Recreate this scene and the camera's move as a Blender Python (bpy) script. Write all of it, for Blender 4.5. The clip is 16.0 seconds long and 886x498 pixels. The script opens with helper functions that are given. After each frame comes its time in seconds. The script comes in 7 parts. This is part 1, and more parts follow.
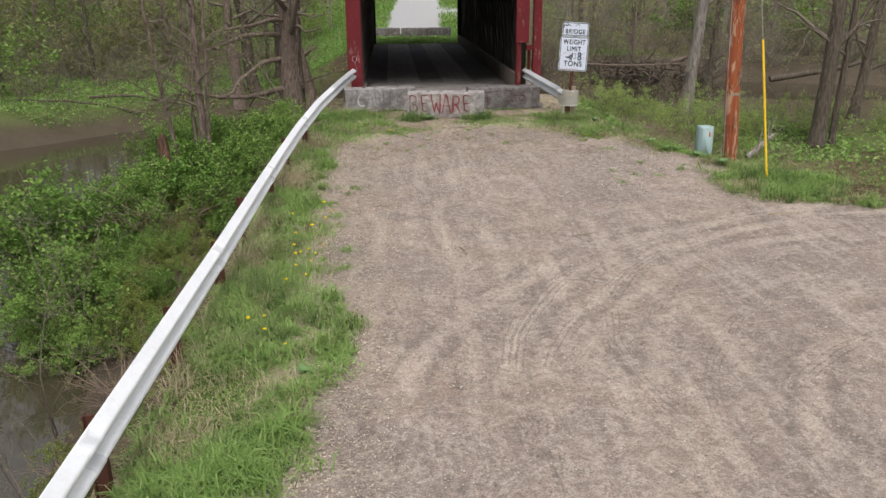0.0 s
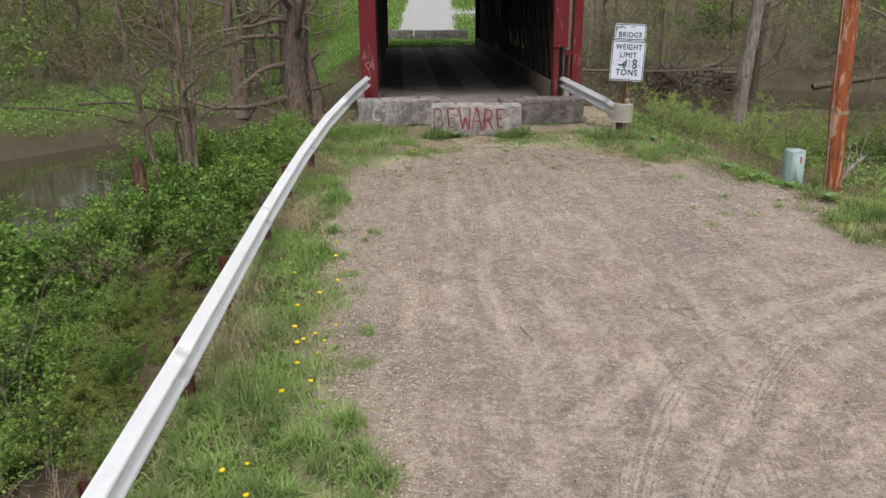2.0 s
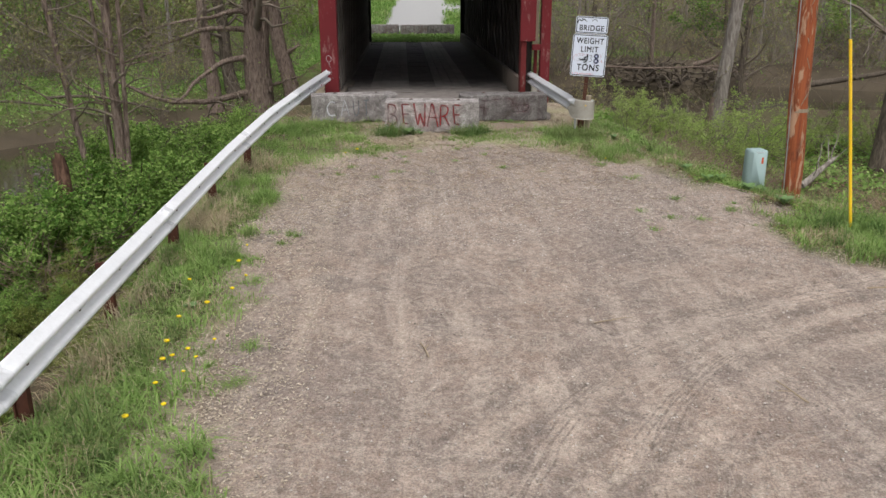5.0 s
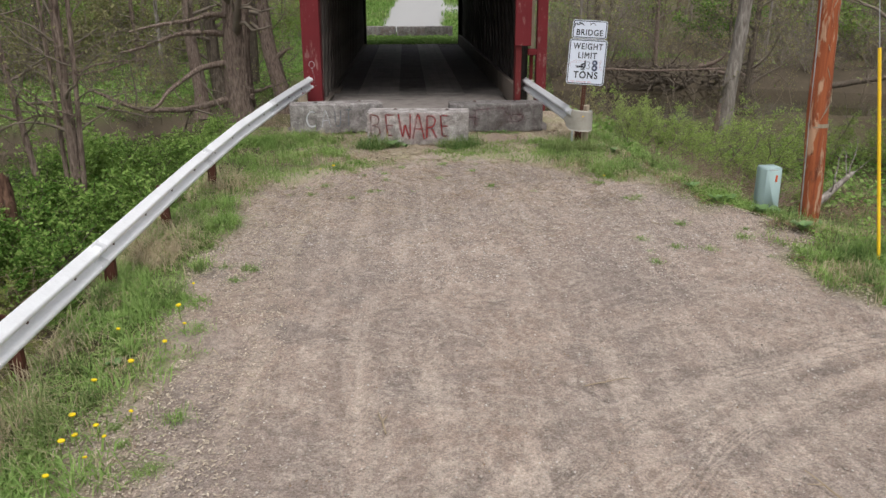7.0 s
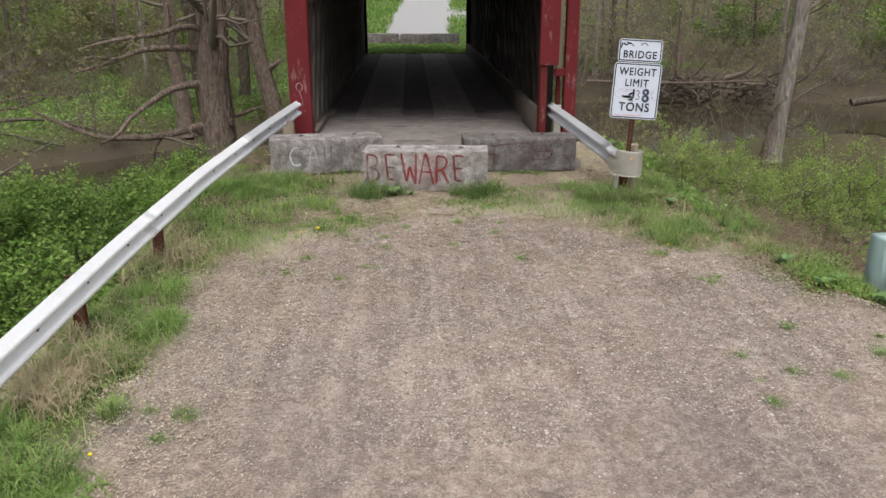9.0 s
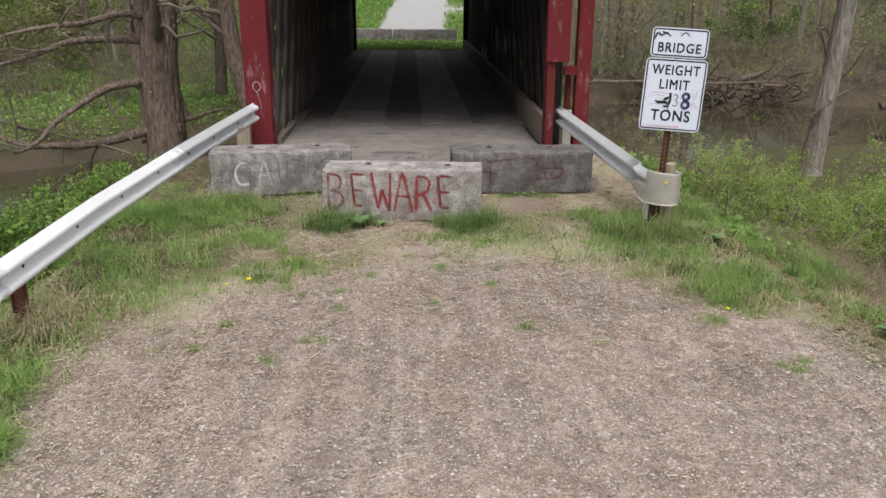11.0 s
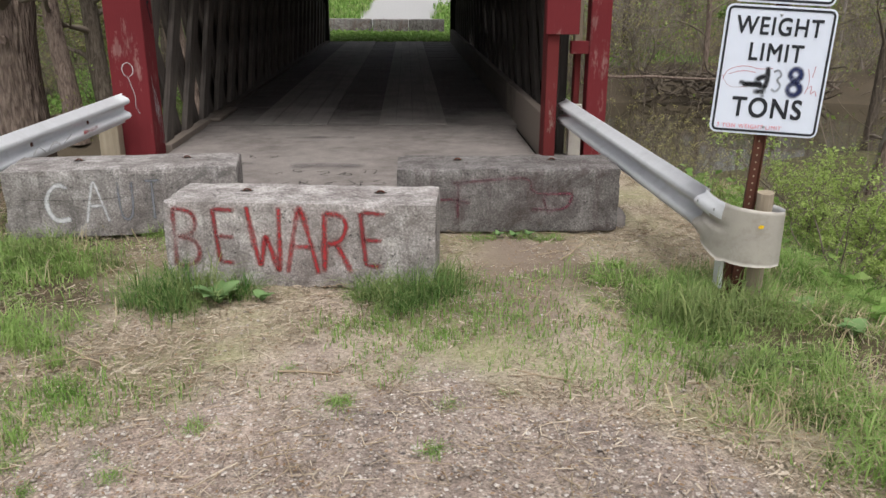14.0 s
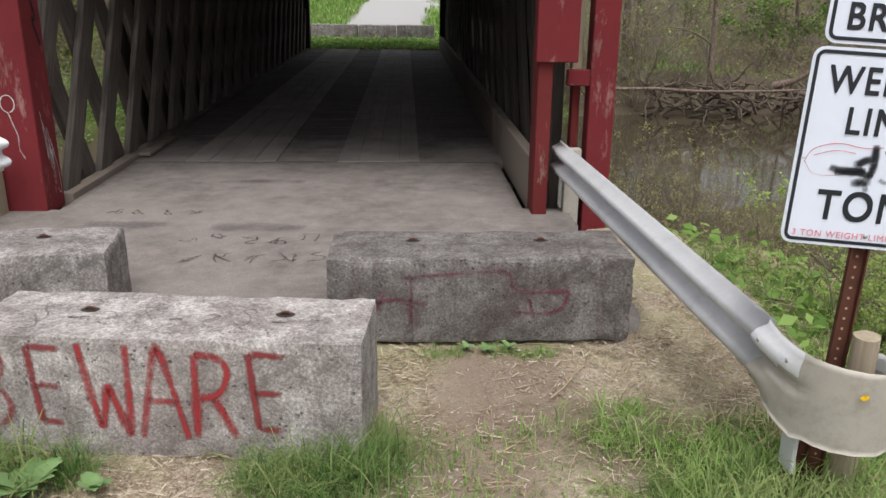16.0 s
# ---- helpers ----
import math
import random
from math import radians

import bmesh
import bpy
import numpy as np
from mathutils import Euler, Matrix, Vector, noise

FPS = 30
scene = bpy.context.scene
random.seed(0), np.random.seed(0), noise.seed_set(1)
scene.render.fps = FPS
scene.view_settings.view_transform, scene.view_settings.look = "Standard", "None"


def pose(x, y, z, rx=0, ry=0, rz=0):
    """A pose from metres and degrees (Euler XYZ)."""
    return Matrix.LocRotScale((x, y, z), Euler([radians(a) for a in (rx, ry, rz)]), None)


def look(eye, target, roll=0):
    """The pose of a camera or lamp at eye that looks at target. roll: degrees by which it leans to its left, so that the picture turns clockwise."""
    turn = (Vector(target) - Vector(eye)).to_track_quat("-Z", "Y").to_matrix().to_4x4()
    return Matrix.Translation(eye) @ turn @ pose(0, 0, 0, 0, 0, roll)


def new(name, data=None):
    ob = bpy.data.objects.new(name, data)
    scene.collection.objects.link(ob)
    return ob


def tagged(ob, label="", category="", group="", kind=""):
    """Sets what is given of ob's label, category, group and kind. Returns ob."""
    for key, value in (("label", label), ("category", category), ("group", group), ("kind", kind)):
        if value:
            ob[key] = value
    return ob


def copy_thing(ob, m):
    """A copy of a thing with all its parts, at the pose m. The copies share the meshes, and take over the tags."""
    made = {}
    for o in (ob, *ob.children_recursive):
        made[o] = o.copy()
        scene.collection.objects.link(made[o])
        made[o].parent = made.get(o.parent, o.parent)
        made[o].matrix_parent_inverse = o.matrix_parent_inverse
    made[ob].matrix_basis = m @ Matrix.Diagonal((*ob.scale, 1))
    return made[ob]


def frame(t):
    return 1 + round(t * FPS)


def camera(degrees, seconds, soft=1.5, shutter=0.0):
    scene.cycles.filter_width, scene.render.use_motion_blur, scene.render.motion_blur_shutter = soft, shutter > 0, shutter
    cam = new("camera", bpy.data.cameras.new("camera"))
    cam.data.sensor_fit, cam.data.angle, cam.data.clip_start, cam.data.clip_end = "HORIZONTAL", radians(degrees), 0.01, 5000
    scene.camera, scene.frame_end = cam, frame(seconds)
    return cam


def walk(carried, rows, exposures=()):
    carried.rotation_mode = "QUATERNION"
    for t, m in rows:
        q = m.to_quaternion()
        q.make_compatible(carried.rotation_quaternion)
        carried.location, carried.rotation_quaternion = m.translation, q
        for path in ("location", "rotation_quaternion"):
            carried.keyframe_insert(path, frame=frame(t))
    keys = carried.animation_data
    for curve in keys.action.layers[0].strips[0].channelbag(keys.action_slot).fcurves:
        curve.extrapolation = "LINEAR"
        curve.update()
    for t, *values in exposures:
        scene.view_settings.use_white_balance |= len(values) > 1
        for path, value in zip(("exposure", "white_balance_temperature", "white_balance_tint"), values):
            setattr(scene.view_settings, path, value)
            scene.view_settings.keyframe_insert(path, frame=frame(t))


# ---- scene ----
cam = camera(58.0, 16.0)
PATH = [
    (0, (-0.243, -5.358, 2.906), (-0.128, -3.461, 2.284), -0.6),
    (0.5, (-0.289, -4.645, 2.946), (-0.179, -2.748, 2.323), -0.6),
    (1, (-0.381, -3.943, 2.902), (-0.274, -2.045, 2.28), -0.5),
    (1.5, (-0.47, -3.191, 2.829), (-0.366, -1.292, 2.208), -0.4),
    (2, (-0.539, -2.445, 2.76), (-0.438, -0.545, 2.144), -0.4),
    (2.5, (-0.58, -2.101, 2.677), (-0.48, -0.203, 2.053), -0.2),
    (3, (-0.601, -1.934, 2.644), (-0.503, -0.037, 2.02), -0.2),
    (3.5, (-0.47, -1.854, 2.638), (-0.374, 0.044, 2.014), -0.2),
    (4, (-0.169, -1.834, 2.622), (-0.072, 0.064, 1.999), -0.2),
    (4.5, (0.188, -1.865, 2.633), (0.284, 0.033, 2.009), -0.1),
    (7, (0.842, -0.68, 2.673), (0.925, 1.218, 2.049), -0.2),
    (7.5, (0.842, 0.027, 2.659), (0.922, 1.927, 2.038), -0.2),
    (8, (0.794, 0.745, 2.652), (0.875, 2.645, 2.033), -0.1),
    (8.5, (0.791, 1.5, 2.651), (0.868, 3.402, 2.037), -0.1),
    (9, (0.822, 2.247, 2.781), (0.898, 4.147, 2.162), -0.1),
    (11.5, (1.252, 5.468, 2.353), (1.331, 7.367, 1.73), 0.3),
    (12, (1.384, 6.143, 2.18), (1.46, 8.042, 1.555), 0.2),
    (12.5, (1.482, 6.787, 2.065), (1.562, 8.687, 1.444), 0.2),
    (13, (1.573, 7.423, 1.978), (1.657, 9.323, 1.356), 0.3),
    (13.5, (1.687, 8.052, 1.903), (1.769, 9.952, 1.283), 0.3),
    (14, (1.763, 8.632, 1.874), (1.847, 10.532, 1.256), 0.3),
    (14.5, (1.853, 9.159, 1.885), (1.94, 11.059, 1.267), 0.3),
    (15, (1.945, 9.64, 1.891), (2.036, 11.541, 1.275), 0.5),
    (15.5, (2.046, 10.105, 1.942), (2.137, 12.006, 1.326), 0.5),
    (16, (2.138, 10.541, 1.989), (2.23, 12.441, 1.374), 0.6),
]
walk(cam, [(t, look(eye, target, roll)) for t, eye, target, roll in PATH], [(0, 0.48), (2, 0.43), (7.5, 0.41), (9, 0.46), (12, 0.55), (14, 0.61), (16, 0.71)])

# ---- light ----
world = bpy.data.worlds.new("overcast")
scene.world = world
world.use_nodes = True
wn, wl = world.node_tree.nodes, world.node_tree.links
SUN_UP, SUN_TURN = 64.0, 176.0
sky = wn.new("ShaderNodeTexSky")
sky.sky_type = "NISHITA"
sky.sun_disc = False
sky.sun_elevation, sky.sun_rotation = radians(SUN_UP), radians(SUN_TURN)
sky.dust_density, sky.ozone_density, sky.air_density = 4.0, 1.0, 1.0
grey = wn.new("ShaderNodeHueSaturation")
grey.inputs["Saturation"].default_value = 0.22
wl.new(sky.outputs[0], grey.inputs["Color"])
wl.new(grey.outputs[0], wn["Background"].inputs[0])
wn["Background"].inputs[1].default_value = 0.13
sun = new("sun", bpy.data.lights.new("sun", "SUN"))
sun.data.energy, sun.data.angle, sun.data.color = 1.1, radians(25), (1.0, 0.98, 0.955)
az = radians(SUN_TURN)
sun_way = Vector((math.sin(az) * math.cos(radians(SUN_UP)), math.cos(az) * math.cos(radians(SUN_UP)), math.sin(radians(SUN_UP))))
sun.matrix_world = look(sun_way * 60, (0, 0, 0))


# ---- materials ----
class Nodes:
    """A node material, written as short calls."""

    def __init__(self, name, rough=0.8, metal=0.0, spec=0.3):
        self.mat = bpy.data.materials.new(name)
        self.mat.use_nodes = True
        self.n, self.l = self.mat.node_tree.nodes, self.mat.node_tree.links
        self.bsdf = self.n["Principled BSDF"]
        self.bsdf.inputs["Roughness"].default_value = rough
        self.bsdf.inputs["Metallic"].default_value = metal
        self.bsdf.inputs["Specular IOR Level"].default_value = spec
        self.co = self.n.new("ShaderNodeTexCoord").outputs["Object"]

    def world(self):
        self.co = self.n.new("ShaderNodeNewGeometry").outputs["Position"]
        return self

    def put(self, node, key, value):
        if value is None:
            return
        if isinstance(value, bpy.types.NodeSocket):
            self.l.new(value, node.inputs[key])
        else:
            node.inputs[key].default_value = value

    def stretched(self, sx, sy, sz):
        m = self.n.new("ShaderNodeMapping")
        self.l.new(self.co, m.inputs[0])
        m.inputs["Scale"].default_value = (sx, sy, sz)
        return m.outputs[0]

    def noise(self, scale, detail=4.0, rough=0.55, co=None, warp=0.0):
        t = self.n.new("ShaderNodeTexNoise")
        self.put(t, "Vector", co if co is not None else self.co)
        self.put(t, "Scale", scale), self.put(t, "Detail", detail), self.put(t, "Roughness", rough), self.put(t, "Distortion", warp)
        return t.outputs["Fac"]

    def cells(self, scale, co=None, out="Distance", rand=1.0):
        t = self.n.new("ShaderNodeTexVoronoi")
        self.put(t, "Vector", co if co is not None else self.co)
        self.put(t, "Scale", scale), self.put(t, "Randomness", rand)
        return t.outputs[out]

    def ramp(self, fac, *stops):
        r = self.n.new("ShaderNodeValToRGB")
        self.l.new(fac, r.inputs[0])
        els = r.color_ramp.elements
        while len(els) < len(stops):
            els.new(0.5)
        for e, (at, c) in zip(els, stops):
            e.position = at
            e.color = (*c, 1) if not isinstance(c, (int, float)) else (c, c, c, 1)
        return r.outputs[0]

    def mix(self, fac, a, b, how="MIX"):
        m = self.n.new("ShaderNodeMix")
        m.data_type, m.blend_type = "RGBA", how
        for k, v in ((0, fac), (6, a), (7, b)):
            if isinstance(v, tuple) and len(v) == 3:
                v = (*v, 1)
            self.put(m, k, v)
        return m.outputs[2]

    def calc(self, how, a, b=0.5, c=None):
        m = self.n.new("ShaderNodeMath")
        m.operation = how
        self.put(m, 0, a), self.put(m, 1, b), self.put(m, 2, c)
        return m.outputs[0]

    def attr(self, name):
        a = self.n.new("ShaderNodeAttribute")
        a.attribute_name = name
        return a.outputs["Fac"]

    def chance(self):
        return self.n.new("ShaderNodeObjectInfo").outputs["Random"]

    def island(self):
        return self.n.new("ShaderNodeNewGeometry").outputs["Random Per Island"]

    def done(self, colour=None, bump=None, height=0.01, rough=None, strength=1.0):
        if colour is not None:
            self.put(self.bsdf, "Base Color", colour if not isinstance(colour, tuple) else (*colour, 1))
        if rough is not None:
            self.put(self.bsdf, "Roughness", rough)
        if bump is not None:
            b = self.n.new("ShaderNodeBump")
            b.inputs["Strength"].default_value, b.inputs["Distance"].default_value = strength, height
            self.l.new(bump, b.inputs["Height"])
            self.l.new(b.outputs[0], self.bsdf.inputs["Normal"])
        return self.mat


def plain(name, colour, rough=0.7, metal=0.0, var=0.25, scale=12.0, height=0.002):
    m = Nodes(name, rough, metal)
    f = m.noise(scale, 5, 0.6)
    big = m.noise(scale * 0.15, 3)
    c = m.mix(f, tuple(v * (1 - var) for v in colour), tuple(min(1, v * (1 + var)) for v in colour))
    c = m.mix(m.ramp(big, (0.35, 0.0), (0.7, 0.35)), c, tuple(v * (1 - 1.4 * var) for v in colour))
    return m.done(c, f, height)


def wood(name, light, dark, grain="z", rough=0.85, flakes=None, wear_at=0.60, dust=None):
    """Weathered sawn wood; flakes: a paint colour that has come off in places."""
    m = Nodes(name, rough)
    s = {"x": (1.2, 28, 28), "y": (28, 1.2, 28), "z": (28, 28, 1.2)}[grain]
    fine = m.noise(1.0, 6, 0.65, m.stretched(*s))
    big = m.noise(1.6, 4)
    c = m.mix(m.ramp(fine, (0.3, 0.0), (0.7, 1.0)), dark, light)
    c = m.mix(m.ramp(big, (0.4, 0.0), (0.72, 0.6)), c, tuple(v * 0.55 for v in dark))
    c = m.mix(m.calc("MULTIPLY", m.chance(), 0.45), c, tuple(v * 0.45 for v in light))
    if dust:
        sep = m.n.new("ShaderNodeSeparateXYZ")
        m.l.new(m.co, sep.inputs[0])
        blown = m.calc("ADD", m.calc("MULTIPLY", sep.outputs[1], 0.1), m.calc("MULTIPLY", m.noise(1.3, 5, 0.65), 0.45))
        c = m.mix(m.ramp(blown, (0.43, 0.95), (0.60, 0.0)), c, m.mix(m.noise(50, 4, 0.7), tuple(v * 0.75 for v in dust), dust))
    if flakes:
        wear = m.noise(6.0, 7, 0.74, m.stretched(1, 1, 0.3))
        c = m.mix(m.ramp(wear, (wear_at, 0.0), (wear_at + 0.06, 0.85)), m.mix(big, flakes, tuple(v * 0.6 for v in flakes)), c)
    return m.done(c, fine, 0.004)


def leafy(name, a, b, c=None, through_light=0.35, rough=0.55):
    m = Nodes(name, max(rough, 0.7), spec=0.1)
    r = m.island()
    col = m.ramp(r, (0.0, a), (0.55, b), (1.0, c or b))
    col = m.mix(m.calc("MULTIPLY", m.chance(), 0.55), col, tuple(v * 1.05 for v in (c or b)))
    col = m.mix(m.calc("MULTIPLY", m.noise(0.9, 2), 0.4), col, tuple(v * 0.55 for v in a))
    m.done(col)
    t = m.n.new("ShaderNodeBsdfTranslucent")
    m.l.new(col, t.inputs[0])
    x = m.n.new("ShaderNodeMixShader")
    x.inputs[0].default_value = through_light
    m.l.new(m.bsdf.outputs[0], x.inputs[1]), m.l.new(t.outputs[0], x.inputs[2])
    m.l.new(x.outputs[0], m.n["Material Output"].inputs[0])
    return m.mat


# middle and radius of the tyre marks where cars turn
TREADS = ((5.81, 0.49, 5.11), (5.64, 1.31, 3.77), (6.64, 0.18, 5.91), (7.40, -0.93, 6.59), (6.24, -2.33, 4.30), (6.04, -0.45, 3.76))


def ground_material():
    m = Nodes("earth_and_gravel", 0.95, spec=0.15).world()
    mid, big = m.noise(2.2, 5, 0.6), m.noise(0.45, 4, 0.6)
    fine, peb = m.noise(58, 4, 0.72), m.cells(70)
    tone = m.ramp(mid, (0.3, (0.252, 0.192, 0.156)), (0.52, (0.318, 0.249, 0.205)), (0.75, (0.424, 0.341, 0.284)))
    tone = m.mix(m.ramp(big, (0.42, 0.0), (0.6, 0.75)), tone, (0.25, 0.206, 0.178))
    tone = m.mix(m.calc("MULTIPLY", m.ramp(m.noise(1.1, 6, 0.72, warp=0.6), (0.50, 0.0), (0.62, 1.0)), 0.85), tone, (0.205, 0.170, 0.150))
    tone = m.mix(m.calc("MULTIPLY", m.attr("track"), 0.5), tone, (0.49, 0.405, 0.338))
    tone = m.mix(m.calc("MULTIPLY", m.attr("rut"), 0.7), tone, (0.17, 0.142, 0.124))
    streak = m.noise(1.5, 5, 0.6, warp=2.6)
    tone = m.mix(m.ramp(streak, (0.45, 0.0), (0.5, 0.5), (0.55, 0.0)), tone, (0.430, 0.370, 0.310))
    tone = m.mix(m.ramp(m.noise(2.6, 5, 0.65, warp=2.0), (0.40, 0.45), (0.45, 0.0)), tone, (0.21, 0.175, 0.15))
    # faint wheel marks along the drive, and round the turning place
    some = m.ramp(m.noise(0.55, 4, 0.6), (0.38, 0.15), (0.56, 1.0))
    along = m.noise(1.0, 5, 0.62, m.stretched(3.6, 0.36, 1.0), 0.8)
    tone = m.mix(m.calc("MULTIPLY", some, m.ramp(along, (0.52, 0.0), (0.62, 0.42))), tone, (0.46, 0.385, 0.325))
    tone = m.mix(m.calc("MULTIPLY", some, m.ramp(along, (0.37, 0.42), (0.47, 0.0))), tone, (0.20, 0.165, 0.145))
    sep = m.n.new("ShaderNodeSeparateXYZ")
    m.l.new(m.co, sep.inputs[0])

    def polar(cx, cy, wob=0.0):
        dx, dy = m.calc("SUBTRACT", sep.outputs[0], cx), m.calc("SUBTRACT", sep.outputs[1], cy)
        r = m.calc("SQRT", m.calc("ADD", m.calc("MULTIPLY", dx, dx), m.calc("MULTIPLY", dy, dy)))
        return m.calc("ADD", r, m.calc("MULTIPLY", m.calc("SUBTRACT", m.noise(0.8, 3), 0.5), wob)), m.calc("ARCTAN2", dy, dx)

    ring, turn = polar(6.4, -0.4)
    way = m.n.new("ShaderNodeCombineXYZ")
    m.l.new(m.calc("MULTIPLY", ring, 4.2), way.inputs[0]), m.l.new(m.calc("MULTIPLY", turn, 2.2), way.inputs[1])
    arcs = m.noise(1.0, 5, 0.68, way.outputs[0], 0.4)
    there = m.ramp(m.calc("MULTIPLY", m.calc("MULTIPLY", sep.outputs[0], 0.1), m.ramp(m.noise(0.5, 3), (0.42, 0.1), (0.6, 1.0))), (0.14, 0.0), (0.36, 0.8))
    tone = m.mix(m.calc("MULTIPLY", there, m.ramp(arcs, (0.53, 0.0), (0.64, 0.5))), tone, (0.46, 0.385, 0.325))
    tone = m.mix(m.calc("MULTIPLY", there, m.ramp(arcs, (0.36, 0.55), (0.46, 0.0))), tone, (0.19, 0.158, 0.14))
    # tyre treads: three or four thin grooves in a band
    tread = None
    for cx, cy, radius in TREADS:
        r, a = polar(cx, cy, 0.25)
        off = m.calc("ABSOLUTE", m.calc("SUBTRACT", r, radius))
        band = m.ramp(off, (0.08, 1.0), (0.13, 0.0))
        groove = m.ramp(m.calc("ABSOLUTE", m.calc("SINE", m.calc("MULTIPLY", off, 48.0))), (0.25, 1.0), (0.6, 0.0))
        lug = m.ramp(m.calc("SINE", m.calc("MULTIPLY", a, radius * 55.0)), (0.0, 0.55), (0.6, 1.0))
        worn = m.ramp(m.noise(1.4, 4, 0.6), (0.45, 0.0), (0.55, 1.0))
        one = m.calc("MULTIPLY", m.calc("MULTIPLY", band, worn), m.calc("MULTIPLY", groove, lug))
        tread = one if tread is None else m.calc("MAXIMUM", tread, one)
    tone = m.mix(m.calc("MULTIPLY", tread, 0.62), tone, (0.15, 0.125, 0.108))
    # grains: broad soft mottling, then single chips, pale and dark
    mott = m.ramp(m.noise(16, 5, 0.75), (0.32, 0.66), (0.5, 1.0), (0.68, 1.28))
    speck = m.ramp(fine, (0.33, 0.56), (0.5, 1.0), (0.65, 1.38))
    gravel = m.mix(1.0, m.mix(0.85, m.mix(0.9, tone, mott, "MULTIPLY"), speck, "MULTIPLY"), (1.008, 0.994, 0.99), "MULTIPLY")
    loose = m.ramp(m.calc("ADD", m.calc("MULTIPLY", sep.outputs[1], 0.1), m.calc("MULTIPLY", m.noise(0.7, 4, 0.6), 0.5)), (0.95, 0.14), (1.2, 0.75))
    for scale, lo, hi, near in ((34, 0.80, 0.84, 0.30), (60, 0.74, 0.78, 0.34), (22, 0.88, 0.9, 0.26)):
        pick = m.n.new("ShaderNodeSeparateColor")
        m.l.new(m.cells(scale, out="Color"), pick.inputs[0])
        body = m.ramp(m.cells(scale), (near, 1.0), (near + 0.1, 0.0))
        chip = m.calc("MULTIPLY", m.ramp(pick.outputs[0], (lo, 0.0), (hi, 1.0)), body)
        gravel = m.mix(m.calc("MULTIPLY", chip, loose), gravel, m.mix(pick.outputs[1], (0.40, 0.345, 0.30), (0.70, 0.655, 0.61)))
        dark = m.calc("MULTIPLY", m.ramp(pick.outputs[2], (lo + 0.06, 0.0), (hi + 0.06, 1.0)), body)
        gravel = m.mix(m.calc("MULTIPLY", dark, loose), gravel, (0.13, 0.108, 0.095))
    gravel = m.mix(m.attr("limestone"), gravel, m.mix(fine, (0.33, 0.325, 0.32), (0.43, 0.425, 0.42)))
    # trampled litter: straw and old leaves
    straw = m.ramp(m.noise(38, 5, 0.75), (0.3, (0.17, 0.125, 0.097)), (0.5, (0.40, 0.325, 0.262)), (0.7, (0.62, 0.53, 0.44)))
    straw = m.mix(m.ramp(m.noise(1.1, 5, 0.65), (0.38, 0.0), (0.62, 0.65)), straw, m.mix(m.noise(30, 4, 0.7), (0.15, 0.16, 0.06), (0.38, 0.38, 0.19)))
    soil = m.ramp(m.noise(9, 6, 0.7), (0.3, (0.045, 0.035, 0.023)), (0.55, (0.11, 0.086, 0.052)), (0.75, (0.20, 0.165, 0.105)))
    moss = m.ramp(m.noise(14, 5, 0.7), (0.3, (0.06, 0.095, 0.022)), (0.7, (0.15, 0.20, 0.055)))
    wild = m.mix(m.attr("green"), soil, moss)
    wild = m.mix(m.attr("litter"), wild, straw)
    both = m.mix(m.attr("gravel"), wild, gravel)
    both = m.mix(m.attr("path"), both, m.mix(fine, (0.16, 0.12, 0.093), (0.29, 0.225, 0.18)))
    both = m.mix(m.attr("mud_and_shade"), both, m.mix(mid, (0.05, 0.04, 0.028), (0.12, 0.095, 0.066)))
    h = m.calc("ADD", m.calc("MULTIPLY", fine, 0.6), m.calc("MULTIPLY", peb, -0.5))
    return m.done(both, h, 0.018, strength=0.9)


def concrete_material(name, tone=1.0, stain=(0.12, 0.115, 0.10)):
    m = Nodes(name, 0.92, spec=0.2)
    f, mid, big = m.noise(62, 5, 0.75), m.noise(5.5, 8, 0.74, warp=0.5), m.noise(1.7, 4)
    c = m.ramp(mid, (0.32, tuple(v * tone for v in (0.18, 0.16, 0.15))), (0.5, tuple(v * tone for v in (0.37, 0.34, 0.325))), (0.7, tuple(v * tone for v in (0.62, 0.585, 0.565))))
    drip = m.noise(3.2, 5, 0.7, m.stretched(3.5, 3.5, 0.35))
    c = m.mix(m.ramp(drip, (0.52, 0.0), (0.70, 0.5)), c, stain)
    c = m.mix(m.ramp(big, (0.5, 0.0), (0.72, 0.45)), c, (0.20 * tone, 0.165 * tone, 0.152 * tone))
    c = m.mix(0.62, c, m.ramp(f, (0.32, 0.3), (0.5, 0.95), (0.66, 1.75)), "MULTIPLY")
    grit = m.n.new("ShaderNodeSeparateColor")
    m.l.new(m.cells(130, out="Color"), grit.inputs[0])
    c = m.mix(0.6, c, m.ramp(grit.outputs[0], (0.0, 0.66), (0.6, 1.0), (1.0, 1.3)), "MULTIPLY")
    hole = m.calc("MULTIPLY", m.ramp(m.cells(30), (0.16, 1.0), (0.24, 0.0)), m.ramp(m.noise(7, 4, 0.6), (0.5, 0.0), (0.56, 1.0)))
    c = m.mix(m.calc("MULTIPLY", hole, 0.75), c, tuple(0.1 * tone for k in range(3)))
    patch = m.noise(3.1, 7, 0.78, warp=1.2)
    c = m.mix(m.ramp(patch, (0.56, 0.0), (0.60, 0.45)), c, tuple(v * 0.8 for v in stain))
    pits = m.calc("SUBTRACT", m.ramp(m.cells(60), (0.05, 0.0), (0.22, 1.0)), m.calc("MULTIPLY", hole, 2.0))
    return m.done(c, m.calc("ADD", m.calc("MULTIPLY", f, 0.7), m.calc("MULTIPLY", pits, 0.5)), 0.008)


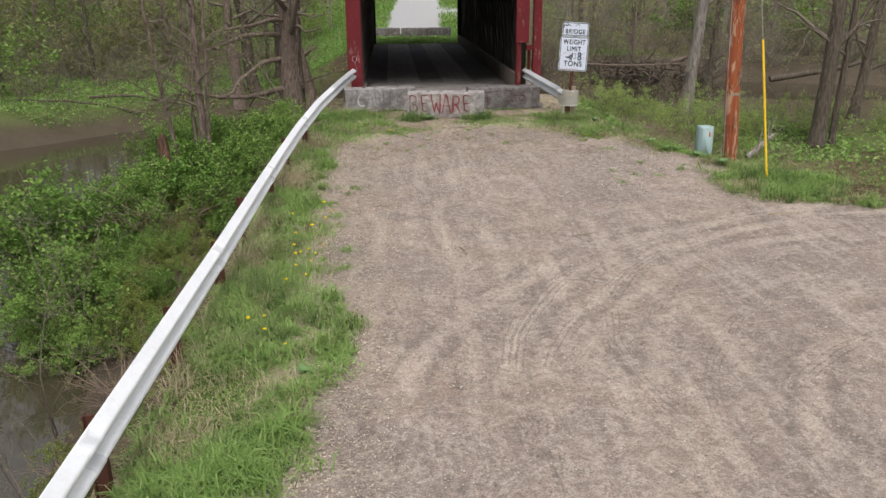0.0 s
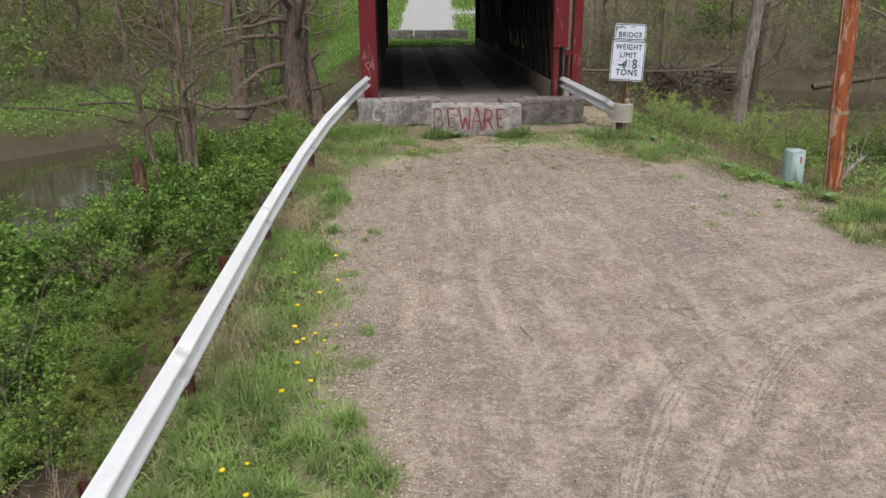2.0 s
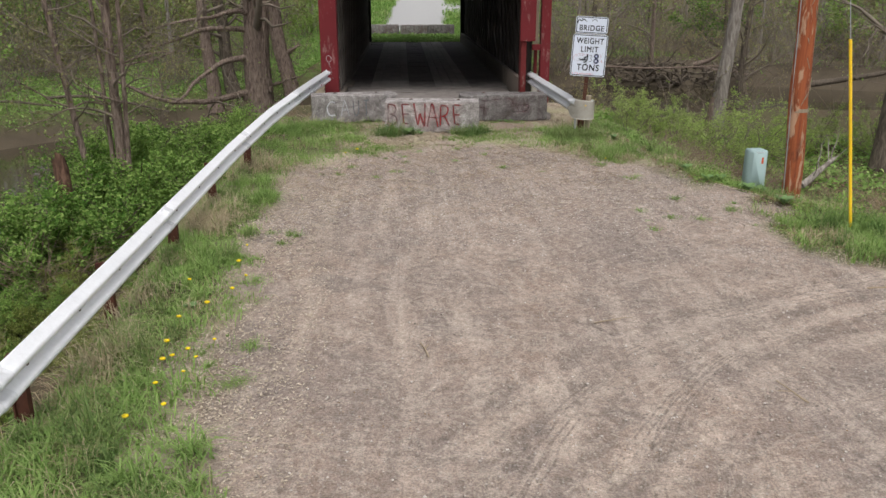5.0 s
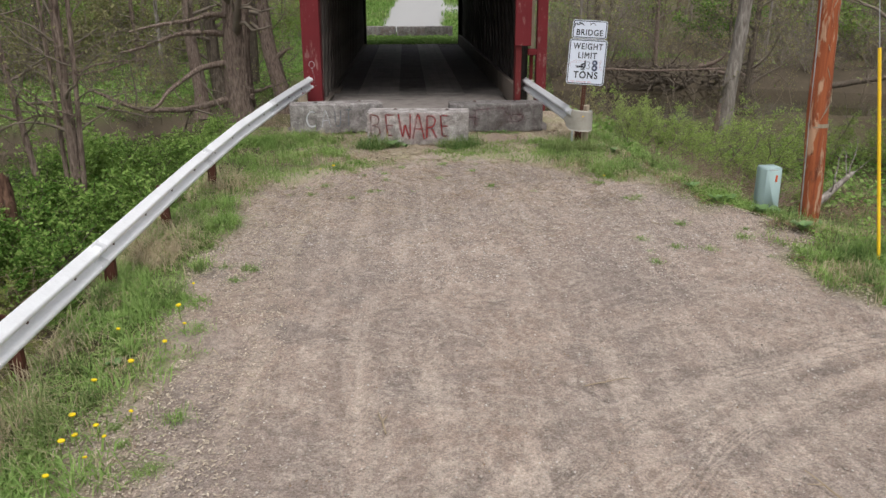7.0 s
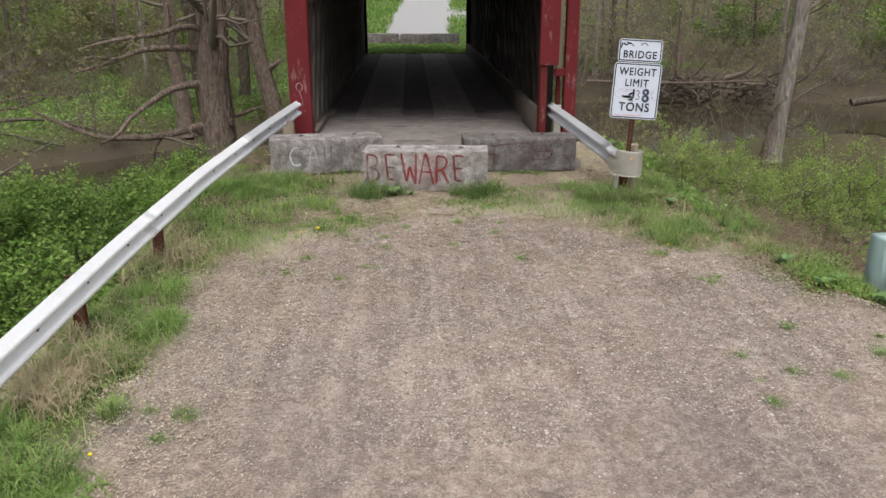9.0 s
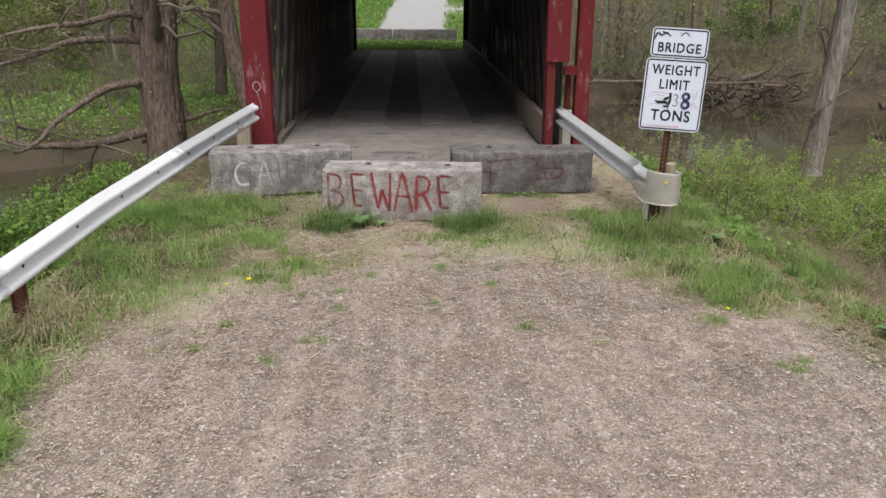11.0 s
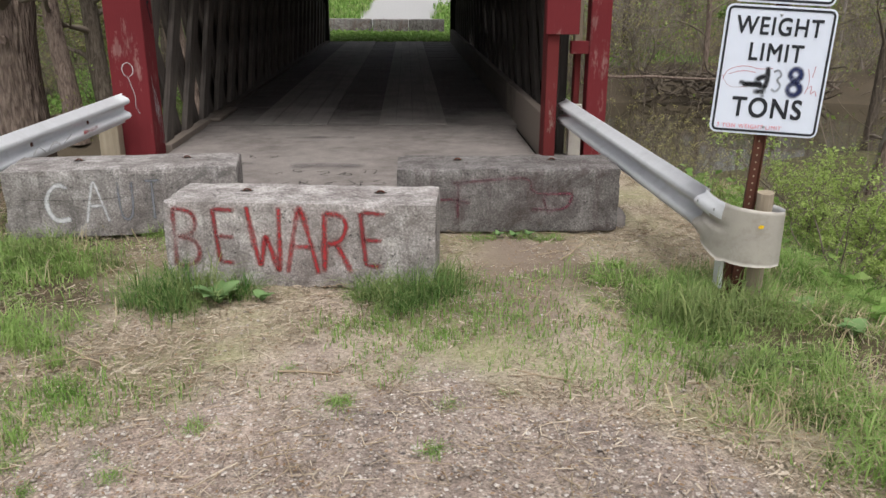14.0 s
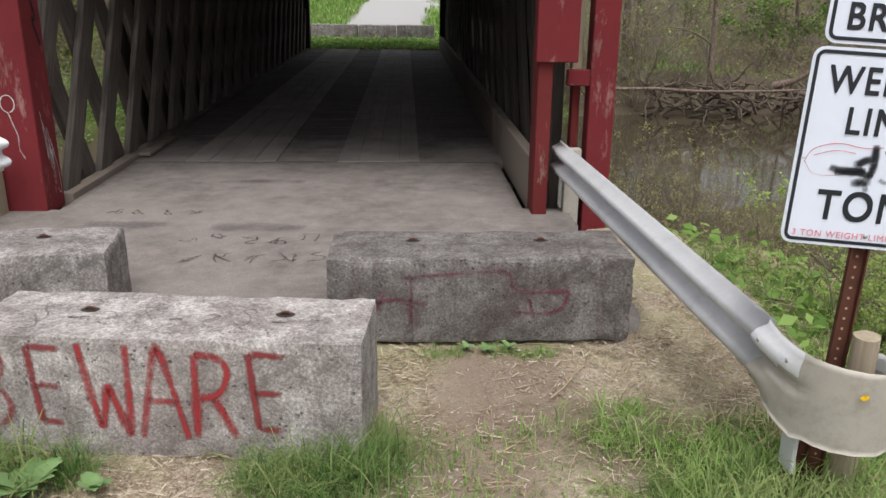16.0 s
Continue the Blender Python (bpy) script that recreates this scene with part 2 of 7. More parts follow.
def dusty_material():
    m = Nodes("dusty_slab", 0.95, spec=0.15)
    f, mid, big = m.noise(60, 4, 0.7), m.noise(5, 6, 0.65), m.noise(0.9, 4)
    c = m.ramp(mid, (0.3, (0.145, 0.127, 0.117)), (0.7, (0.25, 0.222, 0.205)))
    c = m.mix(m.ramp(big, (0.45, 0.0), (0.65, 0.5)), c, (0.29, 0.262, 0.242))
    c = m.mix(m.ramp(m.noise(2.0, 5, 0.6, m.stretched(0.6, 1.5, 1)), (0.6, 0.0), (0.72, 0.4)), c, (0.175, 0.153, 0.14))
    c = m.mix(0.5, c, m.ramp(f, (0.3, 0.6), (0.7, 1.3)), "MULTIPLY")
    return m.done(c, f, 0.004)


def pebble_material():
    m = Nodes("loose_stones", 0.9, spec=0.2)
    c = m.ramp(m.island(), (0.0, (0.24, 0.20, 0.17)), (0.35, (0.36, 0.31, 0.27)), (0.8, (0.45, 0.395, 0.35)), (1.0, (0.58, 0.53, 0.485)))
    return m.done(c)


def bark_material(name, light, dark, scale=1.0):
    m = Nodes(name, 0.95, spec=0.1)
    s = m.stretched(13 * scale, 13 * scale, 2.6 * scale)
    ridge = m.noise(1.0, 5, 0.6, s, 0.7)
    crack = m.cells(1.0, m.stretched(16 * scale, 16 * scale, 3.2 * scale))
    c = m.mix(m.ramp(ridge, (0.36, 0.0), (0.64, 1.0)), dark, light)
    c = m.mix(m.ramp(m.noise(1.5, 4), (0.5, 0.0), (0.75, 0.5)), c, tuple(v * 0.6 for v in light))
    return m.done(c, m.calc("ADD", ridge, m.calc("MULTIPLY", crack, 0.8)), 0.035)


def steel_material(name, colour, rust=0.2, rough=0.5, metal=0.55, dirt=(0.20, 0.17, 0.13), stain=0.55):
    m = Nodes(name, rough, metal)
    f, big = m.noise(26, 5, 0.65), m.noise(2.3, 5, 0.65)
    c = m.mix(f, tuple(v * 0.86 for v in colour), tuple(min(1, v * 1.08) for v in colour))
    c = m.mix(m.ramp(big, (0.5, 0.0), (0.75, stain)), c, tuple(v * 0.62 for v in colour))
    c = m.mix(m.ramp(m.noise(9, 6, 0.75), (0.62 - rust * 0.3, 0.0), (0.78 - rust * 0.25, rust)), c, dirt)
    return m.done(c, f, 0.0015, rough=m.ramp(f, (0.2, rough * 0.8), (0.8, min(1, rough * 1.3))))


def paint_material(name, colour, under=0.5, grain=0.8, most=0.95):
    """Sprayed paint: thins out towards the edge of each stroke."""
    m = Nodes(name, 0.7)
    m.done(m.mix(m.noise(14, 4), tuple(v * 0.75 for v in colour), colour))
    cover = m.calc("ADD", m.attr("cover"), m.calc("MULTIPLY", m.calc("SUBTRACT", m.noise(38, 6, 0.78), 0.5), grain))
    a = m.ramp(cover, (under * 0.45, 0.0), (under + 0.45, most))
    t, x = m.n.new("ShaderNodeBsdfTransparent"), m.n.new("ShaderNodeMixShader")
    m.l.new(a, x.inputs[0]), m.l.new(t.outputs[0], x.inputs[1]), m.l.new(m.bsdf.outputs[0], x.inputs[2])
    m.l.new(x.outputs[0], m.n["Material Output"].inputs[0])
    return m.mat


def pole_material():
    m = Nodes("reddish_pole_wood", 0.85, spec=0.2)
    grain = m.noise(1.0, 6, 0.65, m.stretched(30, 30, 1.4))
    c = m.mix(m.ramp(grain, (0.3, 0.0), (0.7, 1.0)), (0.21, 0.052, 0.025), (0.40, 0.125, 0.05))
    pale = m.noise(1.0, 5, 0.62, m.stretched(11, 11, 2.2), 0.6)
    c = m.mix(m.ramp(pale, (0.53, 0.0), (0.60, 0.8)), c, m.mix(grain, (0.42, 0.24, 0.14), (0.66, 0.46, 0.32)))
    c = m.mix(m.ramp(m.noise(1.0, 4, 0.6, m.stretched(7, 7, 1.6)), (0.36, 0.75), (0.45, 0.0)), c, (0.10, 0.035, 0.022))
    return m.done(c, m.calc("ADD", grain, m.ramp(pale, (0.53, 0.0), (0.6, 1.0))), 0.01)


def water_material():
    m = Nodes("creek_water", 0.05, spec=0.9).world()
    c = m.mix(m.noise(0.25, 4), (0.04, 0.033, 0.02), (0.065, 0.053, 0.034))
    return m.done(c, m.noise(1.7, 4, 0.6, m.stretched(1, 1.7, 1)), 0.008, strength=0.3)


EARTH = ground_material()
WATER = water_material()
CONCRETE = concrete_material("old_concrete", 0.91, (0.165, 0.142, 0.13))
CONCRETE_GREY = concrete_material("grey_concrete", 0.74, (0.105, 0.097, 0.093))
FAR_CONCRETE = concrete_material("reddish_concrete", 0.62, (0.17, 0.085, 0.07))
CONCRETE_DARK = concrete_material("stained_concrete", 0.43, (0.07, 0.047, 0.043))
APRON = dusty_material()
RED = wood("red_painted_wood", (0.40, 0.24, 0.22), (0.16, 0.03, 0.03), flakes=(0.18, 0.02, 0.025), wear_at=0.575)
RED_WORN = wood("flaked_red_wood", (0.36, 0.28, 0.24), (0.20, 0.13, 0.11), flakes=(0.16, 0.022, 0.022))
# siding boards carry the inside's shade in their near-black colour
SIDING = wood("shaded_siding", (0.06, 0.04, 0.034), (0.03, 0.019, 0.017))
# darker copy of the lattice wood: the right wall's shade, put in its colour
LATTICE_SHADED = wood("shaded_lattice_wood", (0.065, 0.054, 0.046), (0.028, 0.023, 0.02))
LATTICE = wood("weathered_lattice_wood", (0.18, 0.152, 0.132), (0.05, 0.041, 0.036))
DECK = wood("worn_deck_planks", (0.105, 0.09, 0.083), (0.05, 0.042, 0.039), "y", dust=(0.26, 0.232, 0.214))
RUNNER = wood("pale_runner_planks", (0.215, 0.19, 0.175), (0.135, 0.118, 0.108), "y", dust=(0.29, 0.262, 0.242))
TIMBER = wood("dusty_timber", (0.13, 0.105, 0.088), (0.065, 0.05, 0.041), "y", dust=(0.25, 0.205, 0.17))
# near-black inside wood; the tone also puts shade in gaps and sockets
DARK_WOOD_SHADE = wood("dark_shaded_boards", (0.06, 0.05, 0.043), (0.028, 0.024, 0.021))
TAN_POST = wood("tan_treated_post", (0.46, 0.39, 0.29), (0.30, 0.24, 0.17))
POLE_WOOD = pole_material()
GALV = steel_material("galvanised_steel", (0.84, 0.85, 0.87), 0.14, 0.5, 0.0, stain=0.22)
GALV_MID = steel_material("lapped_steel", (0.72, 0.73, 0.75), 0.2, 0.5, 0.1)
GALV_DULL = steel_material("dull_galvanised_steel", (0.66, 0.67, 0.69), 0.2, 0.55, 0.2, stain=0.35)
CAP_STEEL = steel_material("tan_painted_end_cap", (0.42, 0.39, 0.345), 0.35, 0.55, 0.15)
RUST = steel_material("rusted_steel", (0.105, 0.040, 0.025), 0.5, 0.85, 0.15, (0.07, 0.03, 0.02))
BOLT = steel_material("bolt_steel", (0.42, 0.42, 0.43), 0.3, 0.45, 0.7)
SIGN_WHITE = plain("sign_sheeting", (0.64, 0.685, 0.78), 0.45, var=0.06, scale=9)
SIGN_BLACK = plain("sign_black", (0.018, 0.02, 0.026), 0.5)
SPRAY_RED = paint_material("red_spray", (0.36, 0.03, 0.035), 0.42, 1.1, 0.85)
SPRAY_WORN = paint_material("worn_red_spray", (0.27, 0.03, 0.035), 0.45, 1.5, 0.75)
SPRAY_DULL = paint_material("faded_purple_spray", (0.22, 0.045, 0.08), 0.5, 1.2, 0.6)
SPRAY_WHITE = paint_material("white_spray", (0.74, 0.74, 0.76), 0.55, 1.2, 0.85)
SPRAY_BLACK = paint_material("black_spray", (0.015, 0.016, 0.02), 0.35, 0.7)
SPRAY_NAVY = paint_material("navy_spray", (0.014, 0.022, 0.095), 0.25, 0.4, 0.97)
SPRAY_GREY = paint_material("grey_spray", (0.24, 0.25, 0.28), 0.4, 0.6, 0.85)
PEN_PINK = paint_material("pink_marker", (0.72, 0.16, 0.19), 0.4, 0.6, 0.75)
PINK_INK = plain("pink_ink", (0.72, 0.22, 0.25), 0.6)
FADED_SCRAWL = paint_material("faded_scrawl", (0.16, 0.14, 0.15), 0.6, 1.6, 0.45)
BUSH_STEM = plain("dark_bush_stems", (0.10, 0.078, 0.058), 0.9, var=0.4, scale=3)
BRAMBLE = plain("brown_bramble_stems", (0.30, 0.215, 0.165), 0.9, var=0.4, scale=3)
CHALK_DARK = paint_material("dark_scrawl", (0.085, 0.076, 0.07), 0.5, 1.5, 0.7)
AQUA = plain("pale_green_plastic", (0.36, 0.475, 0.465), 0.55, var=0.1, scale=5)
ORANGE = plain("orange_sticker", (0.75, 0.13, 0.05), 0.5)
YELLOW = plain("yellow_plastic", (0.82, 0.52, 0.02), 0.45, var=0.08)
WIRE = steel_material("wire_strand", (0.45, 0.45, 0.45), 0.2, 0.5, 0.6)
BARK = bark_material("furrowed_bark", (0.285, 0.22, 0.18), (0.105, 0.076, 0.062), 1.9)
BARK_GREY = bark_material("grey_dead_wood", (0.36, 0.325, 0.29), (0.17, 0.145, 0.125), 1.0)
BARK_DARK = bark_material("dark_thin_bark", (0.17, 0.14, 0.11), (0.07, 0.056, 0.044), 1.6)
TWIG = plain("bare_twigs", (0.185, 0.152, 0.12), 0.9, var=0.4, scale=2)
PALE_TWIG = plain("pale_bare_twigs", (0.26, 0.222, 0.185), 0.9, var=0.4, scale=2)
DEAD = plain("dry_stalks", (0.36, 0.28, 0.19), 0.9, var=0.35, scale=3)
BUSH_LEAF = leafy("bush_leaves", (0.055, 0.132, 0.021), (0.140, 0.265, 0.046), (0.35, 0.48, 0.135), 0.3)
DULL_LEAF = leafy("olive_bush_leaves", (0.075, 0.11, 0.02), (0.175, 0.225, 0.045), (0.39, 0.43, 0.13), 0.3)
DOCK_LEAF = leafy("dock_leaves", (0.12, 0.24, 0.085), (0.20, 0.33, 0.125), (0.30, 0.43, 0.20), 0.3, 0.45)
FRESH_LEAF = leafy("spring_leaves", (0.13, 0.22, 0.04), (0.23, 0.34, 0.075), (0.37, 0.46, 0.15), 0.45)
SPRING_LEAF = leafy("bright_spring_leaves", (0.17, 0.27, 0.05), (0.30, 0.43, 0.095), (0.47, 0.56, 0.20), 0.45)
BUD_LEAF = leafy("opening_buds", (0.24, 0.22, 0.07), (0.36, 0.335, 0.12), (0.50, 0.47, 0.24), 0.4)
PALE_LEAF = leafy("budding_leaves", (0.10, 0.10, 0.035), (0.19, 0.185, 0.07), (0.36, 0.34, 0.17))
GRASS_LEAF = leafy("grass_blades", (0.09, 0.21, 0.035), (0.20, 0.37, 0.075), (0.42, 0.54, 0.20), 0.4)
STRAW_LEAF = leafy("dry_grass_blades", (0.34, 0.27, 0.16), (0.48, 0.40, 0.25), (0.60, 0.52, 0.36), 0.25)
DARK_GRASS = leafy("dark_grass_blades", (0.06, 0.145, 0.035), (0.13, 0.25, 0.065), (0.36, 0.38, 0.17), 0.35)
LITTER_LEAF = leafy("dry_litter_bits", (0.18, 0.13, 0.09), (0.42, 0.34, 0.25), (0.70, 0.61, 0.49), 0.15, 0.8)
FLOWER = plain("dandelion_yellow", (0.85, 0.60, 0.01), 0.6)
STONE = pebble_material()
OLD_LEAF = leafy("fallen_leaves", (0.14, 0.08, 0.045), (0.27, 0.17, 0.10), (0.40, 0.29, 0.19), 0.15)


# ---- mesh helpers ----
def part(name, bm, material, parent=None, label="", smooth=False):
    """One mesh object from a bmesh, under its thing."""
    me = bpy.data.meshes.new(name)
    bm.to_mesh(me)
    bm.free()
    return link(name, me, material, parent, label, smooth)


def link(name, me, material, parent=None, label="", smooth=False):
    if material is not None and not me.materials:
        me.materials.append(material)
    if smooth:
        me.polygons.foreach_set("use_smooth", [True] * len(me.polygons))
    ob = new(name, me)
    if parent is not None:
        ob.parent = parent
    if label:
        tagged(ob, label)
    return ob


def thing(name, label, category, at=(0, 0, 0), group="", kind=""):
    e = new(name)
    e.empty_display_size = 0.2
    e.location = at
    return tagged(e, label, category, group, kind)


def mesh_from(name, verts, faces, values=None):
    """A mesh from arrays: verts (n, 3) and faces (m, 3 or 4); values: point attributes by name."""
    verts, faces = np.asarray(verts, np.float32), np.asarray(faces, np.int32)
    me = bpy.data.meshes.new(name)
    me.vertices.add(len(verts))
    me.vertices.foreach_set("co", verts.ravel())
    k = faces.shape[1]
    me.loops.add(faces.size)
    me.loops.foreach_set("vertex_index", faces.ravel())
    me.polygons.add(len(faces))
    me.polygons.foreach_set("loop_start", np.arange(0, faces.size, k, dtype=np.int32))
    me.polygons.foreach_set("loop_total", np.full(len(faces), k, np.int32))
    for key, v in (values or {}).items():
        me.attributes.new(key, "FLOAT", "POINT").data.foreach_set("value", np.asarray(v, np.float32))
    me.update(calc_edges=True)
    me.validate()
    return me


def box(bm, x0, x1, y0, y1, z0, z1, bevel=0.0, m=None):
    made = bmesh.ops.create_cube(bm, size=1.0)["verts"]
    for v in made:
        v.co = Vector((x0 + (v.co.x + 0.5) * (x1 - x0), y0 + (v.co.y + 0.5) * (y1 - y0), z0 + (v.co.z + 0.5) * (z1 - z0)))
    if bevel:
        edges = list({e for v in made for e in v.link_edges})
        made = bmesh.ops.bevel(bm, geom=edges, offset=bevel, segments=1, affect="EDGES")["verts"] + [v for v in made if v.is_valid]
    if m is not None:
        for v in set(made):
            v.co = m @ v.co
    return bm


def boxed(name, dims, material, parent=None, label="", bevel=0.006):
    return part(name, box(bmesh.new(), *dims, bevel), material, parent, label)


def tubes(lines, sides=6):
    """Arrays of tapered tubes along lines of (points, radii)."""
    vs, fs, base = [], [], 0
    for pts, rad in lines:
        pts = np.asarray(pts, float)
        n = len(pts)
        d = np.gradient(pts, axis=0)
        d /= np.linalg.norm(d, axis=1)[:, None] + 1e-9
        ref = np.array([0.0, 0.0, 1.0]) if abs(d[:, 2]).mean() < 0.8 else np.array([1.0, 0.0, 0.0])
        u = np.cross(d, ref)
        u /= np.linalg.norm(u, axis=1)[:, None] + 1e-9
        w = np.cross(d, u)
        a = np.arange(sides) * 2 * np.pi / sides
        ring = pts[:, None] + np.asarray(rad, float)[:, None, None] * (np.cos(a)[None, :, None] * u[:, None] + np.sin(a)[None, :, None] * w[:, None])
        vs.append(ring.reshape(-1, 3))
        i, j = np.meshgrid(np.arange(n - 1), np.arange(sides), indexing="ij")
        k = (j + 1) % sides
        fs.append(np.stack([i * sides + j, i * sides + k, (i + 1) * sides + k, (i + 1) * sides + j], -1).reshape(-1, 4) + base)
        base += n * sides
    return np.concatenate(vs), np.concatenate(fs)


def tube_part(name, lines, material, parent, label="", sides=6):
    return link(name, mesh_from(name, *tubes(lines, sides)), material, parent, label, True)


def ribbon(strokes, width, place, name, material, parent=None, label=""):
    """Sprayed strokes: polylines in a plane (u, v), laid into space by place(u, v)."""
    vs, fs, cover = [], [], []
    for line in strokes:
        p = np.asarray(line, float)
        for k in range(2 if len(p) > 2 else 0):
            p = np.concatenate([p[:1], np.stack([0.75 * p[:-1] + 0.25 * p[1:], 0.25 * p[:-1] + 0.75 * p[1:]], 1).reshape(-1, 2), p[-1:]])
        steps = max(2, int(np.linalg.norm(np.diff(p, axis=0), axis=1).sum() / (width * 0.3)))
        t = np.linspace(0, len(p) - 1, steps * 2)
        q = np.stack([np.interp(t, np.arange(len(p)), p[:, 0]), np.interp(t, np.arange(len(p)), p[:, 1])], 1)
        d = np.gradient(q, axis=0)
        d /= np.linalg.norm(d, axis=1)[:, None] + 1e-9
        n = np.stack([-d[:, 1], d[:, 0]], 1)
        b = len(vs)
        for i, (c, nn) in enumerate(zip(q, n)):
            w = width * (0.85 + 0.3 * noise.noise((c[0] * 9, c[1] * 9, width * 50)))
            end = min(1.0, 0.45 + 0.2 * min(i, len(q) - 1 - i)) * (0.85 + 0.5 * noise.noise((c[0] * 4, c[1] * 4, 7.0)))
            for s, k in ((-1, 0.0), (-0.72, 0.30), (-0.4, 0.8), (0, 1.0), (0.4, 0.8), (0.72, 0.30), (1, 0.0)):
                vs.append(place(c[0] + nn[0] * s * w / 2, c[1] + nn[1] * s * w / 2))
                cover.append(k * end)
        for i in range(len(q) - 1):
            for j in range(6):
                a = b + i * 7 + j
                fs.append((a, a + 7, a + 8, a + 1))
    return link(name, mesh_from(name, vs, fs, {"cover": cover}), material, parent, label)


# ---- ground ----
def lattice_noise(x, y, seed):
    r = np.random.default_rng(seed).random((256, 256))
    xi, yi = np.floor(x).astype(int), np.floor(y).astype(int)
    fx, fy = x - xi, y - yi
    fx, fy = fx * fx * (3 - 2 * fx), fy * fy * (3 - 2 * fy)
    g = lambda a, b: r[a % 256, b % 256]
    return (g(xi, yi) * (1 - fx) + g(xi + 1, yi) * fx) * (1 - fy) + (g(xi, yi + 1) * (1 - fx) + g(xi + 1, yi + 1) * fx) * fy


def rough(x, y, size, seed, octaves=3):
    """Smooth noise about 0, from -0.5 to 0.5, with features of that size."""
    return sum((lattice_noise(x / size * 2**k + 7 * k, y / size * 2**k + 3 * k, seed + k) - 0.5) / 2**k for k in range(octaves)) / 1.5


def smooth(a, b, v):
    t = np.clip((v - a) / (b - a), 0, 1)
    return t * t * (3 - 2 * t)


WATER_Z = -2.2
CREEK = np.array([(-12, -80), (-8.9, -5), (-9.1, 3), (-11.9, 10), (-10.6, 18.5), (-1.5, 26.5), (8, 32.5), (15, 33.5), (22, 30), (34, 27), (70, 24), (200, 10)], float)


def creek_distance(x, y):
    best = np.full(np.shape(x), 1e9)
    for a, b in zip(CREEK[:-1], CREEK[1:]):
        d = b - a
        t = np.clip(((x - a[0]) * d[0] + (y - a[1]) * d[1]) / (d @ d), 0, 1)
        best = np.minimum(best, np.hypot(x - a[0] - t * d[0], y - a[1] - t * d[1]))
    return best * (1 - 0.2 * smooth(3, 7, np.asarray(x)))


def road_z(y):
    return np.interp(y, [-80, -8, 0, 4, 8, 11, 13, 15, 17.5], [-0.6, -0.47, -0.42, -0.36, -0.25, -0.14, -0.095, -0.075, 0.03])


def far_z(y):
    return np.interp(y, [30, 38, 43, 60, 100, 170, 400], [0.06, 0.08, 0.22, 1.45, 4.3, 8, 14])


def right_edge(y):
    return np.interp(y, [5.0, 5.8, 6.6, 7.6, 9.0, 10.0, 11.0, 12.5, 14.0, 17.4], [90, 14, 8.6, 6.9, 5.6, 5.0, 4.8, 4.6, 4.5, 4.4])


def ground_z(x, y):
    x, y = np.asarray(x, float), np.asarray(y, float)
    flood = -1.25 + 0.5 * rough(x, y, 5, 11) + 0.07 * np.maximum(0, y - 46) + 0.06 * np.maximum(0, np.abs(x) - 32) + 0.1 * rough(x, y, 0.8, 31)
    flood = np.minimum(flood, 16)
    # the approach stands on a bank
    left = np.maximum(0, -2.25 - x)
    right = np.maximum(0, x - right_edge(y))
    ahead = np.maximum(0, y - 17.3)
    bank = road_z(y) - np.maximum(0.85 * left, 0.28 * right + 0.3 * np.maximum(0, right - 1.1)) - 1.5 * ahead - 0.35 * smooth(0, 1.2, left)
    far = far_z(y) - 0.55 * np.maximum(0, np.abs(x - 1.3) - 3.2 - 0.05 * np.maximum(0, y - 42)) - 1.5 * np.maximum(0, 38.2 - y)
    z = np.maximum(np.maximum(flood, bank), far)
    d = creek_distance(x, y)
    bed = WATER_Z - 0.7 + 0.34 * np.maximum(0, d - 3.2) ** 1.35 + 0.3 * rough(x, y, 2.5, 5)
    on_road = np.maximum(bank - road_z(y) + 0.01, far - far_z(y) + 0.01) > 0
    z = np.where(on_road, z, np.minimum(z, bed))
    return z - 0.09 * smooth(15.2, 15.6, y) * smooth(17.9, 17.5, y) * (x > -1.5) * (x < 3.65)


def gravel_mask(x, y):
    wob = 0.9 * rough(x, y, 1.3, 21) + 0.7 * rough(x, y, 0.4, 22)
    lx = np.interp(y, [-9, -0.6, 0.6, 1.3, 2.2, 3.9, 7.2, 9.6, 10.6, 11.4, 12.3], [-1.25, -1.25, -1.2, -0.85, -1.0, -1.2, -1.25, -1.35, -1.1, -0.5, 0.7])
    rx = np.interp(y, [5.0, 5.7, 6.2, 7.0, 7.6, 8.6, 9.6, 10.7, 11.2, 11.8, 12.4], [90, 8.0, 5.8, 5.35, 5.1, 5.2, 5.1, 4.3, 3.6, 3.0, 2.0])
    near = smooth(-0.38, 0.38, np.minimum(np.minimum(x - lx, rx - x), 12.5 - y) + wob)
    far = smooth(-0.2, 0.2, np.maximum(np.minimum(1.82 - np.abs(x - 1.15 - 0.048 * (np.minimum(y, 75) - 46)), y - 43.6), np.minimum(0.9 - np.abs(y - 56.5 - 0.15 * (x - 3)), np.minimum(x - 2.5, 9 - x))) + 0.4 * wob)
    return np.maximum(near * (y < 13), far)


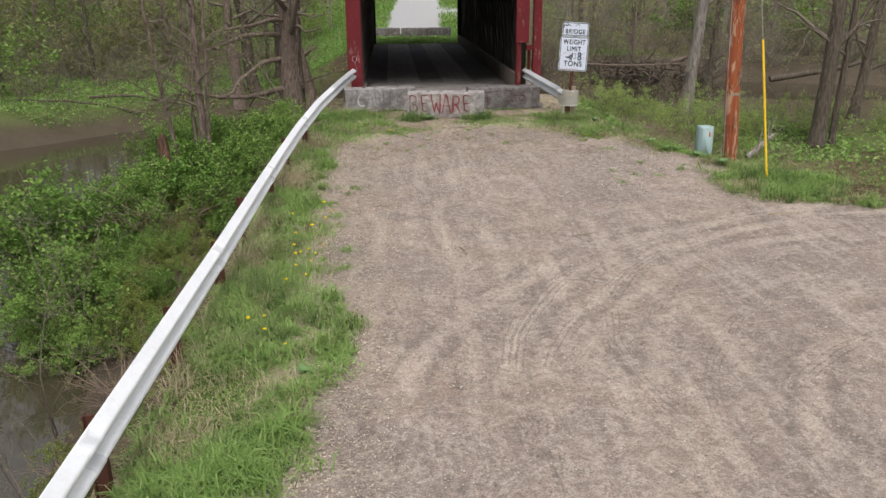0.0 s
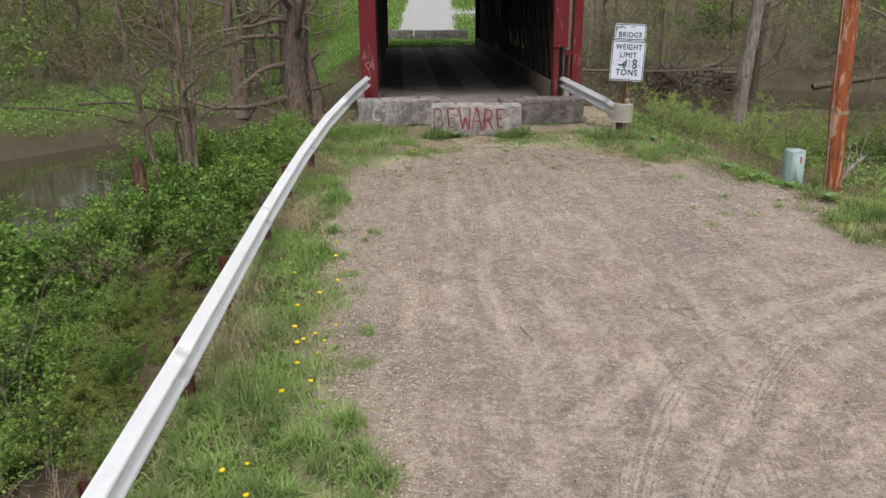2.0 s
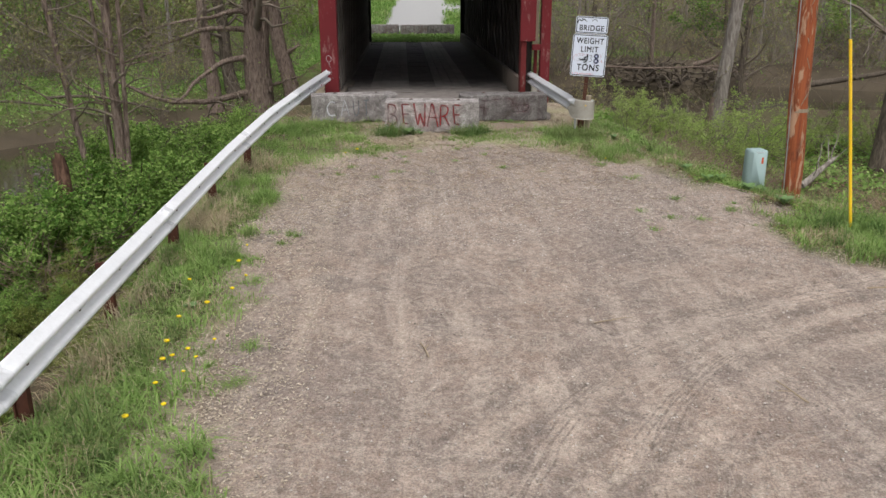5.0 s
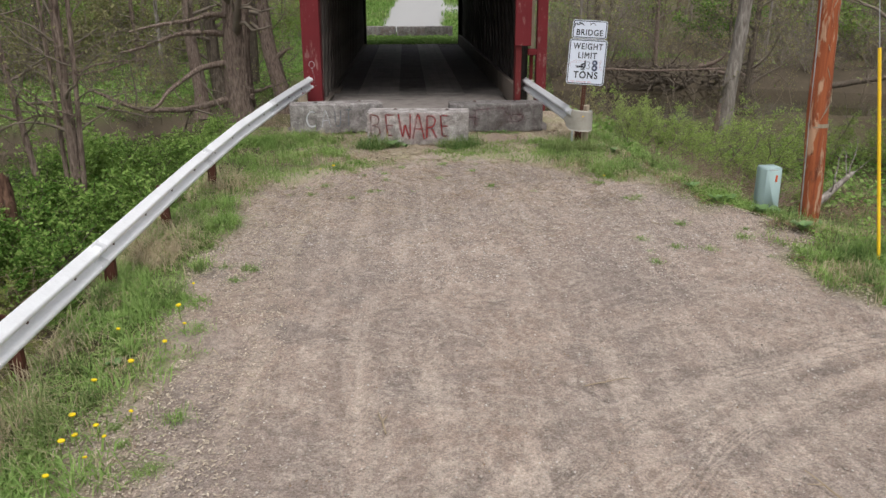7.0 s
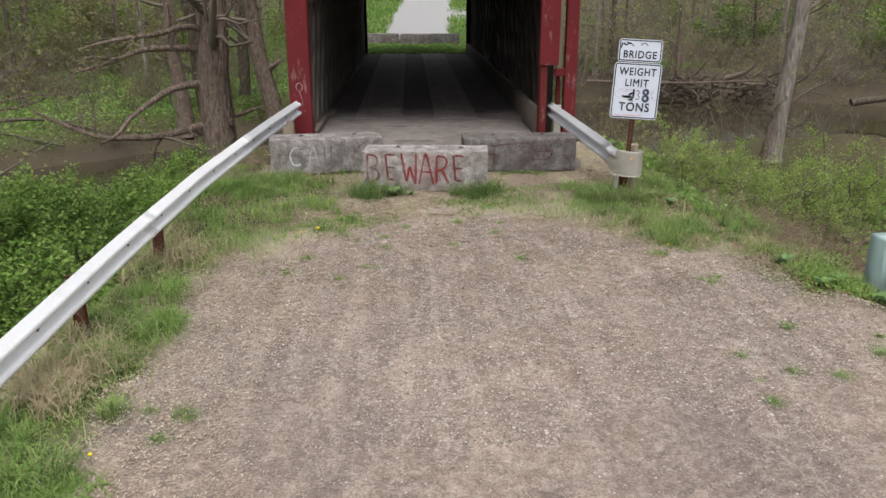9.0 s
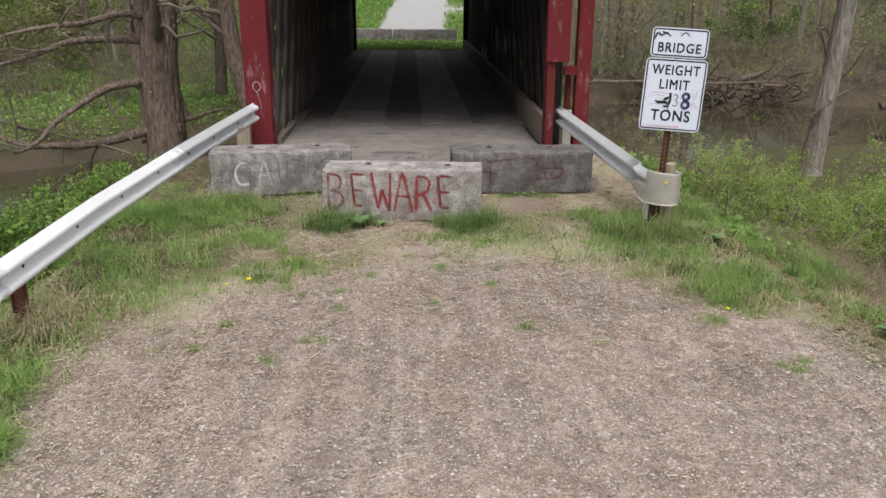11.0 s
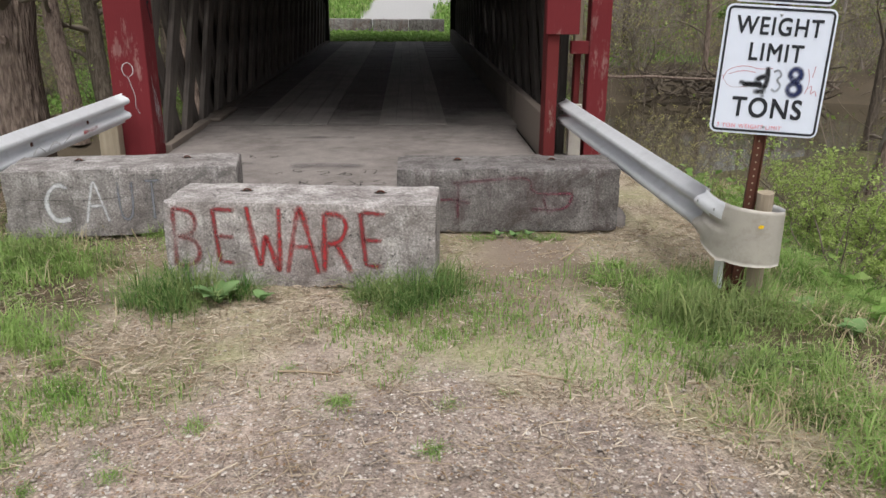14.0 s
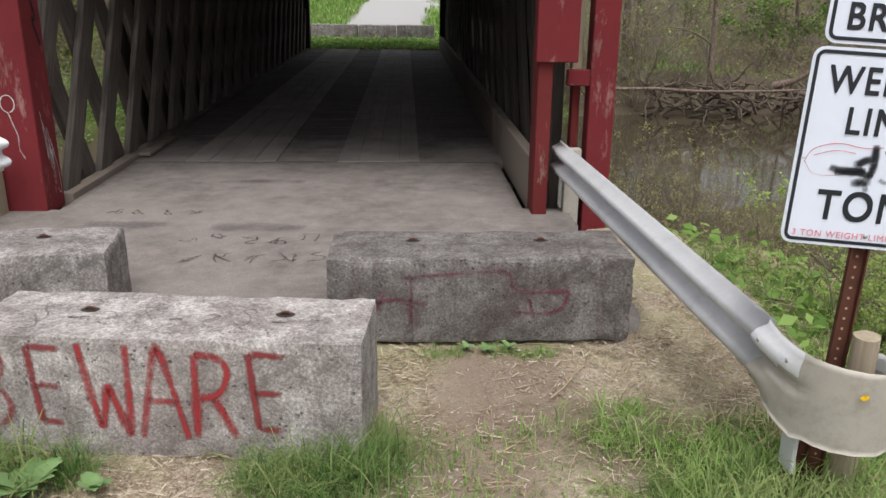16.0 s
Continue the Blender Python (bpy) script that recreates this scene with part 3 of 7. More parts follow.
def litter_mask(x, y):
    wob = 0.9 * rough(x, y, 1.6, 41) + 0.6 * rough(x, y, 0.45, 42)
    near = smooth(-0.35, 0.35, np.minimum(np.minimum(x + 0.9 - 0.5 * (y - 12), 3.6 - x + 0.25 * (12 - y)), np.minimum(y - 9.5, 15.6 - y)) + wob)
    near = np.maximum(near, smooth(-0.3, 0.2, np.minimum(np.minimum(x - 3.45, 4.25 - x), np.minimum(y - 14.0, 17.6 - y)) + 0.5 * wob))
    near = np.maximum(near, (x > 2.0) * (x < 4.6) * (y > 14.3) * (y < 17.5))
    edge = smooth(0.5, 0.0, np.abs(x + 1.25 + 0.3 * wob)) * (y < 12)
    pale = smooth(0.08, 0.3, rough(x, y, 1.1, 44)) * (x > -2.4) * (x < 4.9) * (y < 16)
    return np.clip(np.maximum(np.maximum(near, 0.8 * edge), 0.7 * pale), 0, 1)


def tracks(x, y):
    """Wheel marks: pale compacted bands and the darker ruts beside them."""
    wob = 0.35 * rough(x, y, 2.0, 51)
    pale, rut = np.zeros_like(x), np.zeros_like(x)
    for x0, lean in ((0.25, 0.02), (0.75, 0.05), (1.5, 0.02), (2.1, 0.10), (-0.5, -0.01), (2.9, 0.2)):
        d = np.abs(x - x0 - lean * (9 - y) + wob)
        pale = np.maximum(pale, smooth(0.11, 0.03, d) * smooth(12.4, 10.5, y))
        rut = np.maximum(rut, 0.6 * smooth(0.05, 0.0, np.abs(d - 0.16)) * smooth(12.4, 10.5, y))
    for cx, cy, r in ((6.5, -0.6, 5.4), (6.3, -0.4, 4.5), (6.9, -0.2, 6.3), (6.2, -1.2, 3.4), (7.4, -0.9, 6.6), (6.6, -1.4, 7.2)):
        rr = np.hypot(x - cx, y - cy)
        on = (x < cx + 1) * (y > cy - 4) * smooth(7.3, 6.0, y)
        d = np.abs(rr - r + wob)
        pale = np.maximum(pale, on * smooth(0.16, 0.04, d))
        rut = np.maximum(rut, on * smooth(0.06, 0.0, np.abs(d - 0.2)))
    keep = smooth(-0.22, 0.12, rough(x, y, 1.7, 53))
    return pale * keep, rut * keep


def steps(*spans):
    out = [np.arange(a, b, s) for a, b, s in spans]
    return np.concatenate(out + [[spans[-1][1]]])


def build_ground():
    grow = lambda a, b, n: np.geomspace(a, b, n)
    xs = np.concatenate([-grow(18, 420, 26)[::-1][:-1], steps((-18, -4, 0.35), (-4, 7.5, 0.085), (7.5, 28, 0.4)), grow(28, 420, 24)[1:]])
    ys = np.concatenate([-grow(9, 420, 20)[::-1][:-1], steps((-9, -1.2, 0.3), (-1.2, 17.6, 0.085), (17.6, 48, 0.4)), grow(48, 450, 28)[1:]])
    X, Y = np.meshgrid(xs, ys)
    Z = ground_z(X, Y)
    g = gravel_mask(X, Y)
    pale, rut = tracks(X, Y)
    near = (np.abs(X) < 20) * (Y < 18)
    Z = Z + near * (0.03 * rough(X, Y, 0.9, 61) + 0.022 * rough(X, Y, 0.22, 62)) * (1 + 1.2 * (1 - g)) - g * (0.02 * pale + 0.03 * rut)
    lit = litter_mask(X, Y)
    d = creek_distance(X, Y)
    # creek mud, widened on the far right bank as painted shade of its hollow
    mud_and_shade = smooth(6.6, 5.4, d - 2.2 * (X > 5) * (Y > 30)) * (Z < -0.7)
    green = smooth(-0.15, 0.2, rough(X, Y, 3.0, 71)) * 0.8 * (1 - (X < -2.1) * (Y < 20)) * (1 - 0.7 * (X > 5) * (Y > 17)) * (1 - 0.75 * (X > 6.5) * (Y < 14)) * (1 - 0.6 * (Y > 11.5) * (X < 4.6) * (Y < 18))
    green = np.maximum(green, 0.9 * smooth(-0.25, 0.05, rough(X, Y, 2.0, 73)) * (X < -3.5) * (X > -26) * (Y > 25) * (Y < 45))
    green = np.maximum(green, smooth(38, 40, Y) * smooth(14, 8, np.abs(X - 1.3)))
    values = dict(gravel=g.ravel(), litter=lit.ravel(), track=(pale * g).ravel(), rut=(rut * g).ravel(), mud_and_shade=mud_and_shade.ravel(), green=green.ravel(), limestone=smooth(41, 43, Y).ravel(), path=(0.85 * smooth(0.45, 0.15, np.abs(X - 2.55 - 0.15 * (Y - 14)) + 0.5 * rough(X, Y, 0.5, 75)) * smooth(12.6, 13.4, Y) * smooth(15.2, 14.8, Y)).ravel())
    ny, nx = X.shape
    i, j = np.meshgrid(np.arange(ny - 1), np.arange(nx - 1), indexing="ij")
    a = (i * nx + j).ravel()
    quads = np.stack([a, a + 1, a + nx + 1, a + nx], -1)
    mid = g.ravel()[quads].mean(1) > 0.5
    verts = np.stack([X, Y, Z], -1).reshape(-1, 3)
    for name, pick, label, cat in (("ground", ~mid, "grassy earth with straw, leaf litter and muddy creek banks", "ground"), ("gravel_road", mid, "packed tan gravel drive with curving wheel marks", "road")):
        q = quads[pick]
        used, inv = np.unique(q, return_inverse=True)
        me = mesh_from(name, verts[used], inv.reshape(q.shape), {k: v[used] for k, v in values.items()})
        tagged(link(name, me, EARTH, None, "", True), label, cat, kind="structure")


build_ground()
bm = bmesh.new()
bmesh.ops.create_grid(bm, x_segments=60, y_segments=60, size=1)
for v in bm.verts:
    v.co = Vector((v.co.x * 220, v.co.y * 140 + 30, WATER_Z))
tagged(part("water", bm, WATER), "still brown creek water below the bridge", "water", kind="structure")


# ---- bridge ----
DECK_Z, X0, X1, Y0, Y1, TOP = 0.09, -1.0, 3.28, 17.7, 38.2, 4.3
MIDX = (X0 + X1) / 2


def build_bridge():
    b = thing("covered_bridge", "old red wooden covered bridge with lattice side walls and plank deck", "bridge", (MIDX, Y0, 0), kind="")
    inv = Matrix.Translation((-MIDX, -Y0, 0))

    def bp(name, dims, material, label="", bevel=0.008):
        return part(name, box(bmesh.new(), *dims, bevel, inv), material, b, label)

    rnd = random.Random(4)
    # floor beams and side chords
    bp("floor_beam", (X0 - 0.35, X0 - 0.05, Y0 + 0.3, Y1, -0.45, 0.0), DARK_WOOD_SHADE)
    bp("floor_beam", (X1 + 0.05, X1 + 0.35, Y0 + 0.3, Y1, -0.45, 0.0), DARK_WOOD_SHADE)
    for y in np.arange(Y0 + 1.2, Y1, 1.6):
        bp("floor_beam", (X0 - 0.3, X1 + 0.3, y, y + 0.25, -0.3, -0.03), DARK_WOOD_SHADE)
    # deck boards run across, runners lie on them along the wheels' way
    y = 19.75
    while y < Y1:
        w = 0.235 + 0.02 * rnd.random()
        bp("deck_plank", (X0 - 0.03, X1, y, y + w, 0.0, DECK_Z - 0.016 + 0.006 * rnd.random()), DECK, bevel=0)
        y += w + 0.006
    for x0, x1 in ((-0.40, 0.64), (1.35, 2.30)):
        n = 4
        for k in range(n):
            y = 19.72 + 0.03 * rnd.random()
            while y < Y1 - 0.1:
                ln = min(Y1 - y, 3.2 + 1.4 * rnd.random())
                w = (x1 - x0) / n
                bp("runner_plank", (x0 + k * w + 0.004, x0 + (k + 1) * w - 0.004, y, y + ln - 0.008, DECK_Z - 0.028, DECK_Z + 0.006 * rnd.random()), RUNNER, bevel=0)
                y += ln
    bp("side_timber", (X1, X1 + 0.11, Y0 - 0.15, Y1, 0.02, 0.53), TIMBER, "dusty brown kerb timber along the deck")
    bp("side_timber", (X0 - 0.14, X0 - 0.01, Y0 + 0.35, Y1, 0.0, 0.13), TIMBER)
    bp("loose_plank", (X0 - 0.02, X0 + 0.13, 20.0, 21.2, DECK_Z, DECK_Z + 0.04), TIMBER)
    # town lattice: two layers of crossing planks in each wall
    bm = bmesh.new()
    L, tilt = 4.6, 60
    box(bm, -0.14, 0.14, -0.035, 0.035, 0, L, 0.006)
    me = bpy.data.meshes.new("lattice_plank")
    bm.to_mesh(me)
    bm.free()
    me.materials.append(LATTICE)
    # planks of the right wall take the shaded copy
    me_shaded = me.copy()
    me_shaded.materials[0] = LATTICE_SHADED
    dy = 4.0 / math.tan(radians(tilt))
    for side, x in ((-1, X0 - 0.13), (1, X1 + 0.20)):
        k = 0
        for y in np.arange(Y0 - 2.2, Y1 + 2.4, 0.90):
            for layer, sgn in ((0, 1), (1, -1)):
                foot = y if sgn > 0 else y + dy + 0.35
                yb, yt = foot, foot + sgn * L * math.cos(radians(tilt))
                if min(yb, yt) < Y0 + 0.1 or max(yb, yt) > Y1 - 0.1:
                    lo, hi = Y0 + 0.3, Y1 - 0.3
                    ta = [(v - yb) / (yt - yb) for v in (lo, hi)]
                    t0, t1 = max(0, min(ta)), min(1, max(ta))
                    if t1 - t0 < 0.12:
                        continue
                    bmc = bmesh.new()
                    box(bmc, -0.14, 0.14, -0.035, 0.035, L * t0, L * t1, 0.006)
                    mec = bpy.data.meshes.new("lattice_plank")
                    bmc.to_mesh(mec)
                    bmc.free()
                    mec.materials.append(LATTICE if side < 0 else LATTICE_SHADED)
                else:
                    mec = me if side < 0 else me_shaded
                o = new("lattice_plank", mec)
                o.parent = b
                m = Matrix.Translation((x + side * 0.075 * layer, foot, -0.05)) @ Matrix.Rotation(radians(-sgn * (90 - tilt)), 4, "X") @ Matrix.Rotation(radians(90), 4, "Z")
                o.matrix_basis = inv @ m
                k += 1
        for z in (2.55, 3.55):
            bp("chord", (x - 0.05 - side * 0.1, x + 0.05 - side * 0.1, Y0 + 0.3, Y1, z, z + 0.26), DARK_WOOD_SHADE)
    # siding boards outside, with narrow gaps
    for side, x, start, low in ((-1, X0 - 0.30, 20.6, 0.0), (1, X1 + 0.36, 18.3, 0.0)):
        y = start
        while y < Y1 - 0.05:
            w = 0.24 + 0.06 * rnd.random()
            gap = 0.012 if rnd.random() < 0.8 else 0.05
            if side > 0 and rnd.random() < 0.4:
                gap = 0.05 + 0.06 * rnd.random()
            if side > 0 and 0.45 < rnd.random() < 0.57:
                y += w
                continue
            bot = low - 0.35 + (0.25 * rnd.random() if rnd.random() < 0.15 else 0)
            # boards run up to the roof, out of view, to shut out eave light
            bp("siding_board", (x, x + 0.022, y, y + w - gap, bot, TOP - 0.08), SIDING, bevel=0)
            y += w
    # portal, near and far
    for y, s in ((Y0, 1), (Y1, -1)):
        ya, yb = sorted((y, y + s * 0.06))
        bp("portal_gable", (X0 - 0.55, X1 + 0.80, ya, yb, 3.35, TOP), RED)
    bp("portal_post", (-1.46, -1.06, 17.60, 17.98, 0.04, 3.35), RED, "red boxed corner post with white scrawl")
    bp("portal_post", (3.76, 3.99, 17.60, 17.80, -0.55, 3.35), RED, "red outer corner post")
    bp("inner_post", (3.27, 3.40, 17.45, 17.75, 0.05, 3.35), RED_WORN, "flaked red inner post")
    bp("portal_panel", (3.24, 3.60, 17.40, 17.44, 1.42, 3.35), RED, "red boarded panel over the corner")
    bp("portal_rail", (3.56, 3.80, 17.62, 17.70, 1.20, 1.34), RED)
    bp("brace_post", (3.63, 3.72, 17.78, 17.9, 1.22, 3.35), TAN_POST)
    bp("brace_post", (3.64, 3.71, 17.76, 17.88, -0.5, 1.2), RED_WORN, "flaked lower brace")
    # dark board standing for the shaded recess under the panel
    bp("brace_post", (3.44, 3.50, 17.84, 17.93, 0.0, 1.42), DARK_WOOD_SHADE)
    bp("portal_post", (X0 - 0.45, X0, Y1 - 0.3, Y1, 0, 3.35), DARK_WOOD_SHADE)
    bp("portal_post", (X1, X1 + 0.5, Y1 - 0.3, Y1, 0, 3.35), DARK_WOOD_SHADE)
    # dark board behind the corner gap, also standing for its shade
    bp("inner_post", (3.42, 3.60, 17.95, 18.1, 0.0, 3.35), DARK_WOOD_SHADE)
    # roof: two slopes of boards on rafters
    # out of view; built plain, and needed to keep the inside dark
    for s in (-1, 1):
        bm = bmesh.new()
        half = (X1 - X0) / 2 + 1.0
        m = Matrix.Translation((0, 0, TOP + 1.35)) @ Matrix.Rotation(radians(s * 24), 4, "Y")
        xa, xb = sorted((0, s * half * 1.11))
        box(bm, xa, xb, -0.5, Y1 - Y0 + 0.5, -0.05, 0.0, 0, m)
        part("roof", bm, RED_WORN, b, "plank roof slope")
    bm = bmesh.new()
    for y in (Y0 + 0.03, Y1 - 0.03):
        v = [bm.verts.new((x - MIDX, y - Y0, z)) for x, z in ((X0 - 0.6, TOP), (X1 + 0.6, TOP), (MIDX, TOP + 1.3))]
        bm.faces.new(v)
    part("gable_end", bm, RED, b)
    return b


bridge = build_bridge()
boxed("abutment", (-1.7, 4.2, 17.62, 18.6, -3.2, -0.46), CONCRETE_DARK, None)
boxed("abutment", (-1.7, 4.2, 37.6, 39.0, -3.2, -0.46), CONCRETE_DARK, None)
for o in [o for o in scene.objects if o.name.startswith("abutment")]:
    tagged(o, "grey concrete bridge abutment at the creek bank", "abutment", kind="structure")


def build_apron():
    bm = bmesh.new()
    xs, ys = np.linspace(-1.5, 3.65, 60), np.linspace(15.15, 19.76, 60)
    grid = [[bm.verts.new((x + (0.25 * rough(np.array(x), np.array(y), 0.6, 81) if j in (0, 59) else 0), y + (0.5 * rough(np.array(x), np.array(y), 0.7, 82) if i == 0 else 0), 0.035 + 0.045 * min(1, (y - 15.1) / 2.5) + 0.010 * float(rough(np.array(x), np.array(y), 1.0, 83)))) for j, x in enumerate(xs)] for i, y in enumerate(ys)]
    for i in range(59):
        for j in range(59):
            if ys[i] > 17.6 and (xs[j] < X0 - 0.02 or xs[j + 1] > X1 + 0.02):
                continue
            bm.faces.new((grid[i][j], grid[i][j + 1], grid[i + 1][j + 1], grid[i + 1][j]))
    made = bmesh.ops.extrude_face_region(bm, geom=bm.faces[:])["geom"]
    for v in made:
        if isinstance(v, bmesh.types.BMVert):
            v.co.z -= 0.25
    bmesh.ops.recalc_face_normals(bm, faces=bm.faces)
    return tagged(part("apron", bm, APRON, None, "", True), "dusty grey concrete slab leading onto the bridge", "pavement", kind="structure")


build_apron()


# ---- concrete blocks ----
def block_mesh(lx, ly, lz, seed, chip=0.026):
    bm = bmesh.new()
    box(bm, 0, lx, 0, ly, 0, lz)
    bmesh.ops.subdivide_edges(bm, edges=bm.edges[:], cuts=21, use_grid_fill=True)
    for v in bm.verts:
        x, y, z = v.co
        near = sorted((min(x, lx - x), min(y, ly - y), min(z, lz - z)))
        edge = max(0, 1 - near[1] / 0.05)
        n1 = noise.noise((x * 9 + seed, y * 9, z * 9)) * 0.5 + noise.noise((x * 2.2 + seed, y * 2.2, z * 2.2))
        pull = edge * (0.004 + chip * max(0, n1))
        c = Vector((lx / 2, ly / 2, lz / 2))
        for a in range(3):
            lim = (lx, ly, lz)[a]
            if min(v.co[a], lim - v.co[a]) < 1e-5:
                v.co[a] += math.copysign(pull, c[a] - v.co[a]) + 0.003 * noise.noise((x * 5, y * 5 + seed, z * 5))
    return bm


def concrete_block(at, turn, size, material, label, seed, holes=((0.3, 0.5), (0.75, 0.5)), group="barrier blocks"):
    t = thing("concrete_block", label, "barrier block", at, group)
    t.matrix_basis = pose(*at, 0, 0, turn)
    part("body", block_mesh(*size, seed), material, t)
    for u, v in holes:
        # no hollow is cut: a flat dark disc stands for the socket's shade
        bm = bmesh.new()
        bmesh.ops.create_circle(bm, cap_ends=True, radius=0.04, segments=12)
        for k in bm.verts:
            k.co = Vector((u * size[0] + k.co.x * 1.2, v * size[1] + k.co.y * 0.8, size[2] + 0.003))
        part("lifting_socket", bm, DARK_WOOD_SHADE, t, "lifting socket, its shade a flat dark disc")
        a = np.linspace(0, np.pi, 8)
        pts = [(u * size[0] + 0.025 * math.cos(k), v * size[1], size[2] + 0.001 + 0.016 * math.sin(k)) for k in a]
        tube_part("lifting_loop", [(pts, [0.006] * 8)], RUST, t, "rusted wire loop", 5)
    return t


beware = concrete_block((0.10, 13.90, -0.09), -5.0, (1.85, 0.57, 0.605), CONCRETE, "pale concrete barrier block sprayed with red BEWARE", 1.0, ((0.27, 0.55), (0.78, 0.55)))
right_block = concrete_block((1.665, 14.99, -0.05), 0.0, (1.84, 0.60, 0.535), CONCRETE_DARK, "dark stained concrete barrier block with faded purple scrawl", 5.0, ((0.28, 0.6), (0.72, 0.6)))
left_block = concrete_block((-1.42, 14.86, -0.05), 7.5, (1.80, 0.60, 0.555), CONCRETE_GREY, "grey cracked concrete barrier block with white spray letters", 9.0, ((0.28, 0.6), (0.76, 0.6)))
for x, y, turn, w, lab in ((-1.5, 42.35, -2, 1.80, "reddish concrete barrier block across the far road"), (0.37, 42.0, 0, 1.43, "grey concrete barrier block beyond the bridge"), (1.82, 42.02, 1, 1.43, "scrawled concrete barrier block beyond the bridge")):
    fb = concrete_block((x, y, 0.12), turn, (w, 0.6, 0.60), FAR_CONCRETE if x < 1 else CONCRETE_DARK, lab, 20 + x)
    if x > -1:
        ribbon([[(0.2 + 0.22 * k, 0.25), (0.3 + 0.22 * k, 0.42), (0.35 + 0.22 * k, 0.2)] for k in range(int((w - 0.4) / 0.22))], 0.04, lambda u, v: (u, -0.004, v), "scrawl", CHALK_DARK, fb, "dark unreadable scrawl")

LETTERS = {
    "B": [[(0, 0), (0.02, 1)], [(0, 1), (0.6, 0.95), (0.72, 0.75), (0.55, 0.55), (0.05, 0.52)], [(0.1, 0.52), (0.62, 0.46), (0.8, 0.25), (0.6, 0.03), (0.02, 0.0)]],
    "E": [[(0.16, 0), (0.06, 0.5), (0, 1)], [(0, 1), (0.8, 0.97)], [(0.06, 0.50), (0.72, 0.48)], [(0.16, 0.02), (0.7, 0.0)]],
    "W": [[(0, 1), (0.16, 0.5), (0.30, 0.12), (0.36, 0.14), (0.50, 0.58), (0.58, 0.5), (0.86, 0.0), (0.90, 0.1), (0.93, 1)]],
    "A": [[(0, 0), (0.38, 1), (0.5, 1), (0.95, 0)], [(0.15, 0.42), (0.8, 0.42)]],
    "R": [[(0, 0), (0.05, 1)], [(0.05, 0.98), (0.6, 0.95), (0.75, 0.75), (0.5, 0.5), (0.1, 0.48)], [(0.4, 0.48), (0.85, 0.0)]],
    "C": [[(0.85, 0.85), (0.5, 1.0), (0.12, 0.75), (0.05, 0.4), (0.3, 0.05), (0.85, 0.12)]],
    "U": [[(0, 1), (0.02, 0.2), (0.35, 0.0), (0.7, 0.2), (0.72, 1)]],
    "T": [[(0, 1), (0.9, 1)], [(0.45, 1), (0.45, 0)]],
    "8": [[(0.5, 0.52), (0.15, 0.72), (0.3, 0.97), (0.65, 0.97), (0.82, 0.72), (0.5, 0.52), (0.12, 0.28), (0.3, 0.02), (0.68, 0.02), (0.88, 0.28), (0.5, 0.52)]],
    "3": [[(0.1, 0.88), (0.5, 1.0), (0.8, 0.75), (0.4, 0.54), (0.85, 0.3), (0.5, 0.0), (0.08, 0.12)]],
}


def letter(ch, u, v, w, h):
    return [[(u + a * w, v + b * h) for a, b in s] for s in LETTERS[ch]]


on_front = lambda u, v: (u, -0.005, v)
for ch, u, v, w, h in (("B", 0.07, 0.15, 0.22, 0.41), ("E", 0.345, 0.18, 0.19, 0.38), ("W", 0.575, 0.11, 0.235, 0.47), ("A", 0.835, 0.11, 0.225, 0.46), ("R", 1.09, 0.12, 0.22, 0.43), ("E", 1.345, 0.17, 0.20, 0.38)):
    worn = u < 0.5 or u > 1.3
    ribbon(letter(ch, u, v, w, h), 0.064 if worn else 0.07, on_front, "letter_" + ch, SPRAY_WORN if worn else SPRAY_RED, beware, ("worn red sprayed letter " if worn else "red sprayed letter ") + ch)
for ch, u, w, mt in (("C", 0.30, 0.22, SPRAY_WHITE), ("A", 0.60, 0.18, SPRAY_WHITE), ("U", 0.86, 0.15, SPRAY_GREY), ("T", 1.06, 0.14, SPRAY_GREY)):
    ribbon(letter(ch, u, 0.12, w, 0.33), 0.085 if ch == "C" else 0.05, on_front, "letter_" + ch, mt, left_block, "sprayed letter " + ch)
ribbon([[(0.1, 0.2), (0.4, 0.3), (0.6, 0.25)], [(0.45, 0.42), (0.95, 0.46), (1.1, 0.46), (1.1, 0.32), (1.45, 0.33)], [(1.25, 0.15), (1.2, 0.3)], [(0.5, 0.12), (0.5, 0.42)], [(1.1, 0.2), (1.4, 0.18), (1.45, 0.32)], [(0.25, 0.12), (0.35, 0.35)]], 0.04, on_front, "scrawl", SPRAY_DULL, right_block, "faded purple scrawl")
ribbon([[(0.1, 0.33), (0.6, 0.30), (0.95, 0.33)]], 0.012, on_front, "crack", CHALK_DARK, left_block, "thin dark crack")
# dark scrawl on the slab, unreadable
rs = random.Random(17)
marks = []
for u0, v0, n, h in ((0.30, 16.62, 5, 0.26), (0.42, 16.18, 5, 0.24), (-0.55, 17.42, 4, 0.2)):
    for k in range(n):
        u, v = u0 + 0.24 * k, v0 + rs.uniform(-0.03, 0.03)
        marks.append([(u + rs.uniform(0.0, 0.18), v + h * rs.uniform(0, 1)) for j in range(rs.choice((5, 6, 7)))])
        if rs.random() < 0.6:
            marks.append([(u + rs.uniform(0.0, 0.18), v + h * rs.uniform(0, 1)) for j in range(3)])
ribbon(marks, 0.03, lambda u, v: (u, v, 0.0865 if v > 17.3 else 0.045 + 0.047 * min(1, (v - 15.1) / 2.5)), "slab_scrawl", CHALK_DARK)
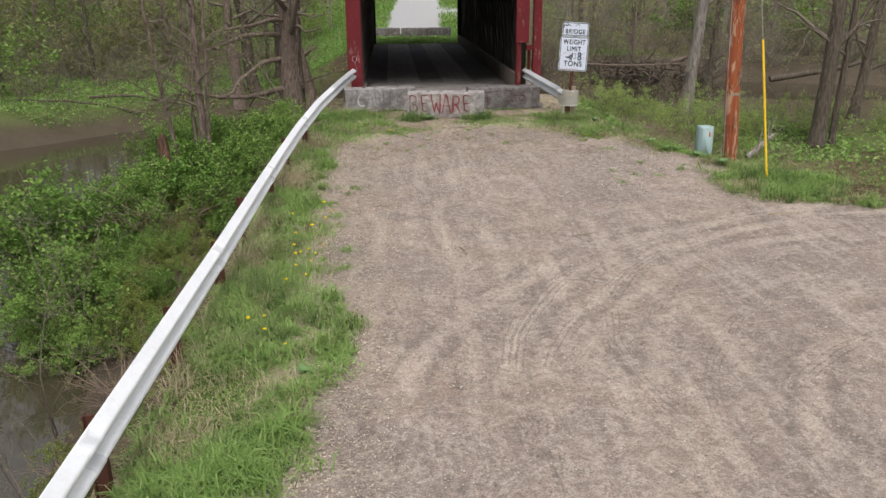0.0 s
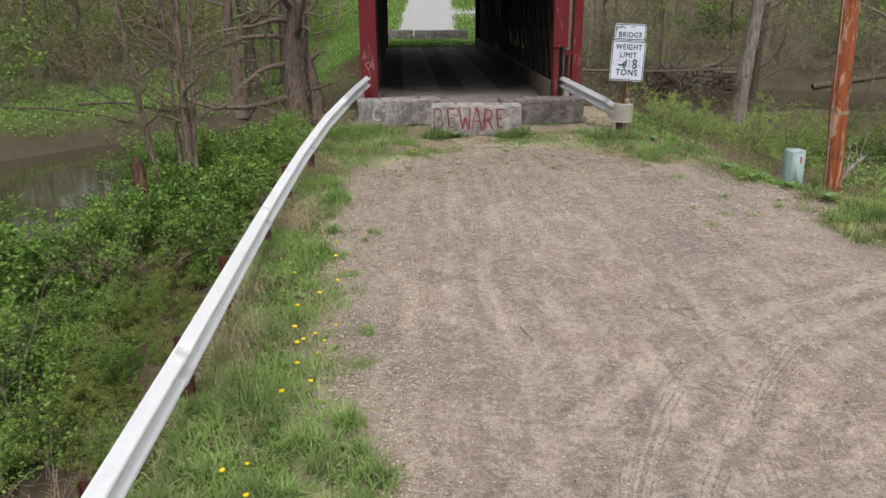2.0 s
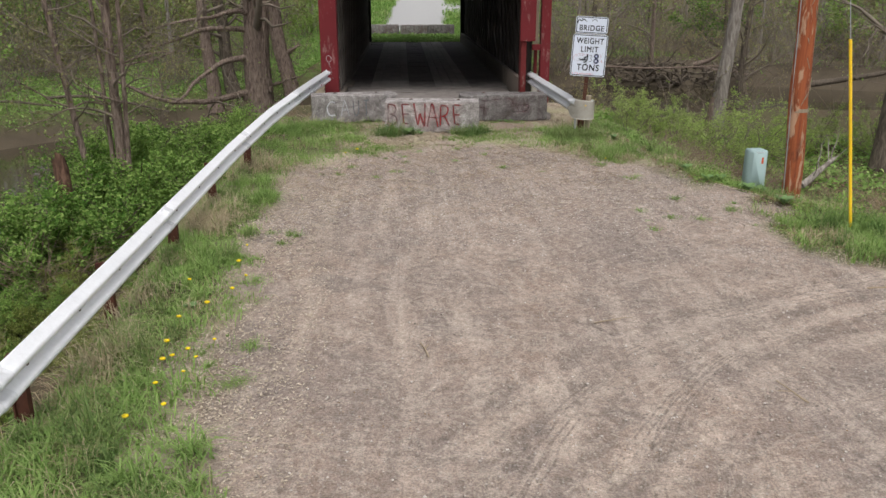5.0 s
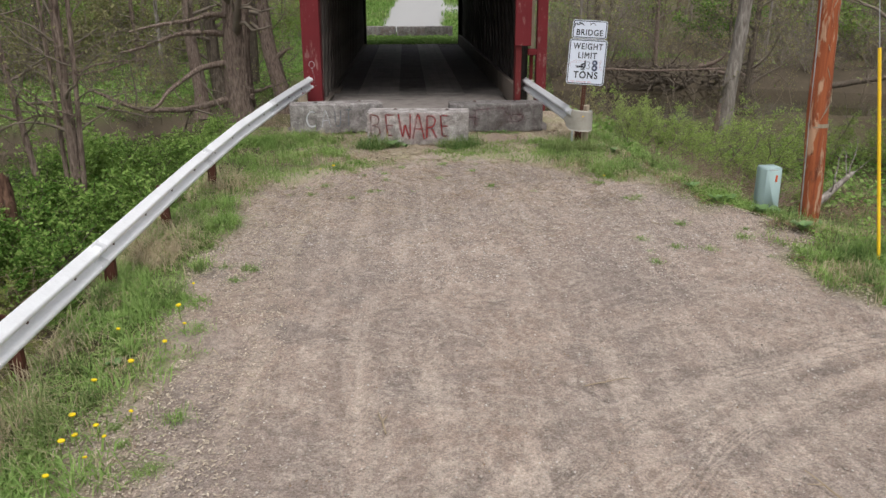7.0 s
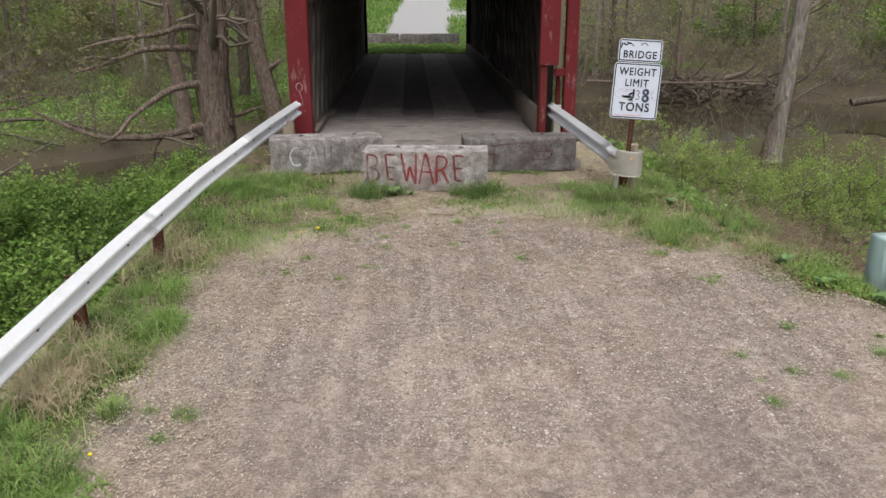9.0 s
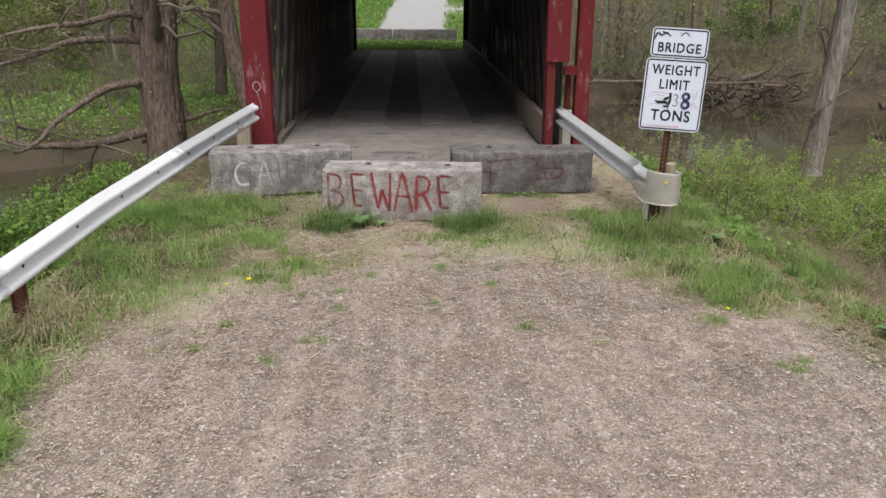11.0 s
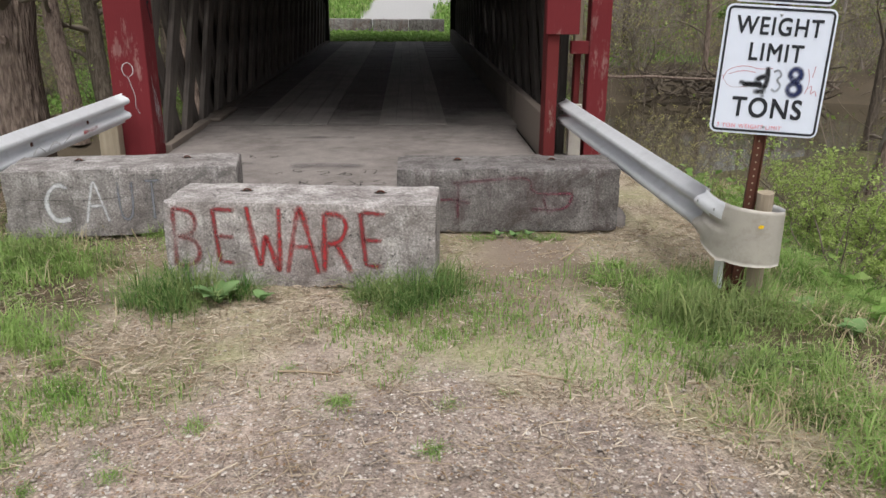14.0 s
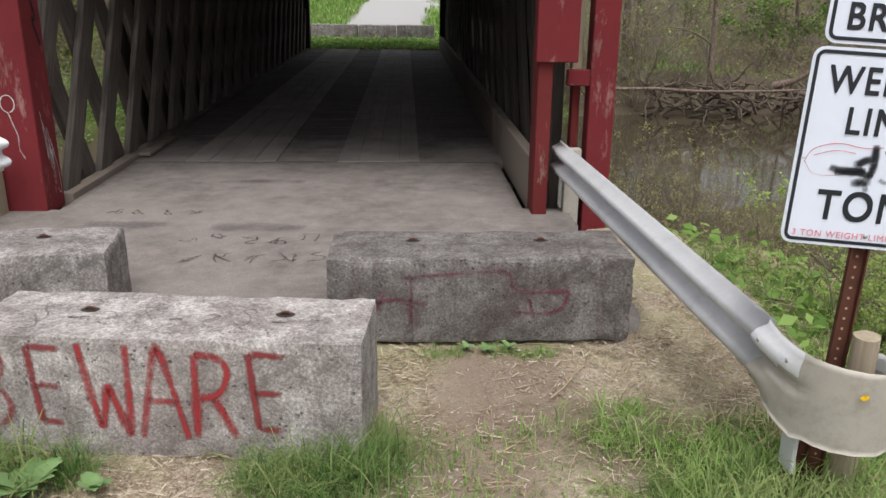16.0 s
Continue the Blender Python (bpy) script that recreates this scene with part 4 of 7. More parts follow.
ribbon([[(-0.6, 17.15), (-0.2, 17.12), (0.15, 17.16)], [(0.5, 17.05), (0.9, 17.08), (1.3, 17.02)], [(0.2, 18.7), (0.7, 18.75), (1.1, 18.7)]], 0.34, lambda u, v: (u, v, 0.0865), "slab_stain", FADED_SCRAWL)
tagged(bpy.data.objects["slab_stain"], "dark smeared stains on the concrete slab", "stain", kind="stuff")
# faded loops on the top of the front block
ribbon([[(0.15 + 0.16 * k + 0.05 * math.sin(3 * a + k), 0.22 + 0.16 * math.sin(a + k) * (0.5 + 0.5 * math.sin(2.1 * k))) for a in np.linspace(0, 5.5, 9)] for k in range(10)], 0.022, lambda u, v: (u, v, 0.6085), "top_scrawl", FADED_SCRAWL, beware, "faded dark loops of scrawl")
tagged(bpy.data.objects["slab_scrawl"], "dark unreadable scrawl on the concrete slab", "graffiti", kind="stuff")
# ring with a tail on the red post
ring = [(-1.27 + 0.06 * math.cos(a), 1.03 + 0.075 * math.sin(a)) for a in np.linspace(-1.4, 4.7, 14)] + [(-1.25, 0.86), (-1.21, 0.74), (-1.23, 0.64), (-1.18, 0.55)]
ribbon([[(u - MIDX, v) for u, v in ring]], 0.02, lambda u, v: (u, 17.593 - Y0, v), "post_scrawl", SPRAY_WHITE, bridge, "white ring scrawl on the post")
ribbon([[(17.72 - Y0, 0.85), (17.85 - Y0, 0.55), (17.80 - Y0, 0.3), (17.95 - Y0, 0.12), (17.9 - Y0, 0.5), (17.78 - Y0, 0.8)]], 0.02, lambda u, v: (-1.054 - MIDX, u, v), "post_scrawl", SPRAY_WHITE, bridge)
ribbon([[(17.70 - Y0, 0.95), (17.76 - Y0, 0.4), (17.74 - Y0, 0.85), (17.81 - Y0, 0.3), (17.79 - Y0, 0.78), (17.86 - Y0, 0.2), (17.84 - Y0, 0.6)]], 0.018, lambda u, v: (-1.054 - MIDX, u, v), "post_scrawl", SPRAY_WHITE, bridge)
ribbon([[(17.80 - Y0, 1.95), (17.88 - Y0, 1.7), (17.78 - Y0, 1.75), (17.9 - Y0, 1.5)]], 0.05, lambda u, v: (-1.054 - MIDX, u, v), "post_scrawl", SPRAY_BLACK, bridge, "black scrawl on the post")


# ---- guard rails ----
W_SHAPE = [(-0.156, 0.0), (-0.135, 0.004), (-0.105, 0.07), (-0.078, 0.083), (-0.05, 0.07), (-0.02, 0.008), (0.02, 0.008), (0.05, 0.07), (0.078, 0.083), (0.105, 0.07), (0.135, 0.004), (0.156, 0.0)]


def w_beam(line, material, name, parent, label="", side=1, thick=0.005, proud=0.0):
    """A W-shaped rail along line, whose points are its top edge; side: +1 where its ridges face to the right of the way."""
    line = np.asarray(line, float)
    d = np.gradient(line[:, :2], axis=0)
    d /= np.linalg.norm(d, axis=1)[:, None]
    out = np.stack([d[:, 1], -d[:, 0]], 1) * side
    loop = [(h, w + proud) for h, w in W_SHAPE] + [(h, w - thick) for h, w in reversed(W_SHAPE)]
    vs, fs, k = [], [], len(loop)
    for p, o in zip(line, out):
        for h, w in loop:
            vs.append((p[0] + o[0] * w, p[1] + o[1] * w, p[2] - 0.156 + h))
    for i in range(len(line) - 1):
        for j in range(k):
            a, b2 = i * k + j, i * k + (j + 1) % k
            fs.append((a, a + k, b2 + k, b2))
    for i in (0, (len(line) - 1) * k):
        for j in range(k // 2 - 1):
            fs.append((i + j, i + j + 1, i + k - 2 - j, i + k - 1 - j))
    me = mesh_from(name, vs, fs)
    return link(name, me, material, parent, label)


def bolt(parent, at, material=BOLT, r=0.016, axis="X"):
    bm = bmesh.new()
    bmesh.ops.create_uvsphere(bm, u_segments=8, v_segments=5, radius=r)
    for v in bm.verts:
        v.co = Vector(at) + Vector((v.co.x * (0.5 if axis == "X" else 1), v.co.y * (0.5 if axis == "Y" else 1), v.co.z))
    return part("bolt", bm, material, parent, "", True)


RAIL = np.array([(-2.22, -8.6, 0.27), (-2.23, -4.7, 0.275), (-2.227, -0.9, 0.284), (-2.205, 2.9, 0.298), (-2.183, 6.7, 0.349), (-2.076, 9.6, 0.474), (-2.02, 10.5, 0.52), (-1.898, 12.3, 0.603), (-1.701, 14.3, 0.674), (-1.541, 15.9, 0.72), (-1.31, 17.45, 0.795)])


def rail_at(y):
    return np.array([np.interp(y, RAIL[:, 1], RAIL[:, 0]), y, np.interp(y, RAIL[:, 1], RAIL[:, 2])])


def build_left_rail():
    t = thing("guard_rail", "white weathered steel W-beam guard rail on rusted posts", "guard rail", (-2.2, 0, 0))
    inv = Vector((2.2, 0, 0))
    joints = [-8.6, -4.72, -0.93, 2.88, 6.69, 10.5, 14.3, 17.45]
    for k, (a, b2) in enumerate(zip(joints[:-1], joints[1:])):
        ys = np.linspace(a, min(b2 + 0.16, 17.45), 14)
        w_beam([rail_at(y) + inv for y in ys], GALV if k < 6 else GALV_DULL, "rail_panel", t, "" if k < 6 else "duller grey rail end with red mark", 1, 0.005, 0.004 * (k % 2))
        if b2 < 17:
            w_beam([rail_at(y) + inv for y in np.linspace(b2 - 0.02, b2 + 0.15, 4)], GALV_MID, "splice_plate", t, "grey lapped splice", 1, 0.004, 0.009)
        p = rail_at(b2) + inv
        for dz in (-0.06, -0.10, -0.22, -0.26):
            for dy in (0.02, 0.13):
                if b2 < 17:
                    bolt(t, (p[0] + (0.062 if dz in (-0.06, -0.26) else 0.05), b2 + dy, p[2] + dz - 0.0), BOLT, 0.014)
    for y in np.arange(-8.4, 12.5, 1.905):
        p = rail_at(y + 0.33)
        gz = float(ground_z(p[0] - 0.1, p[1])) - 0.5
        tilt = random.Random(int(y * 10)).uniform(-3, 3)
        bm = bmesh.new()
        top = p[2] - 0.09
        for dims in ((-0.13, -0.12, -0.032, 0.032), (-0.03, -0.02, -0.032, 0.032), (-0.125, -0.025, -0.004, 0.004)):
            box(bm, dims[0], dims[1], dims[2], dims[3], gz - top, 0)
        bmesh.ops.rotate(bm, verts=bm.verts, cent=(0, 0, gz - top), matrix=Matrix.Rotation(radians(tilt), 3, "Y"))
        bmesh.ops.translate(bm, verts=bm.verts, vec=Vector(p * (1, 1, 0)) + inv + Vector((0, 0, top)))
        part("post", bm, RUST, t, "rusted steel post")
    for y in np.arange(-8.07, 16.8, 0.9525):
        p = rail_at(y) + inv
        bolt(t, (p[0] + 0.012, y, p[2] - 0.156), RUST, 0.021)
    boxed("end_post", (-1.60 + 2.2, -1.39 + 2.2, 17.42, 17.58, -0.2, 0.50), TAN_POST, t, "tan wooden end block")
    ribbon([[(16.45, -0.205), (16.6, -0.21), (16.72, -0.20)]], 0.07, lambda u, v: tuple(rail_at(u) + inv + np.array((0.092, 0, v))), "red_mark", SPRAY_RED, t, "red paint mark")
    ribbon([[(15.6, -0.22), (15.7, -0.16), (15.8, -0.24)], [(15.85, -0.24), (15.95, -0.17), (16.05, -0.23)], [(16.1, -0.23), (16.25, -0.17)]], 0.03, lambda u, v: tuple(rail_at(u) + inv + np.array((0.092, 0, v))), "scrawl", SPRAY_WHITE, t)
    return t


build_left_rail()


def build_right_rail():
    t = thing("guard_rail", "short grey steel guard rail with a rounded tan end cap", "guard rail", (3.6, 15.5, 0))
    inv = Vector((-3.6, -15.5, 0))
    ys = np.linspace(17.65, 13.735, 12)
    line = [Vector((np.interp(y, [13.6, 17.65], [3.775, 3.53]), y, np.interp(y, [13.6, 17.65], [0.612, 0.715]))) + inv for y in ys]
    w_beam([tuple(p) for p in line], GALV_DULL, "rail_panel", t, "dull grey W-beam panel", 1)
    # the sheet of the end section curls round the wooden post
    cols = [(3.675, 13.75, 0.616, 0.304), (3.678, 13.68, 0.614, 0.300), (3.685, 13.60, 0.612, 0.292), (3.70, 13.53, 0.61, 0.272), (3.72, 13.47, 0.608, 0.245), (3.745, 13.42, 0.606, 0.222), (3.775, 13.37, 0.604, 0.235), (3.80, 13.335, 0.602, 0.23), (3.85, 13.29, 0.598, 0.228), (3.93, 13.255, 0.592, 0.228), (4.02, 13.25, 0.586, 0.228), (4.085, 13.285, 0.58, 0.23), (4.12, 13.36, 0.576, 0.232), (4.115, 13.46, 0.574, 0.235), (4.07, 13.53, 0.572, 0.235)]
    vs, fs, NK = [], [], 15
    for off in (0.0, 0.006):
        for i, (x, y, zt, zb) in enumerate(cols):
            for k in range(NK):
                bulge = max(0.0, 1 - i / 6) * (1 if k > 7 else max(0.0, 1 - i / 2.5))
                h = -0.156 + 0.312 * k / (NK - 1)
                w = np.interp(h, [p[0] for p in W_SHAPE], [p[1] for p in W_SHAPE])
                vs.append((x - 3.6 + off - 0.008 + bulge * (0.083 - w), y - 15.5 + off, zb + (zt - zb) * k / (NK - 1)))
    n = len(cols)
    for s in (0, n * NK):
        for i in range(n - 1):
            for k in range(NK - 1):
                a = s + i * NK + k
                fs.append((a, a + NK, a + NK + 1, a + 1))
    for i in range(n - 1):
        for k in (0, NK - 1):
            a = i * NK + k
            fs.append((a, a + NK, a + NK + n * NK, a + n * NK))
    cap = link("end_cap", mesh_from("end_cap", vs, fs), CAP_STEEL, t, "rounded tan end cap with a bare grey upper ridge", True)
    cap.data.materials.append(GALV_DULL)
    for k, f in enumerate(cap.data.polygons):
        c = f.center
        f.material_index = int(c.y + 15.5 > 13.40 and c.z > 0.50) if k < 2 * (n - 1) * (NK - 1) else 0
    for y, x, z in ((13.66, 3.675, 0.56), (13.46, 3.71, 0.555)):
        bolt(t, (x - 3.612, y - 15.5, z), BOLT, 0.011)
    bm = bmesh.new()
    bmesh.ops.create_cone(bm, cap_ends=True, segments=14, radius1=0.055, radius2=0.052, depth=1.0)
    for v in bm.verts:
        v.co += Vector((4.02 - 3.6, 13.46 - 15.5, 0.16)) + Vector((0, 0, 0.02 * noise.noise(v.co * 9)))
    part("wooden_post", bm, TAN_POST, t, "split wooden post stub")
    boxed("steel_post", (3.86 - 3.6, 3.91 - 3.6, 13.55 - 15.5, 13.61 - 15.5, -0.4, 0.5), RUST, t)
    boxed("steel_post", (3.78 - 3.6, 3.80 - 3.6, 13.44 - 15.5, 13.56 - 15.5, 0.02, 0.4), GALV_DULL, t, "dull grey backing plate")
    boxed("end_post", (3.56 - 3.6, 3.70 - 3.6, 17.5 - 15.5, 17.6 - 15.5, -0.3, 0.66), CAP_STEEL, t)
    ribbon([[(3.905, 0.505), (3.92, 0.49), (3.925, 0.508)]], 0.03, lambda u, v: (u - 3.6, 13.25 - 15.5 - 0.009, v), "yellow_mark", YELLOW, t, "yellow paint dab")
    return t


build_right_rail()


# ---- signs ----
def rounded_plate(w, h, r, z0, z1, inset=0.0):
    bm = bmesh.new()
    pts = []
    for cx, cy, a0 in ((w / 2 - r, h / 2 - r, 0), (-w / 2 + r, h / 2 - r, 90), (-w / 2 + r, -h / 2 + r, 180), (w / 2 - r, -h / 2 + r, 270)):
        for k in range(5):
            a = radians(a0 + 22.5 * k)
            pts.append((cx + (r - inset) * math.cos(a), cy + (r - inset) * math.sin(a)))
    f = bm.faces.new([bm.verts.new((x, -z1, y)) for x, y in pts])
    g = bmesh.ops.extrude_face_region(bm, geom=[f])["geom"]
    for v in g:
        if isinstance(v, bmesh.types.BMVert):
            v.co.y = -z0
    bmesh.ops.recalc_face_normals(bm, faces=bm.faces)
    return bm


def frame_plate(w, h, r, inset, line, z):
    bm = bmesh.new()
    loops = []
    for ins in (inset, inset + line):
        pts = []
        for cx, cy, a0 in ((w / 2 - r, h / 2 - r, 0), (-w / 2 + r, h / 2 - r, 90), (-w / 2 + r, -h / 2 + r, 180), (w / 2 - r, -h / 2 + r, 270)):
            for k in range(5):
                a = radians(a0 + 22.5 * k)
                pts.append(bm.verts.new((cx + (r - ins) * math.cos(a), -z, cy + (r - ins) * math.sin(a))))
        loops.append(pts)
    n = len(loops[0])
    for i in range(n):
        bm.faces.new((loops[0][i], loops[1][i], loops[1][(i + 1) % n], loops[0][(i + 1) % n]))
    return bm


def words(text, size, at, parent, material, squeeze=1.0, name="lettering", bold=0.0):
    cu = bpy.data.curves.new(name, "FONT")
    cu.body, cu.size, cu.align_x, cu.align_y = text, size, "CENTER", "CENTER"
    cu.extrude, cu.space_character = 0.0004, 1.14
    o = bpy.data.objects.new(name, cu)
    scene.collection.objects.link(o)
    me = bpy.data.meshes.new_from_object(o.evaluated_get(bpy.context.evaluated_depsgraph_get()))
    bpy.data.objects.remove(o)
    if bold:
        # heavier strokes: the outline laid five times, a little apart
        bm = bmesh.new()
        for k, (dx, dy) in enumerate(((0, 0), (bold, bold), (-bold, bold), (bold, -bold), (-bold, -bold))):
            me.transform(Matrix.Translation((dx, dy, 0.0001 * k)))
            bm.from_mesh(me)
            me.transform(Matrix.Translation((-dx, -dy, -0.0001 * k)))
        bm.to_mesh(me)
        bm.free()
    me.transform(Matrix.Translation(at) @ Matrix.Rotation(radians(90), 4, "X") @ Matrix.Diagonal((squeeze, 1, 1, 1)))
    me.materials.clear()
    return link(name, me, material, parent, text)


def build_sign():
    t = thing("weight_limit_sign", "white BRIDGE WEIGHT LIMIT TONS sign plates on a leaning rusted post", "road sign", (3.93, 13.52, -0.1))
    m = pose(3.915, 13.50, -0.075, -3.0, 3.0, -9.0)
    t.matrix_basis = m
    # perforated post
    bm = bmesh.new()
    for d in ((-0.035, -0.029, -0.02, 0.012), (0.029, 0.035, -0.02, 0.012), (-0.035, 0.035, 0.006, 0.012)):
        box(bm, d[0], d[1], d[2] + 0.012, d[3] + 0.012, -0.5, 2.05)
    part("post", bm, RUST, t, "rusted perforated steel post")
    for k in range(24):
        bm = bmesh.new()
        bmesh.ops.create_circle(bm, cap_ends=True, radius=0.006, segments=8)
        bmesh.ops.rotate(bm, verts=bm.verts, matrix=Matrix.Rotation(radians(90), 3, "X"))
        bmesh.ops.translate(bm, verts=bm.verts, vec=(0, 0.0155, 0.15 + k * 0.045))
        part("post_hole", bm, TAN_POST, t)
    for name, w, h, zc in (("limit_plate", 0.655, 0.775, 1.48), ("bridge_plate", 0.60, 0.31, 2.035)):
        bm = rounded_plate(w, h, 0.045, 0.0, 0.004)
        bmesh.ops.translate(bm, verts=bm.verts, vec=(0, -0.012, zc))
        p = part(name, bm, SIGN_WHITE, t, "white sign plate")
        bm = frame_plate(w, h, 0.045, 0.012, 0.014, 0.0185)
        bmesh.ops.translate(bm, verts=bm.verts, vec=(0, 0, zc))
        part("border", bm, SIGN_BLACK, p)
        f = -0.0185
        if name == "limit_plate":
            words("WEIGHT", 0.147, (0.0, f, zc + 0.262), p, SIGN_BLACK, 0.82, bold=0.0026)
            words("LIMIT", 0.147, (0.0, f, zc + 0.108), p, SIGN_BLACK, 0.84, bold=0.0026)
            words("TONS", 0.168, (0.0, f, zc - 0.228), p, SIGN_BLACK, 0.88, bold=0.003)
            put = lambda u, v: (u, -0.0195, zc + v)
            ribbon(letter("8", 0.085, -0.135, 0.115, 0.165), 0.07, put, "sprayed_8", SPRAY_NAVY, p, "navy sprayed 8")
            ribbon(letter("3", 0.0, -0.12, 0.075, 0.135), 0.03, put, "sprayed_3", SPRAY_GREY, p, "grey sprayed 3")
            ribbon([[(-0.19, -0.07), (-0.12, -0.085), (-0.05, -0.075)], [(-0.17, -0.09), (-0.09, -0.075), (-0.02, -0.10)], [(-0.03, 0.03), (-0.02, -0.05), (-0.035, -0.1)], [(-0.10, -0.06), (-0.03, -0.02)], [(-0.10, -0.125), (-0.02, -0.12)], [(-0.05, -0.15), (-0.03, -0.14)]], 0.05, put, "black_blot", SPRAY_BLACK, p, "black sprayed blot")
            ribbon([[(-0.29, -0.06), (-0.27, 0.0), (-0.17, 0.03), (-0.08, 0.01), (0.0, 0.02)], [(-0.29, -0.05), (-0.25, -0.11), (-0.15, -0.10)], [(-0.26, -0.03), (-0.18, 0.0), (-0.10, -0.01)], [(0.21, 0.03), (0.23, -0.05), (0.21, -0.12)], [(0.25, 0.05), (0.24, -0.02)], [(0.22, -0.09), (0.25, -0.06), (0.24, -0.13), (0.27, -0.09), (0.28, -0.13)], [(-0.30, -0.045), (-0.285, -0.04)]], 0.007, put, "pink_scrawl", PEN_PINK, p, "pink marker scrawl").location = (0, 0, 0)
            tagged([c for c in p.children if c.name.startswith("pink_scrawl")][0], kind="stuff")
            words("3 TON WEIGHT LIMIT", 0.036, (-0.09, -0.0195, zc - 0.342), p, PINK_INK, 1.0, "pen_note")
        else:
            words("BRIDGE", 0.14, (0.0, f, zc - 0.058), p, SIGN_BLACK, 0.88, bold=0.0026)
            put = lambda u, v: (u, -0.0195, zc + v)
            ribbon([[(-0.24, 0.10), (-0.20, 0.06), (-0.15, 0.11), (-0.1, 0.06)], [(-0.2, 0.11), (-0.12, 0.08)], [(0.0, 0.07), (0.05, 0.12), (0.1, 0.07)], [(-0.27, 0.02), (-0.25, 0.1)]], 0.03, put, "black_blot", SPRAY_BLACK, p, "black scrawl over worn words")
        for dz in (-h / 2 + 0.05, h / 2 - 0.05):
            bolt(p, (0, -0.02, zc + dz), BOLT, 0.009, "Y")
    return t


build_sign()


# ---- pole, pedestal, marker ----
def build_pole():
    t = thing("utility_pole", "reddish-brown scarred wooden utility pole in the grass", "utility pole", (6.13, 9.3, -0.3))
    zs = np.linspace(-0.4, 9.0, 26)
    pts = [(-0.042 * z + 0.03 * noise.noise((z, 0, 0)), 0.0, z) for z in zs]
    rad = [0.132 - 0.003 * z + 0.01 * noise.noise((3, z * 2, 0)) for z in zs]
    rad[0] = 0.15
    tube_part("shaft", [(pts, rad)], POLE_WOOD, t, "", 16)
    bm = bmesh.new()
    bmesh.ops.create_cone(bm, cap_ends=False, segments=16, radius1=0.134, radius2=0.134, depth=0.05)
    bmesh.ops.translate(bm, verts=bm.verts, vec=(-0.055, 0, 1.28))
    part("strap", bm, TAN_POST, t, "pale strap")
    tube_part("ground_wire", [([(-0.132, -0.04, 0.1), (-0.185, -0.04, 1.3), (-0.31, -0.04, 4.5), (-0.47, -0.04, 8.5)], [0.008] * 4)], WIRE, t)
    rnd = random.Random(2)
    for k in range(16):
        z, a = rnd.uniform(0.1, 3.0), rnd.uniform(3.3, 6.2)
        ln = rnd.uniform(0.05, 0.22)
        tw = rnd.uniform(-0.6, 0.6)
        r = 0.132 - 0.003 * z + 0.002
        p = [(-0.042 * (z + s * ln) + r * math.cos(a + s * tw), r * math.sin(a + s * tw), z + s * ln) for s in (0, 0.33, 0.66, 1)]
        tube_part("splinter_scar", [(p, [0.002, 0.006, 0.005, 0.002])], TAN_POST, t, "", 5)
    return t


build_pole()


def build_pedestal():
    t = thing("utility_pedestal", "pale green plastic utility pedestal with an orange sticker", "utility box", (6.09, 10.5, -0.57))
    t.matrix_basis = pose(6.09, 10.5, -0.63, 0, 0, 6)
    bm = rounded_plate(0.28, 0.78, 0.035, -0.13, 0.13)
    for v in bm.verts:
        v.co.z += 0.42
        v.co.x *= 1.0 + 0.04 * (0.4 - v.co.z)
    bmesh.ops.bevel(bm, geom=[e for e in bm.edges if abs(e.verts[0].co.y - e.verts[1].co.y) < 1e-4], offset=0.025, segments=2, affect="EDGES")
    part("cover", bm, AQUA, t, "", True)
    boxed("top_slot", (-0.07, 0.07, -0.1315, -0.10, 0.765, 0.785), GALV_DULL, t, "dark grey slot under the top")
    boxed("sticker", (0.03, 0.06, -0.136, -0.131, 0.60, 0.70), ORANGE, t, "orange sticker", 0)
    boxed("base", (-0.15, 0.15, -0.12, 0.12, -0.3, 0.05), GALV_DULL, t)
    return t


build_pedestal()


def build_guy():
    t = thing("guy_wire_marker", "tall yellow plastic guy wire guard rising from the grass", "guy wire", (6.01, 7.4, -0.4))
    a, b2 = Vector((0, 0, 0.05)), Vector((-0.155, 0.42, 2.44))
    d = b2 - a
    tube_part("guard", [([a + d * s for s in np.linspace(0.05, 1, 8)], [0.019] * 8)], YELLOW, t, "yellow guard tube", 10)
    tube_part("wire", [([a + d * s for s in np.linspace(-0.05, 3.6, 6)], [0.006] * 6)], WIRE, t, "steel strand", 5)
    tube_part("anchor_eye", [([(0.03 * math.cos(k), 0, 0.09 + 0.04 * math.sin(k)) for k in np.linspace(0, 6.3, 12)], [0.008] * 12)], WIRE, t, "", 5)
    return t


build_guy()


# ---- plants ----


def leaf_quads(p, size, rng, flat=0.0, long=1.0):
    """Folded leaf blades at points p. flat: 0 any way up, 1 lying level."""
    n = len(p)
    s = size * rng.uniform(0.6, 1.3, n)[:, None]
    a = rng.uniform(0, 2 * np.pi, n)
    el = rng.uniform(-1.0, 1.0, n) * (1 - flat) * 1.2
    d = np.stack([np.cos(a) * np.cos(el), np.sin(a) * np.cos(el), np.sin(el)], 1)
    up = rng.normal(0, 1, (n, 3)) * (1 - flat) + np.array((0, 0, 0.5 + 2 * flat))
    w = np.cross(d, up)
    w /= np.linalg.norm(w, axis=1)[:, None] + 1e-9
    nrm = np.cross(w, d)
    v = np.stack([p - d * s * 0.6 * long, p + w * s * 0.36 + nrm * s * 0.12, p + d * s * 0.6 * long, p - w * s * 0.36 + nrm * s * 0.12], 1)
    return v.reshape(-1, 3), np.arange(4 * n).reshape(-1, 4)


